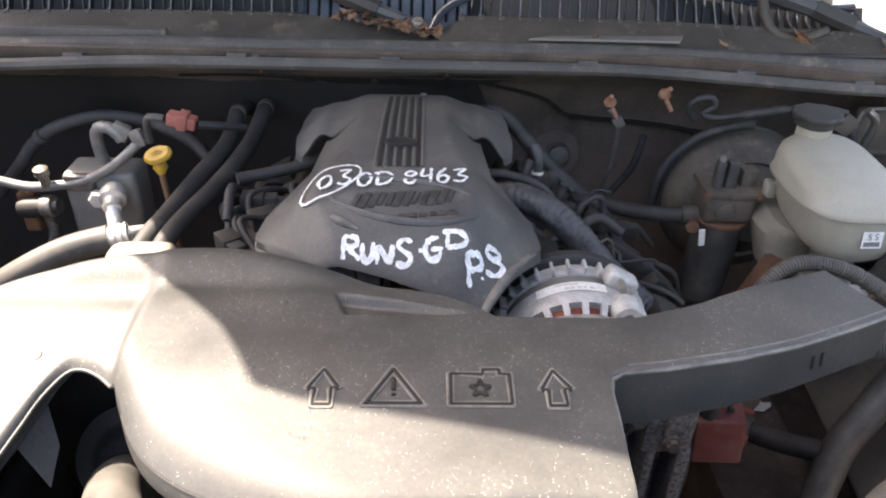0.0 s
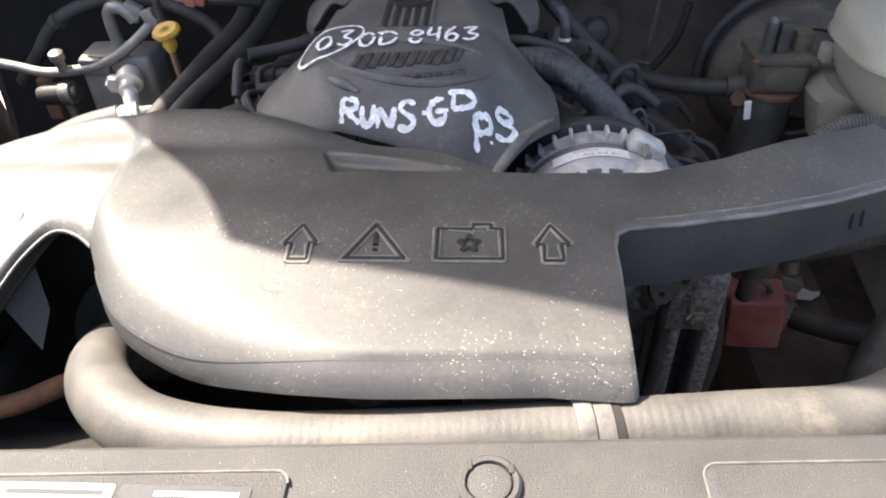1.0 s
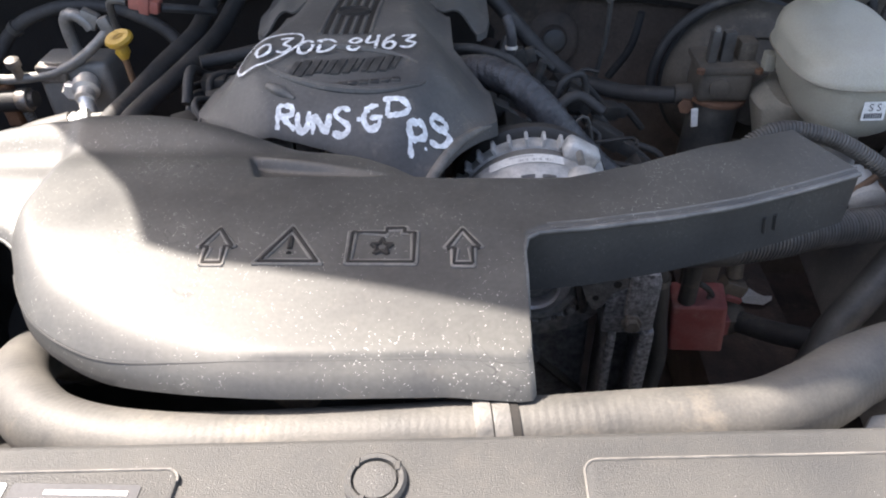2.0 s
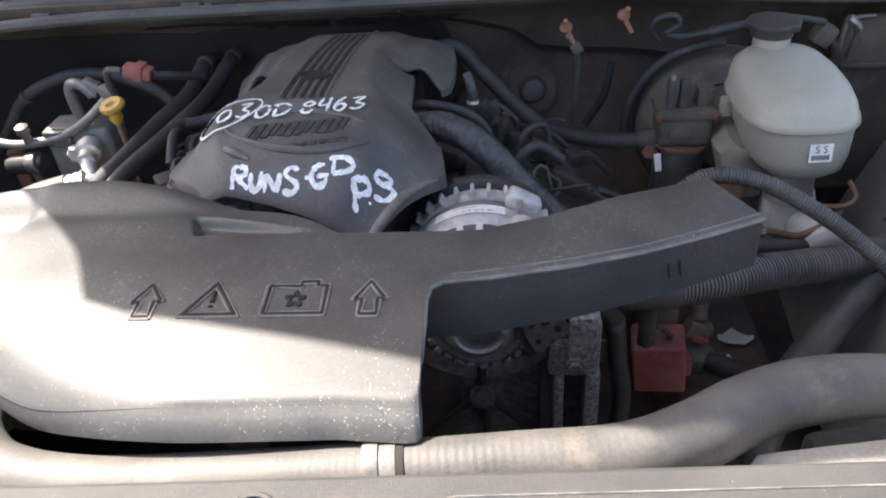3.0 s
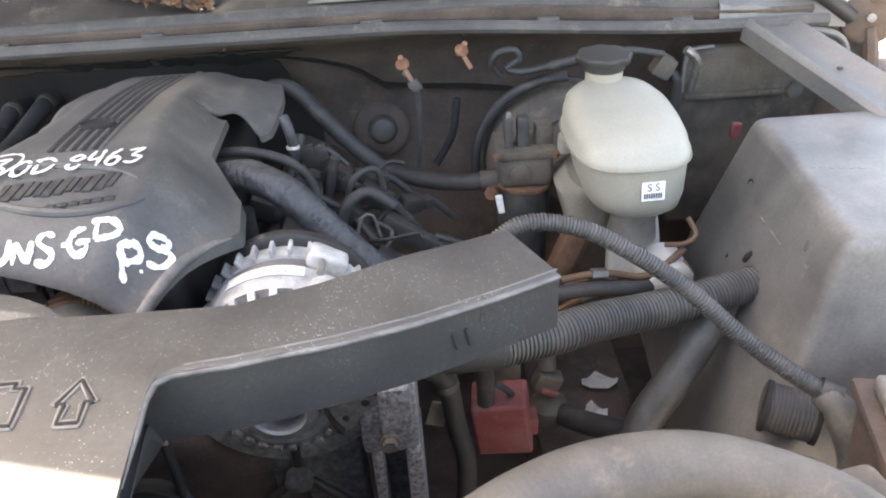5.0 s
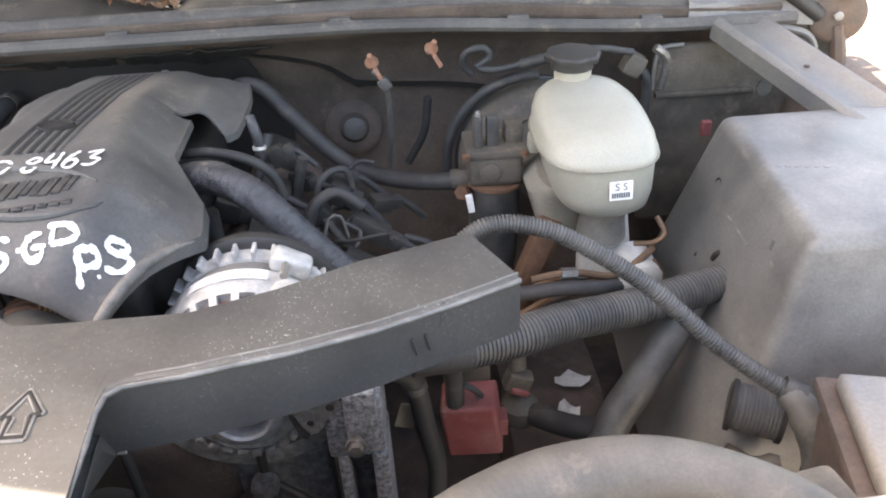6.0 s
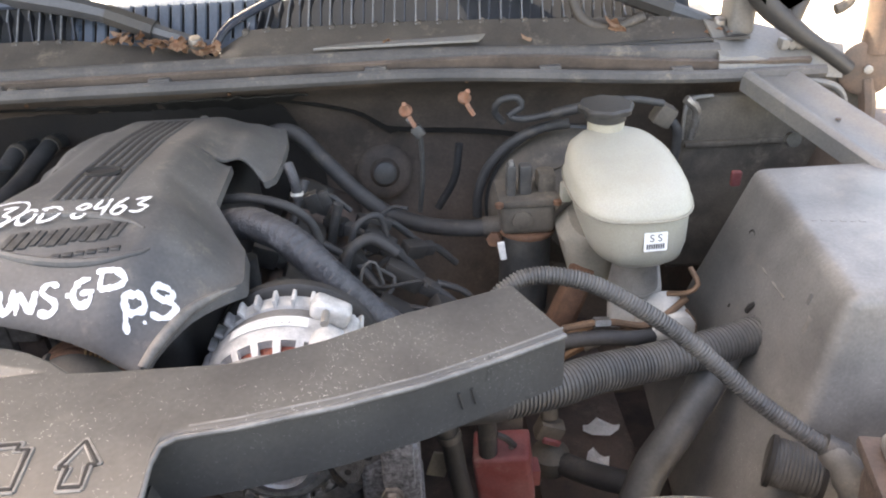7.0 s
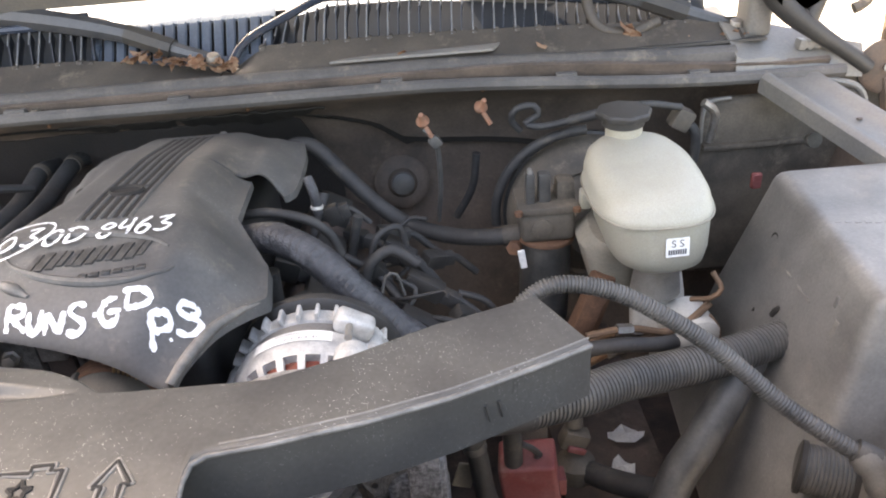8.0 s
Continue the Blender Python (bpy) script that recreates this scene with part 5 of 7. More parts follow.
plug((0.165, 1.01, 0.985), (0.022, 0.016, 0.03), Matrix.Rotation(-0.3, 3, "Y"))
plug((0.11, 0.91, 0.965), (0.035, 0.03, 0.03), Matrix.Rotation(0.4, 3, "Y"))

for k in range(26):
    x, y, z = random.uniform(0.10, 0.27), random.uniform(0.86, 1.06), random.uniform(0.82, 0.91)
    pts = [(x, y, z)]
    for j in range(3):
        x, y, z = x + random.uniform(-0.02, 0.05), y + random.uniform(-0.03, 0.03), z + random.uniform(-0.025, 0.03)
        pts.append((x, y, min(z, 0.935)))
    cable(pts, random.uniform(0.0025, 0.006), None, "tangled dark engine wire")
for p in ((0.30, 0.99, 0.91), (0.335, 0.90, 0.87), (0.19, 1.02, 0.94), (0.235, 1.04, 0.93)):
    plug(p, (0.034, 0.022, 0.024), Matrix.Rotation(random.uniform(0.1, 0.8), 3, "Y") @ Matrix.Rotation(random.uniform(-0.6, 0.6), 3, "Z"))

# ---- red junction box and battery cables ----


def junction_box():
    j = thing("junction_box", (0.395, 0.72, 0.71), "red plastic battery junction cover with a black cable", "junction box")
    tilt = Matrix.Rotation(radians(-6), 3, "Y") @ Matrix.Rotation(radians(-8), 3, "Z")
    part("cover", box((0.364, 0.702, 0.698), (0.434, 0.754, 0.781), 0.006, 3, tilt), red_plastic, j)
    part("tab", box((0.430, 0.715, 0.716), (0.443, 0.740, 0.743), 0.003, 2), red_plastic, j)
    part("post", lathe([(0.004, 0), (0.004, 0.014), (0, 0.015)], (0.405, 0.72, 0.773), (0.2, 0, 1), 8), steel, j)
    part("bracket", box((0.375, 0.75, 0.76), (0.425, 0.758, 0.84), 0.002, 1), dusty_black, j)
    part("battery_cable", tube([(0.378, 0.718, 0.776), (0.376, 0.715, 0.83), (0.366, 0.70, 0.88), (0.35, 0.67, 0.93), (0.34, 0.62, 0.96)], 0.0115, 14), black_rubber, j, "thick black battery cable")
    part("small_wire", tube([(0.41, 0.72, 0.785), (0.40, 0.715, 0.802), (0.388, 0.715, 0.810)], 0.004, 8), black_rubber, j)


junction_box()
w = thing("starter_cable", (0.33, 0.7, 0.7), "thick black sleeved cable beside the red box", "cable")
part("sleeve", tube([(0.29, 0.66, 0.90), (0.312, 0.69, 0.865), (0.331, 0.70, 0.83), (0.34, 0.70, 0.76), (0.35, 0.70, 0.69), (0.345, 0.70, 0.60)], 0.0125, 14), black_rubber, w)
part("tie", lathe([(0.0135, -0.005), (0.0145, -0.005), (0.0145, 0.005), (0.0135, 0.005)], (0.331, 0.70, 0.83), (0.2, 0, -1), 16), loom_plastic, w, "plastic cable tie")
part("tag", box((0.306, 0.715, 0.745), (0.330, 0.718, 0.785), 0.001, 1, Matrix.Rotation(0.3, 3, "Y")), tan_metal, w)

boot = thing("starter_boot", (0.468, 0.8, 0.68), "grey rubber boot with a red-edged clip", "cable boot")
part("stem", tube([(0.468, 0.815, 0.80), (0.468, 0.80, 0.75)], 0.012, 12), dusty_black, boot)
part("clip", box((0.450, 0.785, 0.715), (0.486, 0.81, 0.745), 0.006, 2, Matrix.Rotation(0.4, 3, "Y")), dusty_black, boot)
part("clip_edge", box((0.456, 0.780, 0.716), (0.482, 0.786, 0.726), 0.002, 1, Matrix.Rotation(0.4, 3, "Y")), red_plastic, boot)
part("cup", lathe([(0.0, -0.03), (0.024, -0.028), (0.028, -0.015), (0.026, 0.0), (0.012, 0.012), (0, 0.014)], (0.472, 0.80, 0.685), (0, 0, 1), 24), dusty_black, boot)

for x, y, z, s in ((0.590, 0.966, 0.549, 0.62), (0.568, 0.898, 0.548, 0.45)):
    b = bmesh.new()
    ring = [b.verts.new((x + s * 0.045 * math.cos(a) * (0.8 + 0.4 * random.random()), y + s * 0.038 * math.sin(a) * (0.75 + 0.45 * random.random()), z + 0.018 * random.random())) for a in [2 * math.pi * i / 11 for i in range(11)]]
    mid = b.verts.new((x, y, z + 0.012))
    for i in range(11):
        b.faces.new((ring[i], ring[(i + 1) % 11], mid))
    bmesh.ops.solidify(b, geom=b.faces[:], thickness=0.001)
    single("paper_scrap", b, scrap_white, "crumpled white paper scrap lying on the frame", "paper scrap", "scraps")
single("frame_rail", box((0.47, 0.15, 0.38), (0.64, 1.4, 0.545), 0.01, 2), dark_grime, "dark grimy frame rail under the bay", "frame rail", kind="structure")
single("frame_rail", box((-0.64, 0.15, 0.38), (-0.47, 1.4, 0.545), 0.01, 2), dark_grime, "dark grimy frame rail under the bay", "frame rail", kind="structure")
single("bay_floor", sheet([[(x, y, 0.36 + 0.02 * math.sin(9 * x + 5 * y)) for x in (-0.95, -0.4, 0, 0.4, 0.95)] for y in (0.1, 0.5, 0.9, 1.4)], 0.01), dark_grime, "dark grimy crossmembers under the engine", "crossmember", kind="structure")

# ---- corrugated tubes ----


def corrugated():
    c = thing("corrugated_tube", (0.58, 0.74, 0.85), "dusty grey corrugated wiring conduit", "conduit")
    part("conduit", tube([(0.385, 0.664, 0.911), (0.455, 0.690, 0.902), (0.50, 0.712, 0.896), (0.56, 0.735, 0.886), (0.62, 0.752, 0.882), (0.675, 0.770, 0.881), (0.722, 0.784, 0.882)], 0.0228, 20, 0.0008, ribbed(0.0051, 0.08)), loom_plastic, c)
    part("sleeve", tube([(0.33, 0.655, 0.918), (0.36, 0.66, 0.915), (0.392, 0.667, 0.910)], 0.0240, 18), black_rubber, c, "smooth black sleeve")
    t = thing("thin_conduit", (0.55, 0.66, 0.95), "thin grey corrugated conduit arching to the fuse box", "conduit")
    part("conduit", tube([(0.36, 0.675, 1.00), (0.395, 0.69, 1.035), (0.43, 0.695, 1.045), (0.48, 0.69, 1.035), (0.53, 0.675, 1.01), (0.58, 0.655, 0.977), (0.632, 0.622, 0.935), (0.67, 0.595, 0.913), (0.700, 0.575, 0.898)], 0.0095, 16, 0.0006, ribbed(0.0036, 0.16)), loom_plastic, t)
    for q, w in (((0.694, 0.580, 0.902), (0.035, -0.02, -0.012)),):
        part("end_collar", tube([q, Vector(q) + Vector(w) * 0.5], 0.0125, 14), black_rubber, t, "black tape collar")


corrugated()


def duct_hose():
    d = thing("air_pipe", (0.62, 0.85, 0.75), "dusty black plastic pipe sloping down behind the conduit", "pipe")
    part("pipe", tube([(0.680, 0.779, 0.867), (0.652, 0.756, 0.831), (0.608, 0.727, 0.776), (0.572, 0.706, 0.726), (0.535, 0.66, 0.64), (0.53, 0.64, 0.55)], 0.0225, 18), loom_plastic, d)
    part("joint", tube([(0.570, 0.70, 0.72), (0.52, 0.75, 0.69), (0.475, 0.80, 0.67)], 0.016, 12), black_rubber, d)


duct_hose()

# ---- brake parts ----


def rounded_body(sections, n=48, bm=None):
    """A body of stacked super-ellipses: rows of (x, y, height at the back, height at the front, half width, half depth, power), closed at both ends."""
    b = bmesh.new()
    rings = []
    for cx, cy, zb, zf, a, d, p in sections:
        ring = []
        for k in range(n):
            t = 2 * math.pi * k / n
            u = a * math.copysign(abs(math.cos(t)) ** (2 / p), math.cos(t))
            v = d * math.copysign(abs(math.sin(t)) ** (2 / p), math.sin(t))
            ring.append(b.verts.new((cx + u, cy + v, zf + (zb - zf) * (v + d) / (2 * d))))
        rings.append(ring)
    for p, q in zip(rings, rings[1:]):
        for k in range(n):
            b.faces.new((p[k], p[(k + 1) % n], q[(k + 1) % n], q[k]))
    b.faces.new(rings[0])
    b.faces.new(rings[-1])
    return merge(bm, b)


def master_cylinder():
    m = thing("brake_master_cylinder", (0.61, 0.95, 0.85), "brake master cylinder with a milky plastic fluid reservoir", "brake cylinder")
    lower = [(0.592, 0.930, 0.948, 0.939, 0.036, 0.060, 2.6), (0.591, 0.930, 0.954, 0.943, 0.050, 0.076, 2.8), (0.590, 0.932, 0.966, 0.953, 0.061, 0.089, 3.0), (0.588, 0.934, 0.982, 0.970, 0.066, 0.094, 3.1), (0.585, 0.937, 1.015, 1.016, 0.069, 0.097, 3.2)]
    rim = [(0.583, 0.939, 1.015, 1.016, 0.0745, 0.1025, 3.0), (0.583, 0.939, 1.022, 1.023, 0.0750, 0.1030, 3.0), (0.583, 0.940, 1.025, 1.026, 0.0730, 0.1010, 3.0)]
    dome = [(0.582, 0.942, 1.040, 1.035, 0.0715, 0.0985, 3.0), (0.581, 0.946, 1.055, 1.044, 0.067, 0.092, 2.9), (0.580, 0.952, 1.064, 1.051, 0.057, 0.080, 2.7), (0.579, 0.957, 1.069, 1.054, 0.043, 0.062, 2.5)]
    r = part("reservoir", rounded_body(lower + rim + dome), milky, m, "milky translucent brake fluid reservoir", angle=50)
    part("mould_line", tube([(0.583 + 0.0756 * math.copysign(abs(math.cos(q)) ** 0.667, math.cos(q)), 0.939 + 0.1036 * math.copysign(abs(math.sin(q)) ** 0.667, math.sin(q)), 1.0175) for q in [2 * math.pi * k / 48 for k in range(49)]], 0.0011, 6), tan_metal, r, "brownish dirt line along the seam")
    part("side_tab", box((0.511, 0.985, 0.972), (0.526, 1.008, 0.998), 0.005, 2), milky, r)
    part("neck", lathe([(0.025, -0.02), (0.025, 0.016)], (0.575, 1.024, 1.066), (0, 0, 1), 28), milky, r)
    b = bmesh.new()
    n = 64
    rings = []
    for rr, h in ((0.027, 0), (0.0285, 0.001), (0.0285, 0.010), (0.0355, 0.012), (0.0368, 0.014), (0.0368, 0.019), (0.0345, 0.0215), (0.016, 0.0225), (0, 0.0225)):
        if rr == 0:
            rings.append([b.verts.new((0, 0, h))])
        else:
            rings.append([b.verts.new(((rr * (1 + 0.045 * math.cos(8 * 2 * math.pi * k / n) * (rr > 0.03))) * math.cos(2 * math.pi * k / n), (rr * (1 + 0.045 * math.cos(8 * 2 * math.pi * k / n) * (rr > 0.03))) * math.sin(2 * math.pi * k / n), h)) for k in range(n)])
    for p, q in zip(rings, rings[1:]):
        for k in range(n):
            f = list(dict.fromkeys([p[k % len(p)], p[(k + 1) % n % len(p)], q[(k + 1) % n % len(q)], q[k % len(q)]]))
            b.faces.new(f)
    b.faces.new(rings[0])
    b.transform(Matrix.Translation((0.574, 1.026, 1.078)))
    part("cap", b, black_plastic, m, "dark lobed screw cap")
    # small label with two letters
    lab_m = Matrix.Translation((0.597, 0.8385, 0.989)) @ Matrix.Rotation(radians(3), 4, "Z") @ Matrix.Rotation(radians(81), 4, "X")
    b = slab(rounded(-0.0145, -0.0120, 0.0145, 0.0120, 0.001), 0, 0.0008)
    b.transform(lab_m)
    lab = part("sticker", b, paper, r, "small white sticker with dark letters")
    cu = bpy.data.curves.new("letters", "FONT")
    cu.body, cu.size, cu.align_x = "S S", 0.0135, "CENTER"
    txt = new("letters", cu)
    me = bpy.data.meshes.new_from_object(txt)
    bpy.data.objects.remove(txt)
    me.transform(lab_m @ Matrix.Translation((0, 0.0005, 0.0012)))
    me.materials.append(ink)
    tx = new("letters", me)
    tx.parent = lab
    b = None
    for k in range(8):
        b = box((-0.0115 + 0.0029 * k, -0.009, 0.0009), (-0.0096 + 0.0029 * k, -0.0025, 0.0012), 0, bm=b)
    b.transform(lab_m)
    part("print_bars", b, ink, lab)
    part("casting", box((0.585, 0.90, 0.80), (0.655, 1.05, 0.885), 0.015, 3, Matrix.Rotation(-0.25, 3, "Z")), pale_alu, m, "dull cast aluminium cylinder body")
    part("nose", lathe([(0.034, 0), (0.034, 0.05), (0.028, 0.056), (0.02, 0.06), (0, 0.06)], (0.635, 0.905, 0.84), (0.15, -1, -0.2), 24), pale_alu, m)
    part("lower_valve", lathe([(0.026, 0), (0.026, 0.05), (0.02, 0.055), (0, 0.056)], (0.618, 0.90, 0.82), (0.0, -0.35, -1), 20), pale_alu, m)
    part("rear_tank", rounded_body([(0.555, 0.985, 0.86, 0.86, 0.03, 0.04, 2.6), (0.555, 0.985, 0.93, 0.93, 0.05, 0.06, 2.6), (0.57, 0.97, 0.955, 0.95, 0.05, 0.06, 2.6)]), tan_metal, m)
    part("reservoir_nipple", lathe([(0.034, 0), (0.030, 0.03), (0.036, 0.055)], (0.600, 0.915, 0.880), (0, 0, 1), 24), dull_alu, m)
    for pts in ([(0.635, 0.875, 0.885), (0.655, 0.86, 0.895), (0.668, 0.86, 0.908), (0.660, 0.875, 0.925)], [(0.66, 0.87, 0.86), (0.672, 0.86, 0.84), (0.665, 0.86, 0.80), (0.64, 0.86, 0.79)]):
        part("brake_line", tube(pts, 0.0036, 8), copper, m, "copper-coloured brake line")


master_cylinder()
for pts in ([(0.49, 0.84, 0.865), (0.53, 0.845, 0.867), (0.56, 0.85, 0.862), (0.60, 0.855, 0.85), (0.63, 0.86, 0.86), (0.66, 0.87, 0.88)], [(0.48, 0.85, 0.80), (0.52, 0.85, 0.825), (0.56, 0.855, 0.838), (0.60, 0.86, 0.84)], [(0.50, 0.86, 0.84), (0.55, 0.87, 0.845), (0.62, 0.88, 0.83), (0.66, 0.90, 0.85)]):
    p = thing("brake_pipe", pts[0], "tarnished copper brake pipe with a pale fitting", "brake pipe", "brake pipes")
    part("pipe", tube(pts, 0.005, 8), copper, p)
    part("fitting", lathe([(0.008, 0), (0.008, 0.022)], pts[1], Vector(pts[2]) - Vector(pts[1]), 6), steel, p)
cable([(0.47, 0.83, 0.85), (0.53, 0.82, 0.862), (0.58, 0.83, 0.85), (0.62, 0.86, 0.83)], 0.010)
single("steering_shaft", box((0.485, 0.93, 0.68), (0.515, 0.96, 0.90), 0.005, 2, Matrix.Rotation(0.35, 3, "Y")), rust, "rusty brown steering shaft in the dark", "steering shaft")
single("steering_shaft_guard", box((0.525, 0.95, 0.70), (0.54, 0.98, 0.92), 0.005, 2, Matrix.Rotation(0.3, 3, "Y")), rust, "rusty brown guard beside the steering shaft", "shaft guard")


def booster():
    b = thing("brake_booster", (0.56, 1.2, 0.85), "large round dusty black brake booster on the firewall", "brake booster")
    ax = (0, -1, 0.12)
    at = (0.563, 1.232, 0.853)
    part("drum", lathe([(0.126, 0), (0.134, 0.016), (0.134, 0.038), (0.129, 0.048), (0.124, 0.064), (0.108, 0.082), (0.070, 0.092), (0.05, 0.10), (0.045, 0.13), (0, 0.13)], at, ax, 56), dusty_black, b)
    part("rim", lathe([(0.133, 0.014), (0.139, 0.018), (0.139, 0.027), (0.133, 0.031)], at, ax, 56), black_plastic, b)
    part("step_ring", lathe([(0.096, 0.080), (0.100, 0.089), (0.091, 0.093), (0.086, 0.087)], at, ax, 48), dusty_black, b)


booster()


def canister():
    c = thing("valve_canister", (0.473, 1.030, 0.806), "dusty black vertical canister valve with top prongs", "valve canister")
    part("can", lathe([(0.036, 0), (0.038, 0.01), (0.038, 0.14), (0.040, 0.145)], (0.464, 1.030, 0.766), (0.03, 0, 1), 28), loom_plastic, c)
    part("band", lathe([(0.041, 0), (0.0435, 0.001), (0.0435, 0.006), (0.041, 0.008)], (0.468, 1.030, 0.911), (0.03, 0, 1), 28), rust, c, "rusty band")
    part("head", box((0.428, 0.995, 0.918), (0.506, 1.065, 0.968), 0.012, 3), dusty_black, c)
    part("flange", box((0.424, 0.992, 0.964), (0.510, 1.070, 0.976), 0.004, 2), dusty_black, c)
    part("prong", box((0.437, 1.008, 0.974), (0.450, 1.026, 1.022), 0.004, 2), loom_plastic, c)
    part("prong", box((0.455, 1.010, 0.974), (0.473, 1.028, 1.020), 0.005, 2), loom_plastic, c)
    part("prong_cap", box((0.440, 1.010, 1.012), (0.447, 1.020, 1.028), 0.002, 2), body_paint, c)
    part("prong", box((0.482, 1.015, 0.974), (0.508, 1.045, 1.004), 0.006, 2), dusty_black, c)
    for x in (0.424, 0.506):
        part("screw", lathe([(0.006, 0), (0.006, 0.006), (0, 0.007)], (x, 0.99, 0.969), (0, 0, 1), 8), rust, c)
    part("face_disc", lathe([(0.015, 0), (0.015, 0.004), (0.012, 0.005), (0, 0.005)], (0.458, 0.996, 0.943), (0, -1, 0), 20), dusty_black, c)
    part("outlet", tube([(0.435, 1.03, 0.918), (0.405, 1.032, 0.915)], 0.016, 14), dusty_black, c)
    part("white_tag", box((0.423, 0.986, 0.884), (0.433, 0.990, 0.914), 0.001, 1, Matrix.Rotation(-0.15, 3, "Y")), paper, c)
    part("rusty_nut", lathe([(0.011, 0), (0.011, 0.012), (0, 0.013)], (0.421, 1.015, 0.906), (-0.4, -1, 0.2), 6), rust, c)


canister()
v = thing("vacuum_hose", (0.2, 1.2, 0.9), "thick dusty black hose sagging along the firewall", "hose")
part("hose", tube([(0.06, 1.24, 0.99), (0.090, 1.22, 1.012), (0.125, 1.20, 1.010), (0.165, 1.175, 0.975), (0.206, 1.15, 0.938), (0.238, 1.135, 0.913), (0.270, 1.12, 0.897), (0.332, 1.08, 0.896), (0.385, 1.045, 0.908), (0.414, 1.032, 0.915)], 0.0130, 18), black_rubber, v)

# ---- small things on the firewall ----


def clip(at, k):
    c = thing("trim_clip", at, "faded orange plastic clip on the firewall", "clip", "orange clips")
    at = Vector(at)
    part("head", lathe([(0.004, -0.006), (0.010, -0.002), (0.011, 0.004), (0.006, 0.010), (0.004, 0.022), (0, 0.023)], at, (0.25 if k else -0.1, -0.6, 0.75), 10), clip_orange, c)
    part("tongue", tube([at, at + Vector((0.008, -0.01, -0.014)), at + Vector((0.014, -0.012, -0.024))], 0.004, 6), clip_orange, c)


clip((0.300, 1.185, 1.046), 0)
clip((0.392, 1.19, 1.060), 1)
k = thing("support_rod", (0.318, 1.2, 0.86), "thin grey metal rod with a bent head on the firewall", "rod")
part("rod", tube([(0.300, 1.18, 1.036), (0.314, 1.175, 1.022), (0.320, 1.18, 1.0), (0.320, 1.19, 0.93), (0.312, 1.20, 0.86)], 0.0042, 8), loom_plastic, k)
part("head", box((0.308, 1.168, 1.006), (0.326, 1.18, 1.026), 0.004, 2, Matrix.Rotation(-0.6, 3, "Y")), loom_plastic, k)
h = thing("cable_loop", (0.46, 1.2, 1.03), "looped dusty black cable along the firewall", "cable")
part("loop", tube([(0.455, 1.195, 1.015), (0.440, 1.19, 1.035), (0.448, 1.185, 1.055), (0.475, 1.185, 1.058), (0.482, 1.185, 1.042), (0.462, 1.185, 1.030), (0.485, 1.18, 1.024), (0.53, 1.17, 1.034), (0.575, 1.15, 1.05), (0.64, 1.15, 1.058), (0.70, 1.16, 1.045)], 0.0058, 10), black_rubber, h)
part("sleeve", tube([(0.53, 1.17, 1.034), (0.56, 1.156, 1.045), (0.59, 1.15, 1.053)], 0.0085, 10), black_rubber, h)
cable([(0.56 + 0.150 * math.cos(radians(q)), 1.20 - 0.012 * ease(150, 95, q), 0.860 + 0.150 * math.sin(radians(q))) for q in range(186, 84, -12)], 0.0085, None, "black hose curving over the brake booster", "booster_hose")
cable([(0.345, 1.25, 0.84), (0.375, 1.24, 0.90), (0.385, 1.235, 0.965)], 0.007, None, "black cable up the firewall")
w = thing("firewall_plug", (0.73, 1.2, 1.0), "grey wiring plug bundle on the firewall", "connector")
part("shell", box((0.690, 1.155, 1.005), (0.722, 1.185, 1.040), 0.007, 2, Matrix.Rotation(0.5, 3, "Y")), dusty_black, w)
part("lead", tube([(0.71, 1.17, 1.02), (0.728, 1.165, 1.0), (0.733, 1.17, 0.96), (0.73, 1.18, 0.92)], 0.008, 10), black_rubber, w)
part("lead", tube([(0.735, 1.16, 1.05), (0.755, 1.16, 1.03), (0.755, 1.17, 0.98)], 0.007, 8), steel, w)


def notch_sleeve():
    s = thing("cable_sleeve", (0.15, 0.97, 1.03), "grey cable sleeve with a bright steel ring beside the cover", "cable sleeve")
    part("sleeve", tube([(0.1435, 0.978, 1.058), (0.148, 0.970, 1.049), (0.151, 0.968, 1.034), (0.151, 0.970, 1.010)], 0.007, 12), tape_black, s)
    part("ring", lathe([(0.0068, -0.002), (0.0088, -0.002), (0.0088, 0.002), (0.0068, 0.002)], (0.151, 0.969, 1.019), (0, 0.2, 1), 20), bright_alu, s, "bright steel ring")


notch_sleeve()
# ---- fuse box side ----


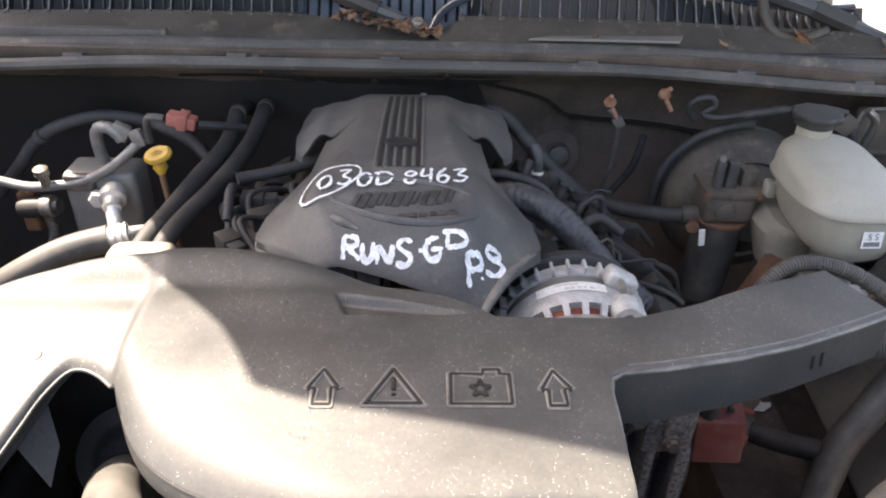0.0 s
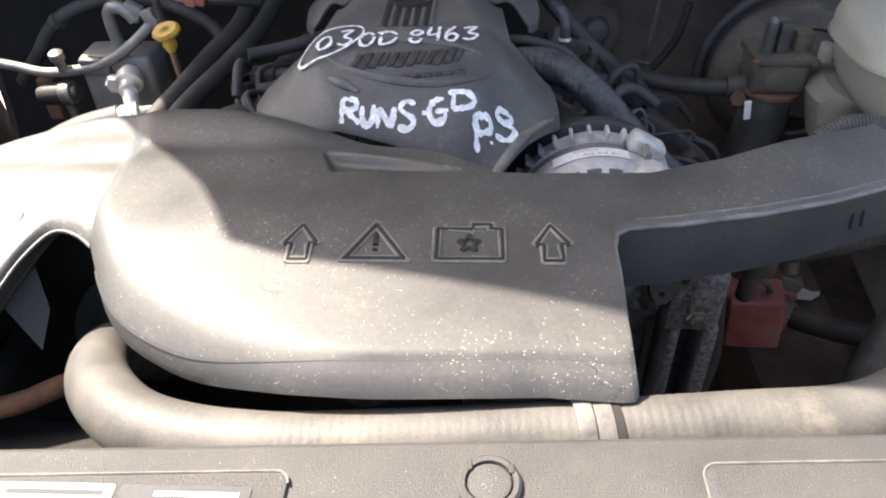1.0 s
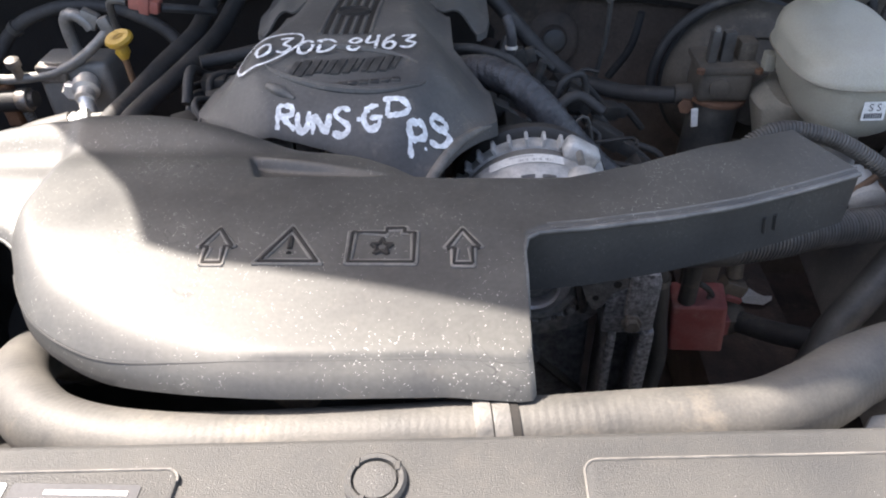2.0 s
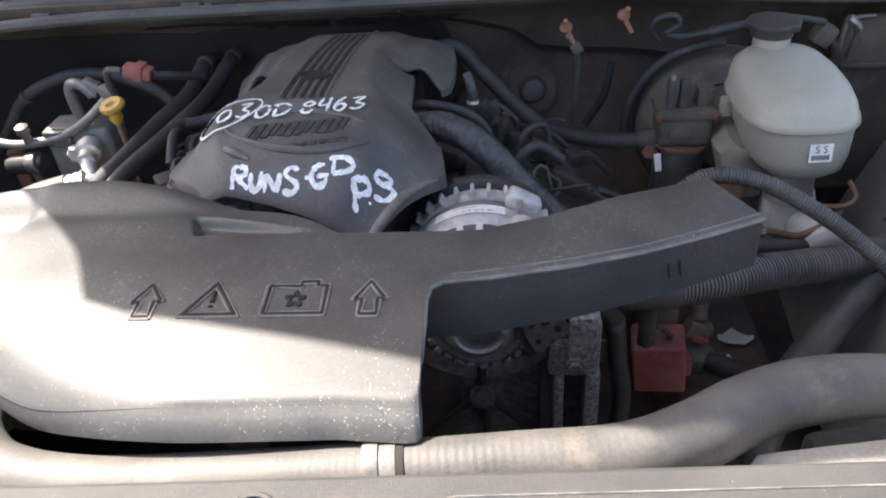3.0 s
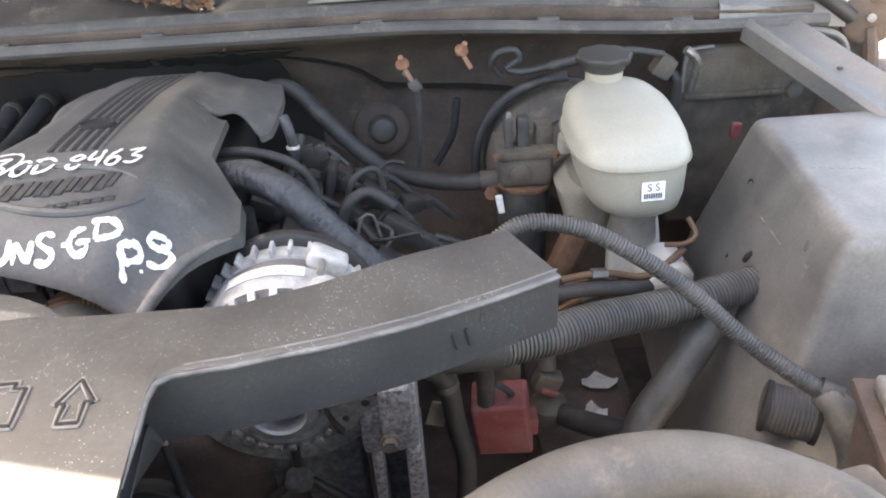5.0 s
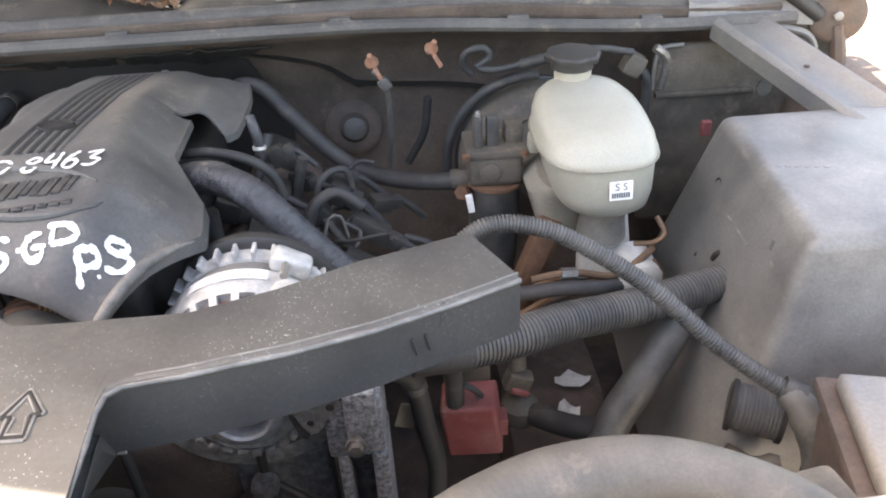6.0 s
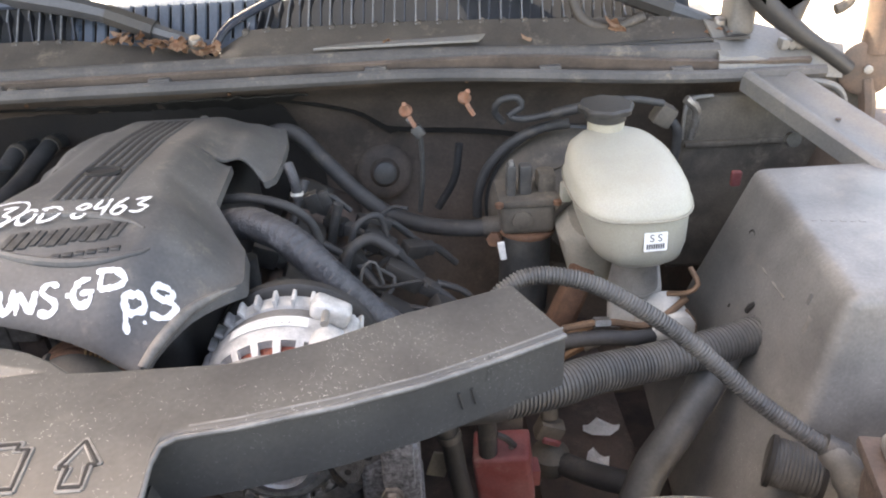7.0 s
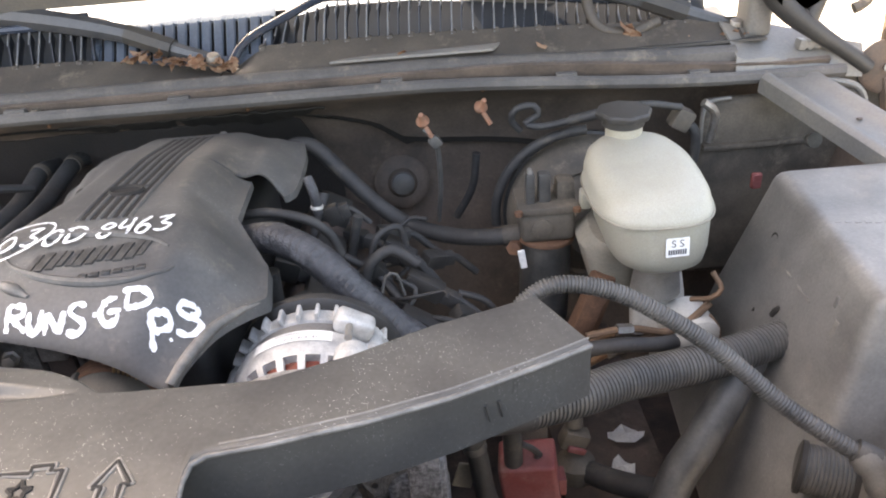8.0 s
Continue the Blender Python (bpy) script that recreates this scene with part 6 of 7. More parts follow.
def battery_box():
    b = thing("battery_box", (0.85, 0.75, 0.65), "large dusty grey plastic box with a sloping side and stained faces", "battery box")
    # plan corners at the foot and at the lid; the near side leans in towards the top
    low = [(0.61, 0.56), (1.02, 0.56), (1.02, 1.02), (0.66, 1.02)]
    top = [(0.735, 0.655), (1.02, 0.655), (1.02, 0.965), (0.765, 0.965)]
    bm = bmesh.new()
    lo = [bm.verts.new((x, y, 0.62)) for x, y in low]
    mid = [bm.verts.new((x, y, 0.845)) for x, y in [(0.695, 0.630), (1.02, 0.630), (1.02, 0.99), (0.712, 0.985)]]
    hi = [bm.verts.new((x, y, 1.022)) for x, y in top]
    for p, q in ((lo, mid), (mid, hi)):
        for k in range(4):
            bm.faces.new((p[k], p[(k + 1) % 4], q[(k + 1) % 4], q[k]))
    bm.faces.new(hi)
    bm.faces.new(lo)
    bmesh.ops.recalc_face_normals(bm, faces=bm.faces)
    bmesh.ops.bevel(bm, geom=bm.edges[:], offset=0.016, segments=4, affect="EDGES", profile=0.55)
    part("shell", bm, box_plastic, b, angle=60)
    for k in range(6):
        part("moulded_mark", box((0.768 + 0.0105 * k, 0.809 - 0.002 * k, 1.0216), (0.775 + 0.0105 * k, 0.813 - 0.002 * k + 0.002 * (k % 2), 1.0225), 0.0004, 1), box_plastic, b)
    part("scrape", tube([(0.738, 0.876, 0.946), (0.732, 0.82, 0.949), (0.727, 0.757, 0.951)], 0.0042, 6, 0.006, lambda q: 0.7 + 0.5 * noise.noise(Vector((q * 60, 0, 3)))), worn_lit_plastic, b, "pale scrape on the side")
    part("socket", lathe([(0.004, -0.01), (0.006, -0.01), (0.008, 0.003), (0.0, 0.001)], (0.742, 0.885, 0.961), (-1, 0.05, 0.2), 12), deep_black, b)
    for x, y, z in ((0.722, 0.862, 0.868), (0.722, 0.815, 0.898)):
        part("lug", tube([(x + 0.010, y + 0.004, z - 0.014), (x - 0.006, y - 0.002, z - 0.002), (x - 0.002, y - 0.008, z + 0.010), (x + 0.012, y - 0.010, z + 0.012)], 0.0045, 8), deep_black, b)
    for x, y, z, w in ((0.729, 0.715, 0.979, 0.007), (0.724, 0.700, 0.955, 0.011), (0.719, 0.69, 0.925, 0.006)):
        part("chip", box((x - 0.0012, y - w * 0.4, z - w), (x + 0.0012, y + w * 0.4, z + w), 0.001, 1, Matrix.Rotation(0.2, 3, "Y")), worn_lit_plastic, b, "pale scuffed chip")


battery_box()


def fuse_box():
    f = thing("fuse_box", (0.75, 0.48, 0.85), "dark dusty fuse box with a pale grey lid and bundled cables", "fuse box")
    turn = Matrix.Rotation(radians(-14), 3, "Z")
    part("body", box((0.690, 0.360, 0.770), (0.880, 0.530, 0.925), 0.012, 3, turn), dark_grime, f)
    part("flange", box((0.682, 0.352, 0.922), (0.888, 0.538, 0.936), 0.005, 2, turn), dark_grime, f)
    part("lid", box((0.695, 0.365, 0.936), (0.880, 0.525, 0.955), 0.008, 3, turn), body_paint, f, "pale grey lid")
    part("lid_mark", tube([(0.735, 0.470, 0.956), (0.770, 0.465, 0.956), (0.772, 0.475, 0.956)], 0.0012, 6), black_plastic, f)
    part("cable_sock", tube([(0.696, 0.578, 0.900), (0.712, 0.560, 0.885), (0.722, 0.535, 0.85), (0.722, 0.51, 0.80)], 0.017, 14, shape=lambda s: 0.7 + 0.35 * min(1, s / 0.03) + 0.15 * noise.noise(Vector((s * 70, 1, 0)))), hose_rubber, f, "dusty cloth-wrapped cable end")
    for k in range(3):
        part("lead", tube([(0.715 + 0.010 * k, 0.565, 0.885), (0.722 + 0.010 * k, 0.545, 0.86), (0.725 + 0.008 * k, 0.52, 0.80)], 0.006, 10), loom_plastic, f)


fuse_box()
d = thing("air_hose_stub", (0.70, 0.62, 0.82), "short dusty ribbed hose stub beside the fuse box", "hose")
part("stub", tube([(0.668, 0.620, 0.8416), (0.692, 0.610, 0.839), (0.7165, 0.600, 0.8367)], 0.0265, 24, 0.0008, ribbed(0.0042, 0.04)), hose_rubber, d)
# Near-black discs paint the dark opening at the stub's ends.
part("collar", lathe([(0.022, -0.001), (0.0285, -0.001), (0.0285, 0.004), (0.022, 0.004)], (0.668, 0.620, 0.8416), (0.9, -0.50, -0.06), 24), deep_black, d)
part("collar", lathe([(0.022, -0.001), (0.0285, -0.001), (0.0285, 0.004), (0.022, 0.004)], (0.716, 0.600, 0.8367), (0.9, -0.50, -0.06), 24), deep_black, d)
part("bits", tube([(0.665, 0.605, 0.785), (0.690, 0.590, 0.778), (0.718, 0.580, 0.785)], 0.010, 10, shape=lambda s: 1 + 0.4 * noise.noise(Vector((s * 90, 5, 0)))), dusty_black, d)

# ---- right rear corner: rail, bracket panel, hinge ----


hinge_brown = mat("hinge_brown", (0.075, 0.058, 0.046), (0.15, 0.095, 0.065), 0.8, 0.7, 0.1, big=30, seed=36)


def corner():
    r = thing("fender_brace", (0.9, 1.1, 1.0), "pale grey pressed steel brace from cowl to fender", "brace")
    a = Vector((0.775, 1.195, 1.085))
    rows = []
    for k in range(17):
        t = k / 16
        x, y = 0.836 + 0.120 * t, 1.192 - 0.36 * t
        z = 1.076 - 0.072 * t
        rows.append([(x - 0.004, y, z - 0.028), (x - 0.003, y, z - 0.004), (x + 0.004, y, z + 0.001), (x + 0.012, y, z + 0.001), (x + 0.020, y, z - 0.004), (x + 0.026, y, z - 0.008),
                     (x + 0.066, y + 0.004, z - 0.008), (x + 0.074, y + 0.004, z - 0.002), (x + 0.086, y + 0.004, z - 0.002), (x + 0.090, y + 0.004, z - 0.022)])
    part("channel", sheet(rows, 0.002), brace_grey, r)
    part("bolt_hole", lathe([(0.004, 0), (0.004, 0.0015), (0, 0.0016)], (0.925, 1.06, 1.0425), (0, 0, 1), 14), dark_grime, r)
    part("loop", tube([(0.930, 1.20, 1.058), (0.960, 1.195, 1.054), (0.990, 1.19, 1.044), (1.006, 1.188, 1.022), (1.011, 1.186, 0.985)], 0.0055, 8), body_paint, r)
    p = thing("side_panel", (0.85, 1.24, 0.95), "dark grey metal side panel at the bay's rear corner", "panel")
    part("plate", box((0.758, 1.215, 0.70), (1.06, 1.235, 1.032), 0.012, 3), dusty_black, p)
    part("filler", box((0.90, 1.218, 1.0), (1.06, 1.232, 1.058), 0.004, 2), dusty_black, p)
    part("fold", box((0.762, 1.205, 0.945), (0.93, 1.218, 0.955), 0.004, 2), dusty_black, p)
    part("pale_edge", tube([(0.757, 1.212, 0.96), (0.757, 1.212, 1.01), (0.765, 1.212, 1.03), (0.80, 1.212, 1.034)], 0.0035, 8), body_paint, p)
    part("bolt", lathe([(0.012, 0), (0.012, 0.01), (0, 0.012)], (0.90, 1.13, 0.985), (0, -1, 0.3), 12), loom_plastic, p)
    part("red_tag", box((0.812, 1.12, 0.912), (0.828, 1.13, 0.938), 0.002, 1), red_plastic, p)
    g = HOOD
    part("hinge_plate", lathe([(0.0, 0), (0.036, 0.001), (0.043, -0.003), (0.043, -0.012), (0, -0.014)], (1.040, 1.20, 1.068), (-0.35, -1, 0.15), 32), hinge_brown, g)
    part("hinge_bolt", lathe([(0.007, 0), (0.007, 0.006), (0, 0.007)], (1.039, 1.198, 1.068), (-0.35, -1, 0.15), 8), steel, g)
    part("hinge_arm", tube([(1.052, 1.215, 1.09), (1.052, 1.22, 1.15), (1.045, 1.23, 1.27)], 0.021, 10), hinge_brown, g)
    part("hinge_arm", tube([(0.835, 1.27, 1.235), (0.878, 1.24, 1.168), (0.923, 1.225, 1.130), (0.973, 1.215, 1.096), (1.015, 1.212, 1.066)], 0.019, 10, shape=lambda q: 1.2 - 0.55 * ease(0.03, 0.20, q)), black_plastic, g)
    part("hinge_arm", tube([(0.96, 1.25, 1.24), (0.935, 1.24, 1.19), (0.915, 1.23, 1.14)], 0.013, 10), black_plastic, g)
    part("hinge_arm", tube([(1.045, 1.205, 1.05), (1.05, 1.19, 1.0), (1.045, 1.18, 0.95)], 0.013, 8), hinge_brown, g)
    b = bmesh.new()
    f = b.faces.new([b.verts.new((x, 1.224, z)) for x, z in ((0.845, 1.190), (0.876, 1.163), (0.905, 1.163), (0.947, 1.184), (0.943, 1.215), (0.856, 1.220))])
    bmesh.ops.solidify(b, geom=[f], thickness=0.004)
    part("hinge_bracket", b, black_plastic, g)
    part("spring_hook", tube([(0.985, 1.215, 1.225), (0.995, 1.21, 1.20), (0.985, 1.205, 1.172), (0.968, 1.205, 1.163)], 0.009, 8), dusty_black, g)
    e = thing("cowl_end", (0.88, 1.26, 1.1), "dusty grey crumpled metal at the cowl's end", "cowl end")
    rows = []
    for k in range(12):
        x = 0.80 + 0.205 * k / 11
        yb = 1.31 - 0.085 * ease(0.86, 1.005, x)
        d = 0.12 * (x - 0.8)
        rows.append([(x, 1.206, 1.078 - d), (x, 1.212, 1.100 - d + 0.003 * math.sin(90 * x)), (x, 1.212 + 0.4 * (yb - 1.212), 1.116 - d + 0.004 * math.sin(70 * x + 2)), (x, yb, 1.140 - 1.5 * d)])
    part("plate", sheet(rows, 0.003), body_paint, e)
    part("post", box((0.838, 1.27, 1.11), (0.878, 1.33, 1.30), 0.012, 3), body_paint, e)
    for k in range(5):
        part("lump", box((0.905 + 0.012 * k, 1.225, 1.098), (0.918 + 0.012 * k, 1.245, 1.112 + 0.004 * random.random()), 0.003, 2, Matrix.Rotation(random.random(), 3, "Y")), body_paint, e)


corner()

# ---- cowl: seal, panels, fins, wipers, leaves ----


def seal_z(x):
    return -0.030 * ease(0.25, 0.85, x) - 0.012 * ease(-0.45, -0.8, x)


def cowl_seal():
    s = thing("cowl_seal", (0, 1.2, 1.1), "dusty grey double-lipped rubber hood seal with clips", "hood seal")
    lower, upper, trough = [], [], []
    for k in range(70):
        x = -0.93 + 1.90 * k / 69
        d = seal_z(x)
        lower.append([(x, 1.202, 1.088 + d), (x, 1.194, 1.091 + d), (x, 1.190, 1.098 + d), (x, 1.192, 1.106 + d), (x, 1.198, 1.110 + d), (x, 1.206, 1.108 + d), (x, 1.211, 1.103 + d)])
        if x > 0.83:
            continue
        trough.append([(x, 1.208, 1.105 + d), (x, 1.214, 1.101 + d), (x, 1.222, 1.101 + d), (x, 1.226, 1.108 + d)])
        u = 0.6 * d
        upper.append([(x, 1.222, 1.100 + d), (x, 1.219, 1.114 + d), (x, 1.221, 1.124 + u), (x, 1.228, 1.130 + u), (x, 1.238, 1.131 + u), (x, 1.246, 1.127 + u)])
    part("lower_lip", sheet(lower, 0.002), seal_rubber, s)
    part("trough", sheet(trough, 0.0015), black_rubber, s)
    part("upper_lip", sheet(upper, 0.002), seal_rubber, s)
    for x in (-0.60, -0.33, -0.075, 0.257, 0.53, 0.74):
        d = seal_z(x)
        part("clip", box((x - 0.017, 1.200, 1.098 + d), (x + 0.017, 1.224, 1.114 + d), 0.003, 2), seal_rubber, s)
    part("clip", box((-0.305, 1.198, 1.096), (-0.292, 1.222, 1.112), 0.002, 1), dusty_black, s)


cowl_seal()


def cowl_panel():
    c = thing("cowl_grille", (0, 1.3, 1.13), "black plastic cowl panel with rows of fins and louvres", "cowl panel")

    def skirt(x0, x1, crown):
        rows = []
        for k in range(33):
            x = x0 + (x1 - x0) * k / 32
            e = crown((x - x0) / (x1 - x0))
            rows.append([(x, 1.242, 1.122 + 0.6 * seal_z(x)), (x, 1.262, 1.124 + 0.012 * e + 0.6 * seal_z(x)), (x, 1.29, 1.126 + 0.020 * e + 0.6 * seal_z(x)), (x, 1.305, 1.128 + 0.028 * e + 0.5 * seal_z(x))])
        return sheet(rows, 0.003)

    def crown_right(t):
        return ease(0, 0.06, t)

    def crown_left(t):
        return 1 - ease(0.72, 1.0, t)

    part("skirt", skirt(0.005, 0.83, crown_right), cowl_plastic, c)
    part("skirt", skirt(-0.93, -0.02, crown_left), cowl_plastic, c)
    part("tray", sheet([[(x, 1.245, 1.118) for x in (-0.93, 0, 0.86)], [(x, 1.36, 1.105) for x in (-0.93, 0, 0.86)], [(x, 1.47, 1.12) for x in (-0.93, 0, 0.86)]], 0.004), black_plastic, c, "dark tray under the fins")
    # the rail over the fins
    for x0, x1, yy, zz in ((0.035, 0.78, 1.360, 1.212), (-0.93, -0.23, 1.360, 1.202)):
        pts = [(x0 + (x1 - x0) * k / 20, yy + 0.02 * abs(2 * k / 20 - 1) ** 6, zz - 0.045 * (x0 > 0) * ease(0.35, 0.9, k / 20)) for k in range(21)]
        if x0 > 0:
            pts = [(-0.010, 1.285, 1.126), (0.004, 1.312, 1.148), (0.022, 1.328, 1.163), (0.055, 1.340, 1.178), (0.102, 1.352, 1.196)] + [p for p in pts if p[0] > 0.14]
        else:
            pts = pts + [(-0.19, 1.352, 1.185), (-0.15, 1.345, 1.160)]
        part("rail", tube(pts, 0.007, 8, 0.02), grille_gloss, c, "glossy rail with the sky's blue painted in")
        n = int((x1 - x0) / 0.0175)
        for k in range(n):
            x = x0 + 0.012 + 0.0175 * k
            lean = 0.010 * (1 if x0 > 0 else -1)
            zt = zz - 0.045 * (x0 > 0) * ease(0.35, 0.9, k / n) - 0.006
            if x0 > 0:
                zt = min(zt, lerp_rows([(0.02, 1.157), (0.055, 1.173), (0.105, 1.191), (0.16, 1.206)], x))
            long_one = k % 2 == 0
            y0, z0 = (1.300, 1.148) if long_one else (1.318, 1.150)
            rows = [[(x - lean * 0.3, y0, z0 + 0.004 + 0.5 * seal_z(x)), (x, 1.335, zt - 0.014), (x + lean * 0.4, 1.358, zt)],
                    [(x - lean * 0.3, y0 + 0.006, z0 - 0.008 + 0.5 * seal_z(x)), (x, 1.338, zt - 0.028), (x + lean * 0.4, 1.362, zt - 0.016)]]
            fin = part("fin", sheet(rows, 0.0020), grille_dark, c, angle=20)
            # Pale tubes paint sky glints along the fin tops.
            part("tip", tube([(p[0], p[1] - 0.001, p[2] + 0.0006) for p in rows[0][(0 if long_one else 1):]], 0.0013, 5, 0.03), fin_glint, fin, "pale edge painted as a sky glint")
            part("root", box((x - 0.0055, 1.299, 1.140 + 0.5 * seal_z(x)), (x + 0.0055, 1.316, 1.157 + 0.5 * seal_z(x) - 0.004 * (k % 2)), 0.002, 1), cowl_plastic, fin, "dusty brown fin root")
    for xs, top in (((-0.93, -0.6, -0.25), 1.216), ((0.06, 0.16, 0.3, 0.55, 0.8), 1.194)):
        part("back_slope", sheet([[(x, 1.358, 1.115) for x in xs], [(x, 1.385, top - 0.030 * ease(0.25, 0.6, x) - 0.02 * ease(0.16, 0.06, x) * (x > 0)) for x in xs]], 0.003), slope_black, c, "black slope behind the fins")
    # upright louvres in the middle
    for k in range(15):
        x = -0.238 + 0.0206 * k
        part("louvre", sheet([[(x + d, 1.322 + 0.050 * t, 1.134 + 0.056 * t + e) for t in (0, 0.5, 1)] for d, e in ((-0.0052, -0.003), (-0.0040, 0.0), (0.0040, 0.0), (0.0052, -0.003))], 0.004), grille_sky_sheen, c)
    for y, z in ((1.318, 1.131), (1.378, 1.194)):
        part("louvre_rail", box((-0.252, y - 0.011, z - 0.004), (0.065, y + 0.011, z + 0.003), 0.003, 2, Matrix.Rotation(0.75, 3, "X")), grille_sky_sheen, c)
    # Added wall that makes the slots between the louvres dark.
    part("slot_backing", box((-0.27, 1.392, 1.08), (0.08, 1.398, 1.192), 0.001, 1), deep_black, c, "black wall added behind the louvres")
    part("patch", slab([(0.16, 1.245), (0.42, 1.243), (0.44, 1.285), (0.40, 1.288), (0.20, 1.262)], 1.133, 1.137, 0.001), body_paint, c, "pale grey tape patch")
    part("step", box((-0.93, 1.243, 1.12), (-0.455, 1.262, 1.139), 0.004, 2), seal_rubber, c)


cowl_panel()


def wiper(points, nut, label):
    w = thing("wiper_arm", nut, label, "wiper", "windscreen wipers")
    part("arm", tube(points, 0.014, 8, 0.02, lambda s: 0.75 + 0.6 * min(1, s / 0.25)), wiper_grey, w)
    part("collar", tube(points[1:3], 0.0175, 8, 0.02), black_plastic, w)
    part("nut", lathe([(0.012, 0), (0.012, 0.012), (0.009, 0.017), (0, 0.018)], nut, (0, -0.3, 1), 16), steel, w, "worn grey pivot nut")
    return w


wiper([(-0.035, 1.295, 1.143), (-0.10, 1.315, 1.160), (-0.175, 1.335, 1.185), (-0.30, 1.36, 1.21), (-0.50, 1.42, 1.23), (-0.72, 1.5, 1.25)], (-0.030, 1.285, 1.138), "grey wiper arm with a round pivot nut above dry leaves")
w = wiper([(0.825, 1.305, 1.125), (0.75, 1.315, 1.150), (0.68, 1.33, 1.175), (0.56, 1.36, 1.21), (0.35, 1.42, 1.27)], (0.828, 1.30, 1.12), "black wiper arm at the cowl's corner")
cable([(0.585, 1.34, 1.20), (0.588, 1.315, 1.165), (0.605, 1.30, 1.140), (0.65, 1.295, 1.130), (0.70, 1.30, 1.145)], 0.009, cowl_plastic, "grey washer hose on the cowl", "washer_hose")


def dry_leaf(at, size, turn):
    b = bmesh.new()
    n = 9
    top = []
    for k in range(n):
        a = 2 * math.pi * k / n
        r = size * (0.55 + 0.5 * random.random())
        top.append(b.verts.new((r * math.cos(a), 0.65 * r * math.sin(a), size * random.uniform(-0.25, 0.35))))
    mid = b.verts.new((0, 0, size * 0.1))
    for k in range(n):
        b.faces.new((top[k], top[(k + 1) % n], mid))
    bmesh.ops.solidify(b, geom=b.faces[:], thickness=0.0006)
    b.transform(Matrix.Translation(at) @ turn.to_4x4())
    single("dry_leaf", b, leaf_brown, "curled dry brown leaf on the cowl", "leaf", "dry leaves", angle=20)


for k in range(46):
    t = random.random()
    x = -0.17 + 0.185 * t + random.uniform(-0.01, 0.01)
    y = 1.30 - 0.042 * t + random.uniform(-0.012, 0.012)
    z = 1.150 - 0.018 * t + random.uniform(0.0, 0.014)
    dry_leaf((x, y, z), random.uniform(0.008, 0.016), Euler([random.uniform(-0.9, 0.9) for _ in range(3)]).to_matrix())
for k in range(9):
    dry_leaf((0.79 + 0.05 * random.random(), 1.265 + 0.02 * random.random(), 1.118 + 0.006 * random.random()), random.uniform(0.006, 0.011), Euler([random.uniform(-0.7, 0.7) for _ in range(3)]).to_matrix())
for p in ((0.275, 1.255, 1.138), (0.50, 1.25, 1.133), (0.735, 1.27, 1.118)):
    dry_leaf(p, random.uniform(0.009, 0.014), Euler([random.uniform(-0.6, 0.6) for _ in range(3)]).to_matrix())

for p in ((0.643, 1.284, 1.140), (0.650, 1.280, 1.128), (0.655, 1.286, 1.136)):
    dry_leaf(p, 0.019, Euler((random.uniform(-1, 1), random.uniform(0.4, 1.2), random.uniform(-1, 1))).to_matrix())

# ---- left side: heater hoses, air conditioning, dipstick ----
for pts, lab in (([(-0.350, 1.31, 0.975), (-0.355, 1.255, 0.986), (-0.355, 1.155, 0.970), (-0.376, 1.046, 0.962), (-0.397, 0.954, 0.950), (-0.410, 0.897, 0.944), (-0.425, 0.83, 0.925)], "dusty black heater hose"),
                 ([(-0.305, 1.34, 0.975), (-0.310, 1.283, 0.986), (-0.316, 1.156, 0.970), (-0.338, 1.034, 0.962), (-0.370, 0.941, 0.950), (-0.382, 0.887, 0.944), (-0.395, 0.82, 0.925)], "dusty black heater hose")):
    h = thing("heater_hose", pts[0], lab + " running to the firewall", "heater hose", "heater hoses")
    part("hose", tube(pts, 0.0140, 18), black_rubber, h)
    part("band", lathe([(0.0135, -0.006), (0.0155, -0.006), (0.0155, 0.006), (0.0135, 0.006)], pts[1], (0, -1, 0), 20), dusty_black, h)


def dipstick():
    d = thing("oil_dipstick", (-0.42, 1.02, 0.93), "yellow oil dipstick handle on a dark tube", "dipstick")
    m = Matrix.Translation((-0.421, 1.02, 1.014)) @ Matrix.Rotation(radians(-14), 4, "Y") @ Matrix.Rotation(radians(28), 4, "X")
    b = lathe([(0.009, 0.0045), (0.019, 0.005), (0.0225, 0.001), (0.0215, -0.004), (0.016, -0.006), (0.009, -0.0045), (0.009, 0.0045)], (0, 0, 0), (0, 0, 1), 28)
    b.transform(m @ Matrix.Diagonal((1, 0.72, 1, 1)))
    part("handle", b, yellow_plastic, d)
    b = slab(rounded(-0.012, -0.0055, 0.012, 0.0055, 0.005), -0.003, 0.0015)
    b.transform(m)
    part("handle_web", b, copper, d)
    part("collar", lathe([(0.006, 0), (0.011, 0.010), (0.009, 0.02), (0, 0.02)], (-0.4205, 1.02, 0.983), (0, 0, 1), 14), yellow_plastic, d)
    part("tube", tube([(-0.4205, 1.02, 0.99), (-0.418, 1.02, 0.94), (-0.41, 1.01, 0.85), (-0.38, 1.0, 0.75)], 0.005, 10), copper, d, "brown dipstick tube")


dipstick()


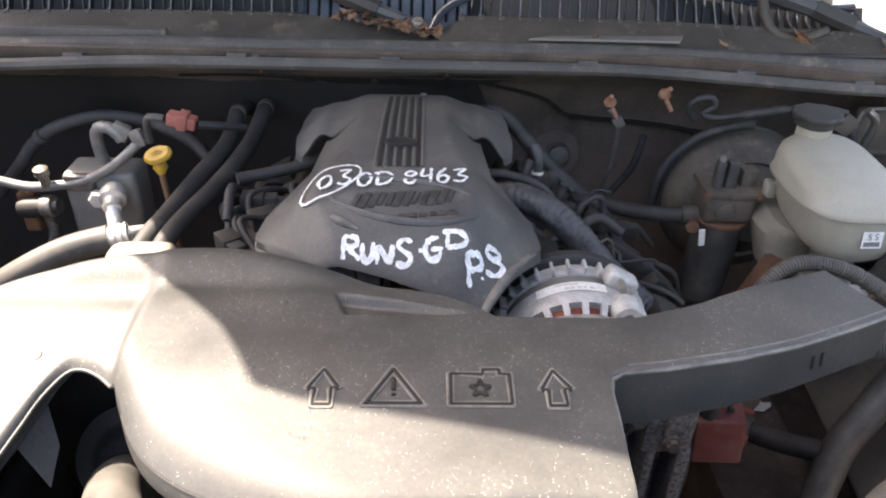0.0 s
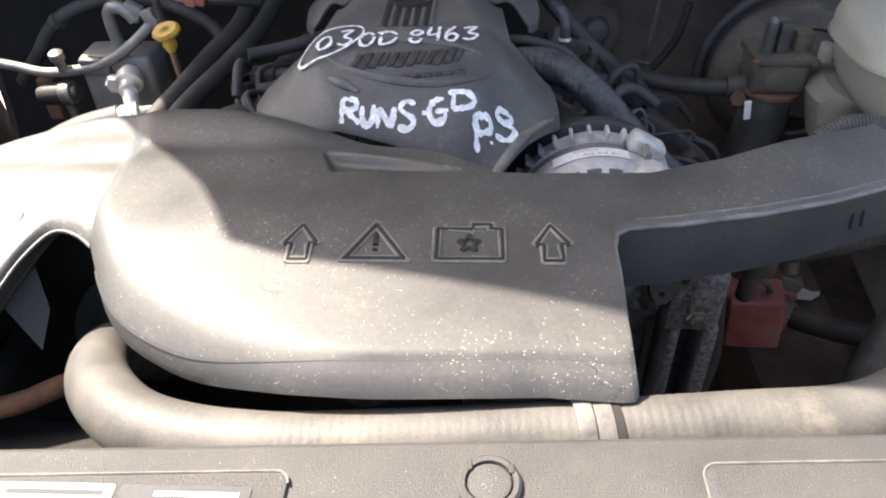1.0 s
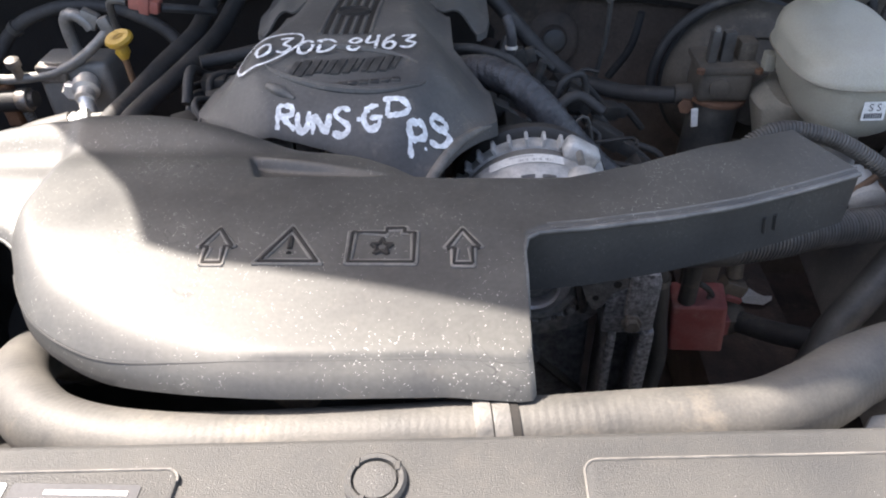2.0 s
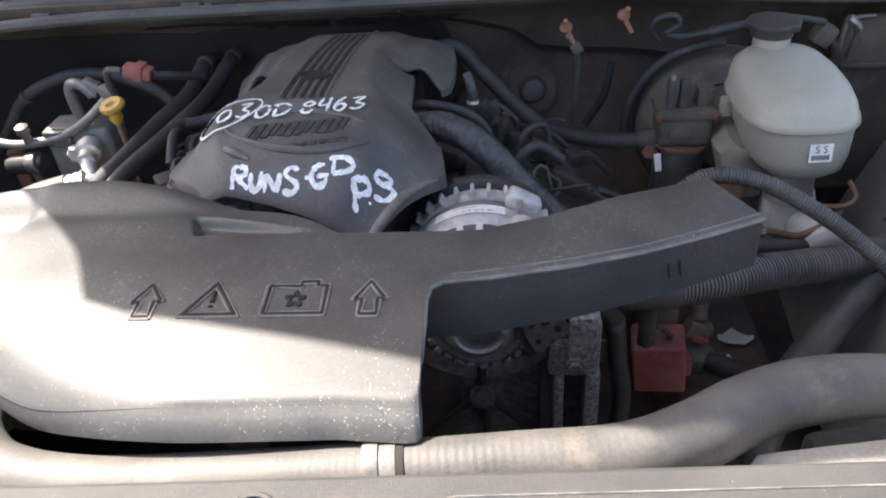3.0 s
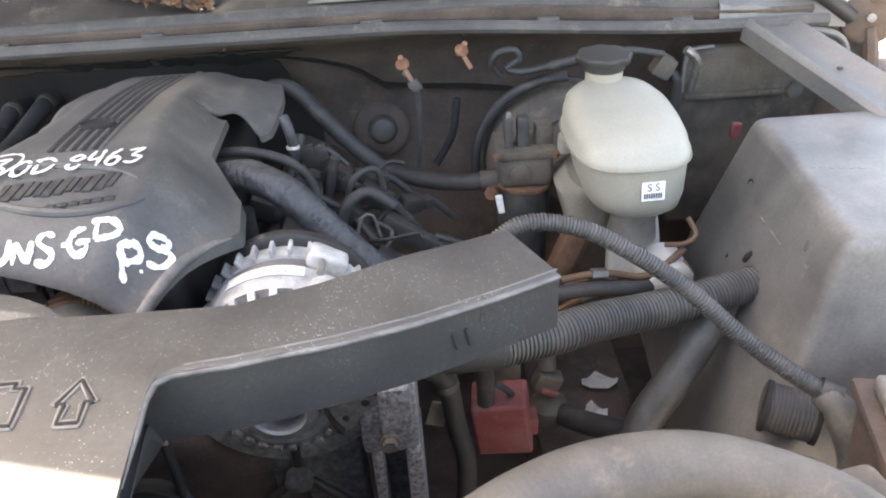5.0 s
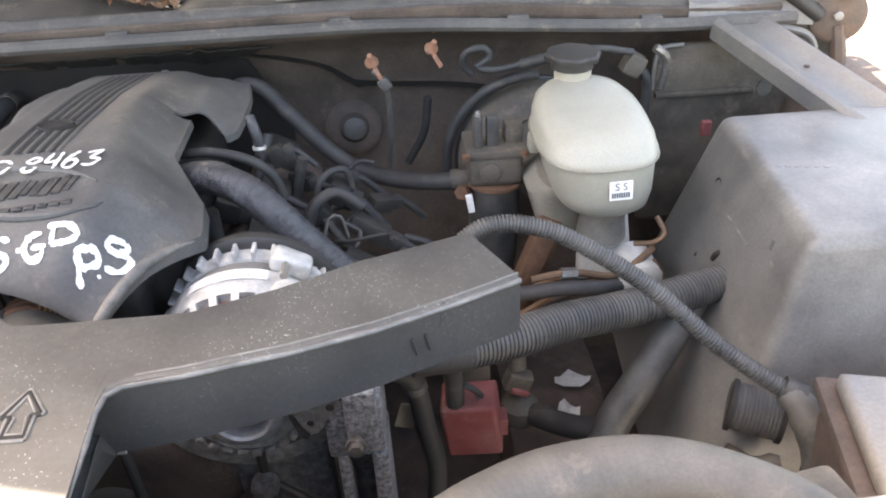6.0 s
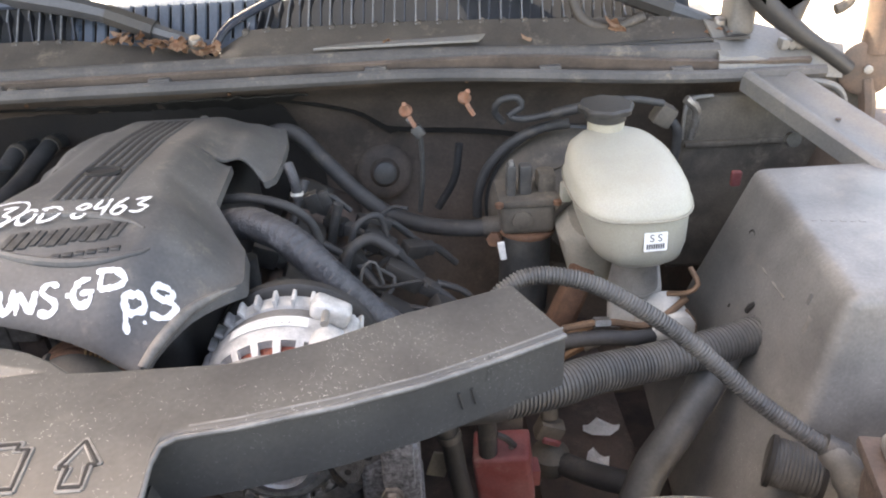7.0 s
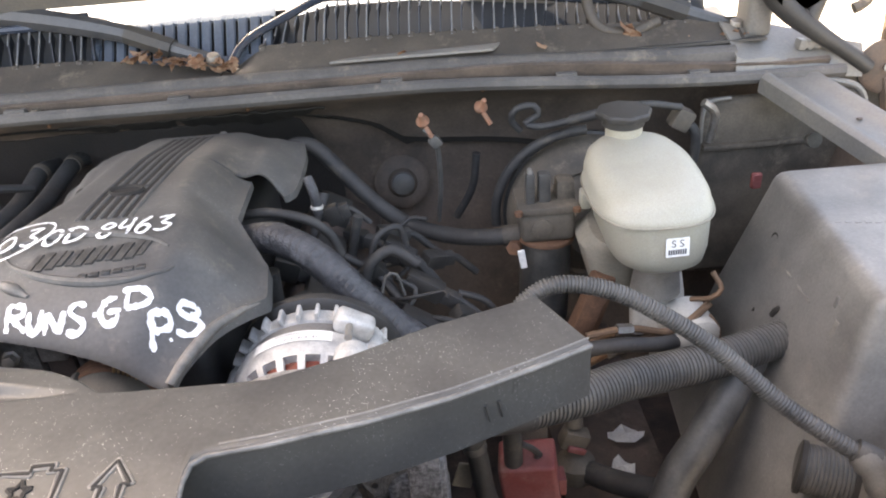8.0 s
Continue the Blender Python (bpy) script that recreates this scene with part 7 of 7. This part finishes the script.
def air_conditioning():
    a = thing("ac_block", (-0.58, 1.16, 0.8), "dull aluminium air-conditioning box with fittings", "air conditioning box")
    part("body", box((-0.636, 1.13, 0.76), (-0.512, 1.20, 0.925), 0.012, 3), ac_grey, a)
    part("bracket", box((-0.63, 1.12, 0.895), (-0.58, 1.135, 0.925), 0.003, 1), steel, a)
    part("fitting", lathe([(0.016, 0), (0.016, 0.012), (0.022, 0.014), (0.022, 0.03), (0.015, 0.034), (0.015, 0.05)], (-0.548, 1.125, 0.90), (0.2, -0.9, -0.25), 16), bright_alu, a, "bright machined fitting")
    part("fitting", lathe([(0.012, 0), (0.017, 0.004), (0.017, 0.016), (0.012, 0.02)], (-0.57, 1.12, 0.885), (-0.1, -1, 0.1), 6), bright_alu, a)
    part("elbow", tube([(-0.540, 1.085, 0.885), (-0.533, 1.07, 0.868), (-0.533, 1.055, 0.845), (-0.545, 1.04, 0.828)], 0.013, 14), bright_alu, a)
    p = thing("ac_pipe", (-0.6, 1.12, 0.9), "bare aluminium air-conditioning pipe with a service port", "pipe")
    part("pipe", tube([(-0.80, 1.14, 0.915), (-0.745, 1.135, 0.906), (-0.70, 1.13, 0.898), (-0.655, 1.125, 0.902), (-0.60, 1.125, 0.912), (-0.55, 1.13, 0.935), (-0.510, 1.145, 0.965), (-0.49, 1.15, 0.985)], 0.0085, 12), ac_alu, p)
    part("service_port", lathe([(0.008, 0), (0.008, 0.02), (0.012, 0.022), (0.012, 0.034), (0.006, 0.038), (0, 0.038)], (-0.660, 1.122, 0.905), (0, -0.15, 1), 14), steel, p, "service port with a bright cap")
    q = thing("ac_pipe", (-0.56, 1.18, 0.95), "bare aluminium pipe bent over in a tight bow", "pipe")
    part("pipe", tube([(-0.572, 1.17, 0.91), (-0.578, 1.17, 0.95), (-0.574, 1.165, 0.985), (-0.560, 1.16, 0.998), (-0.540, 1.158, 0.992), (-0.53, 1.158, 0.975)], 0.0105, 14), ac_alu, q)
    part("flange", box((-0.545, 1.15, 0.975), (-0.515, 1.168, 1.005), 0.006, 2, Matrix.Rotation(0.5, 3, "Y")), ac_alu, q)
    part("flange", box((-0.510, 1.14, 0.968), (-0.488, 1.158, 0.998), 0.006, 2, Matrix.Rotation(-0.3, 3, "Y")), ac_alu, q)
    h = thing("ac_hose", (-0.55, 0.92, 0.9), "thick sunlit rubber air-conditioning hose with a crimped end", "hose")
    part("hose", tube([(-0.74, 0.86, 0.79), (-0.66, 0.88, 0.848), (-0.59, 0.892, 0.890), (-0.53, 0.905, 0.916), (-0.475, 0.92, 0.926)], 0.0205, 18), hose_rubber, h)
    part("crimp", tube([(-0.49, 0.915, 0.924), (-0.45, 0.928, 0.930)], 0.0185, 18, 0.002, ribbed(0.010, 0.10)), bright_alu, h, "crimped aluminium ferrule")
    part("nozzle", tube([(-0.455, 0.925, 0.93), (-0.440, 0.945, 0.922), (-0.445, 0.98, 0.90), (-0.50, 1.03, 0.85)], 0.011, 12), bright_alu, h)
    v = thing("vent_hose", (-0.6, 1.24, 0.95), "black hose curving along the firewall", "hose")
    part("hose", tube([(-0.80, 1.21, 0.84), (-0.745, 1.21, 0.90), (-0.715, 1.22, 0.938), (-0.668, 1.225, 0.968), (-0.59, 1.23, 0.987), (-0.51, 1.23, 0.978), (-0.44, 1.22, 0.95), (-0.40, 1.20, 0.92)], 0.0115, 14), black_rubber, v)
    part("band", lathe([(0.0125, -0.006), (0.014, -0.006), (0.014, 0.006), (0.0125, 0.006)], (-0.70, 1.222, 0.95), (0.7, 0, 0.6), 16), loom_plastic, v)
    n = thing("thermostat_neck", (-0.4, 0.82, 0.93), "sunlit pale cast hose neck behind the duct", "hose neck")
    part("neck", box((-0.448, 0.81, 0.89), (-0.352, 0.87, 0.962), 0.026, 4), tan_metal, n)
    x = thing("pressure_switch", (-0.7, 1.1, 0.85), "black pressure switch with a ribbed lead", "switch")
    part("body", lathe([(0.015, 0), (0.018, 0.01), (0.018, 0.05), (0.014, 0.055), (0.014, 0.07), (0, 0.07)], (-0.715, 1.12, 0.86), (1, 0, 0.1), 16), black_plastic, x)
    part("ring", lathe([(0.0185, 0), (0.020, 0.002), (0.020, 0.018), (0.0185, 0.02)], (-0.675, 1.12, 0.864), (1, 0, 0.1), 16), steel, x)
    part("lead", tube([(-0.672, 1.12, 0.855), (-0.668, 1.12, 0.82), (-0.68, 1.12, 0.78)], 0.009, 12, 0.0015, ribbed(0.006, 0.15)), loom_plastic, x)
    part("hanger", box((-0.73, 1.14, 0.80), (-0.70, 1.16, 0.88), 0.004, 1), rust, x)


air_conditioning()


def red_connector():
    r = thing("red_connector", (-0.40, 1.1, 1.03), "faded red plastic wiring connector", "connector")
    turn = Matrix.Rotation(radians(14), 3, "Y")
    part("shell", box((-0.427, 1.09, 1.026), (-0.381, 1.115, 1.046), 0.004, 2, turn), pale_red, r)
    part("shell_half", box((-0.410, 1.087, 1.023), (-0.394, 1.118, 1.049), 0.003, 2, turn), pale_red, r)
    part("lead", tube([(-0.432, 1.10, 1.04), (-0.455, 1.10, 1.042), (-0.465, 1.11, 1.02), (-0.468, 1.12, 0.99)], 0.006, 8), loom_plastic, r)
    part("lead", tube([(-0.38, 1.10, 1.03), (-0.35, 1.12, 1.02), (-0.32, 1.16, 1.0)], 0.007, 8), black_rubber, r)


red_connector()
# dark harness bundles left of the cover
for k in range(24):
    x, y = random.uniform(-0.30, -0.20), random.uniform(0.74, 1.0)
    z = 0.93 + random.uniform(-0.02, 0.04)
    pts = [(x, y, z), (x + random.uniform(-0.03, 0.03), y + 0.04, z + 0.03), (x + random.uniform(-0.03, 0.05), y + 0.09, z + random.uniform(-0.01, 0.02)), (x + random.uniform(-0.02, 0.06), y + 0.13, z - 0.03)]
    cable(pts, random.uniform(0.003, 0.0075), None, "dark wiring cable beside the engine cover")
for p in ((-0.265, 0.80, 0.965), (-0.285, 0.86, 0.96), (-0.245, 0.90, 0.975), (-0.27, 0.96, 0.97)):
    plug(p, (0.035, 0.028, 0.026), Matrix.Rotation(random.uniform(-1, 1), 3, "Z"))
cable([(-0.30, 1.0, 0.985), (-0.26, 1.02, 0.985), (-0.21, 1.04, 0.99), (-0.17, 1.05, 1.0)], 0.010, None, "black hose under the engine cover", "breather_hose")


def air_filter():
    f = thing("air_filter_box", (-0.6, 0.4, 0.7), "black plastic air filter housing below the duct", "air filter")
    part("lower_box", box((-0.84, 0.30, 0.60), (-0.40, 0.64, 0.93), 0.02, 3), black_plastic, f)
    part("lid", box((-0.83, 0.31, 0.93), (-0.41, 0.63, 1.0), 0.025, 3), black_plastic, f)
    part("inlet", tube([(-0.50, 0.45, 0.98), (-0.50, 0.44, 1.05)], 0.06, 20), black_plastic, f)
    k = thing("shroud_clamp", (-0.29, 0.46, 0.95), "ribbed black plastic collar round the hose end", "collar")
    # Added black plate that keeps the space under the duct dark.
    part("plate", box((-0.42, 0.545, 0.45), (0.02, 0.560, 1.030), 0.006, 2), black_plastic, k)
    for r in (0.036, 0.052):
        part("ring", lathe([(r - 0.004, -0.004), (r, -0.004), (r, 0.008), (r - 0.004, 0.008)], (-0.300, 0.500, 0.935), (0.0, -0.8, 0.6), 32), black_plastic, k)
    for q in range(9):
        a = 2 * math.pi * q / 9 + 0.2
        p = Vector((-0.300 + 0.044 * math.cos(a), 0.500 + 0.026 * math.sin(a), 0.935 + 0.035 * math.sin(a)))
        part("rib", box(p - Vector((0.009, 0.003, 0.0022)), p + Vector((0.009, 0.003, 0.0022)), 0.0008, 1, Matrix.Rotation(-a, 3, "Y")), black_plastic, k)
    h = thing("overflow_hose", (-0.33, 0.3, 0.97), "thin brown hose curving beside the radiator", "hose")
    part("hose", tube([(-0.50, 0.345, 0.965), (-0.40, 0.355, 0.970), (-0.350, 0.371, 0.970), (-0.327, 0.382, 0.970), (-0.311, 0.397, 0.968), (-0.285, 0.43, 0.95)], 0.009, 12), rust, h)


air_filter()
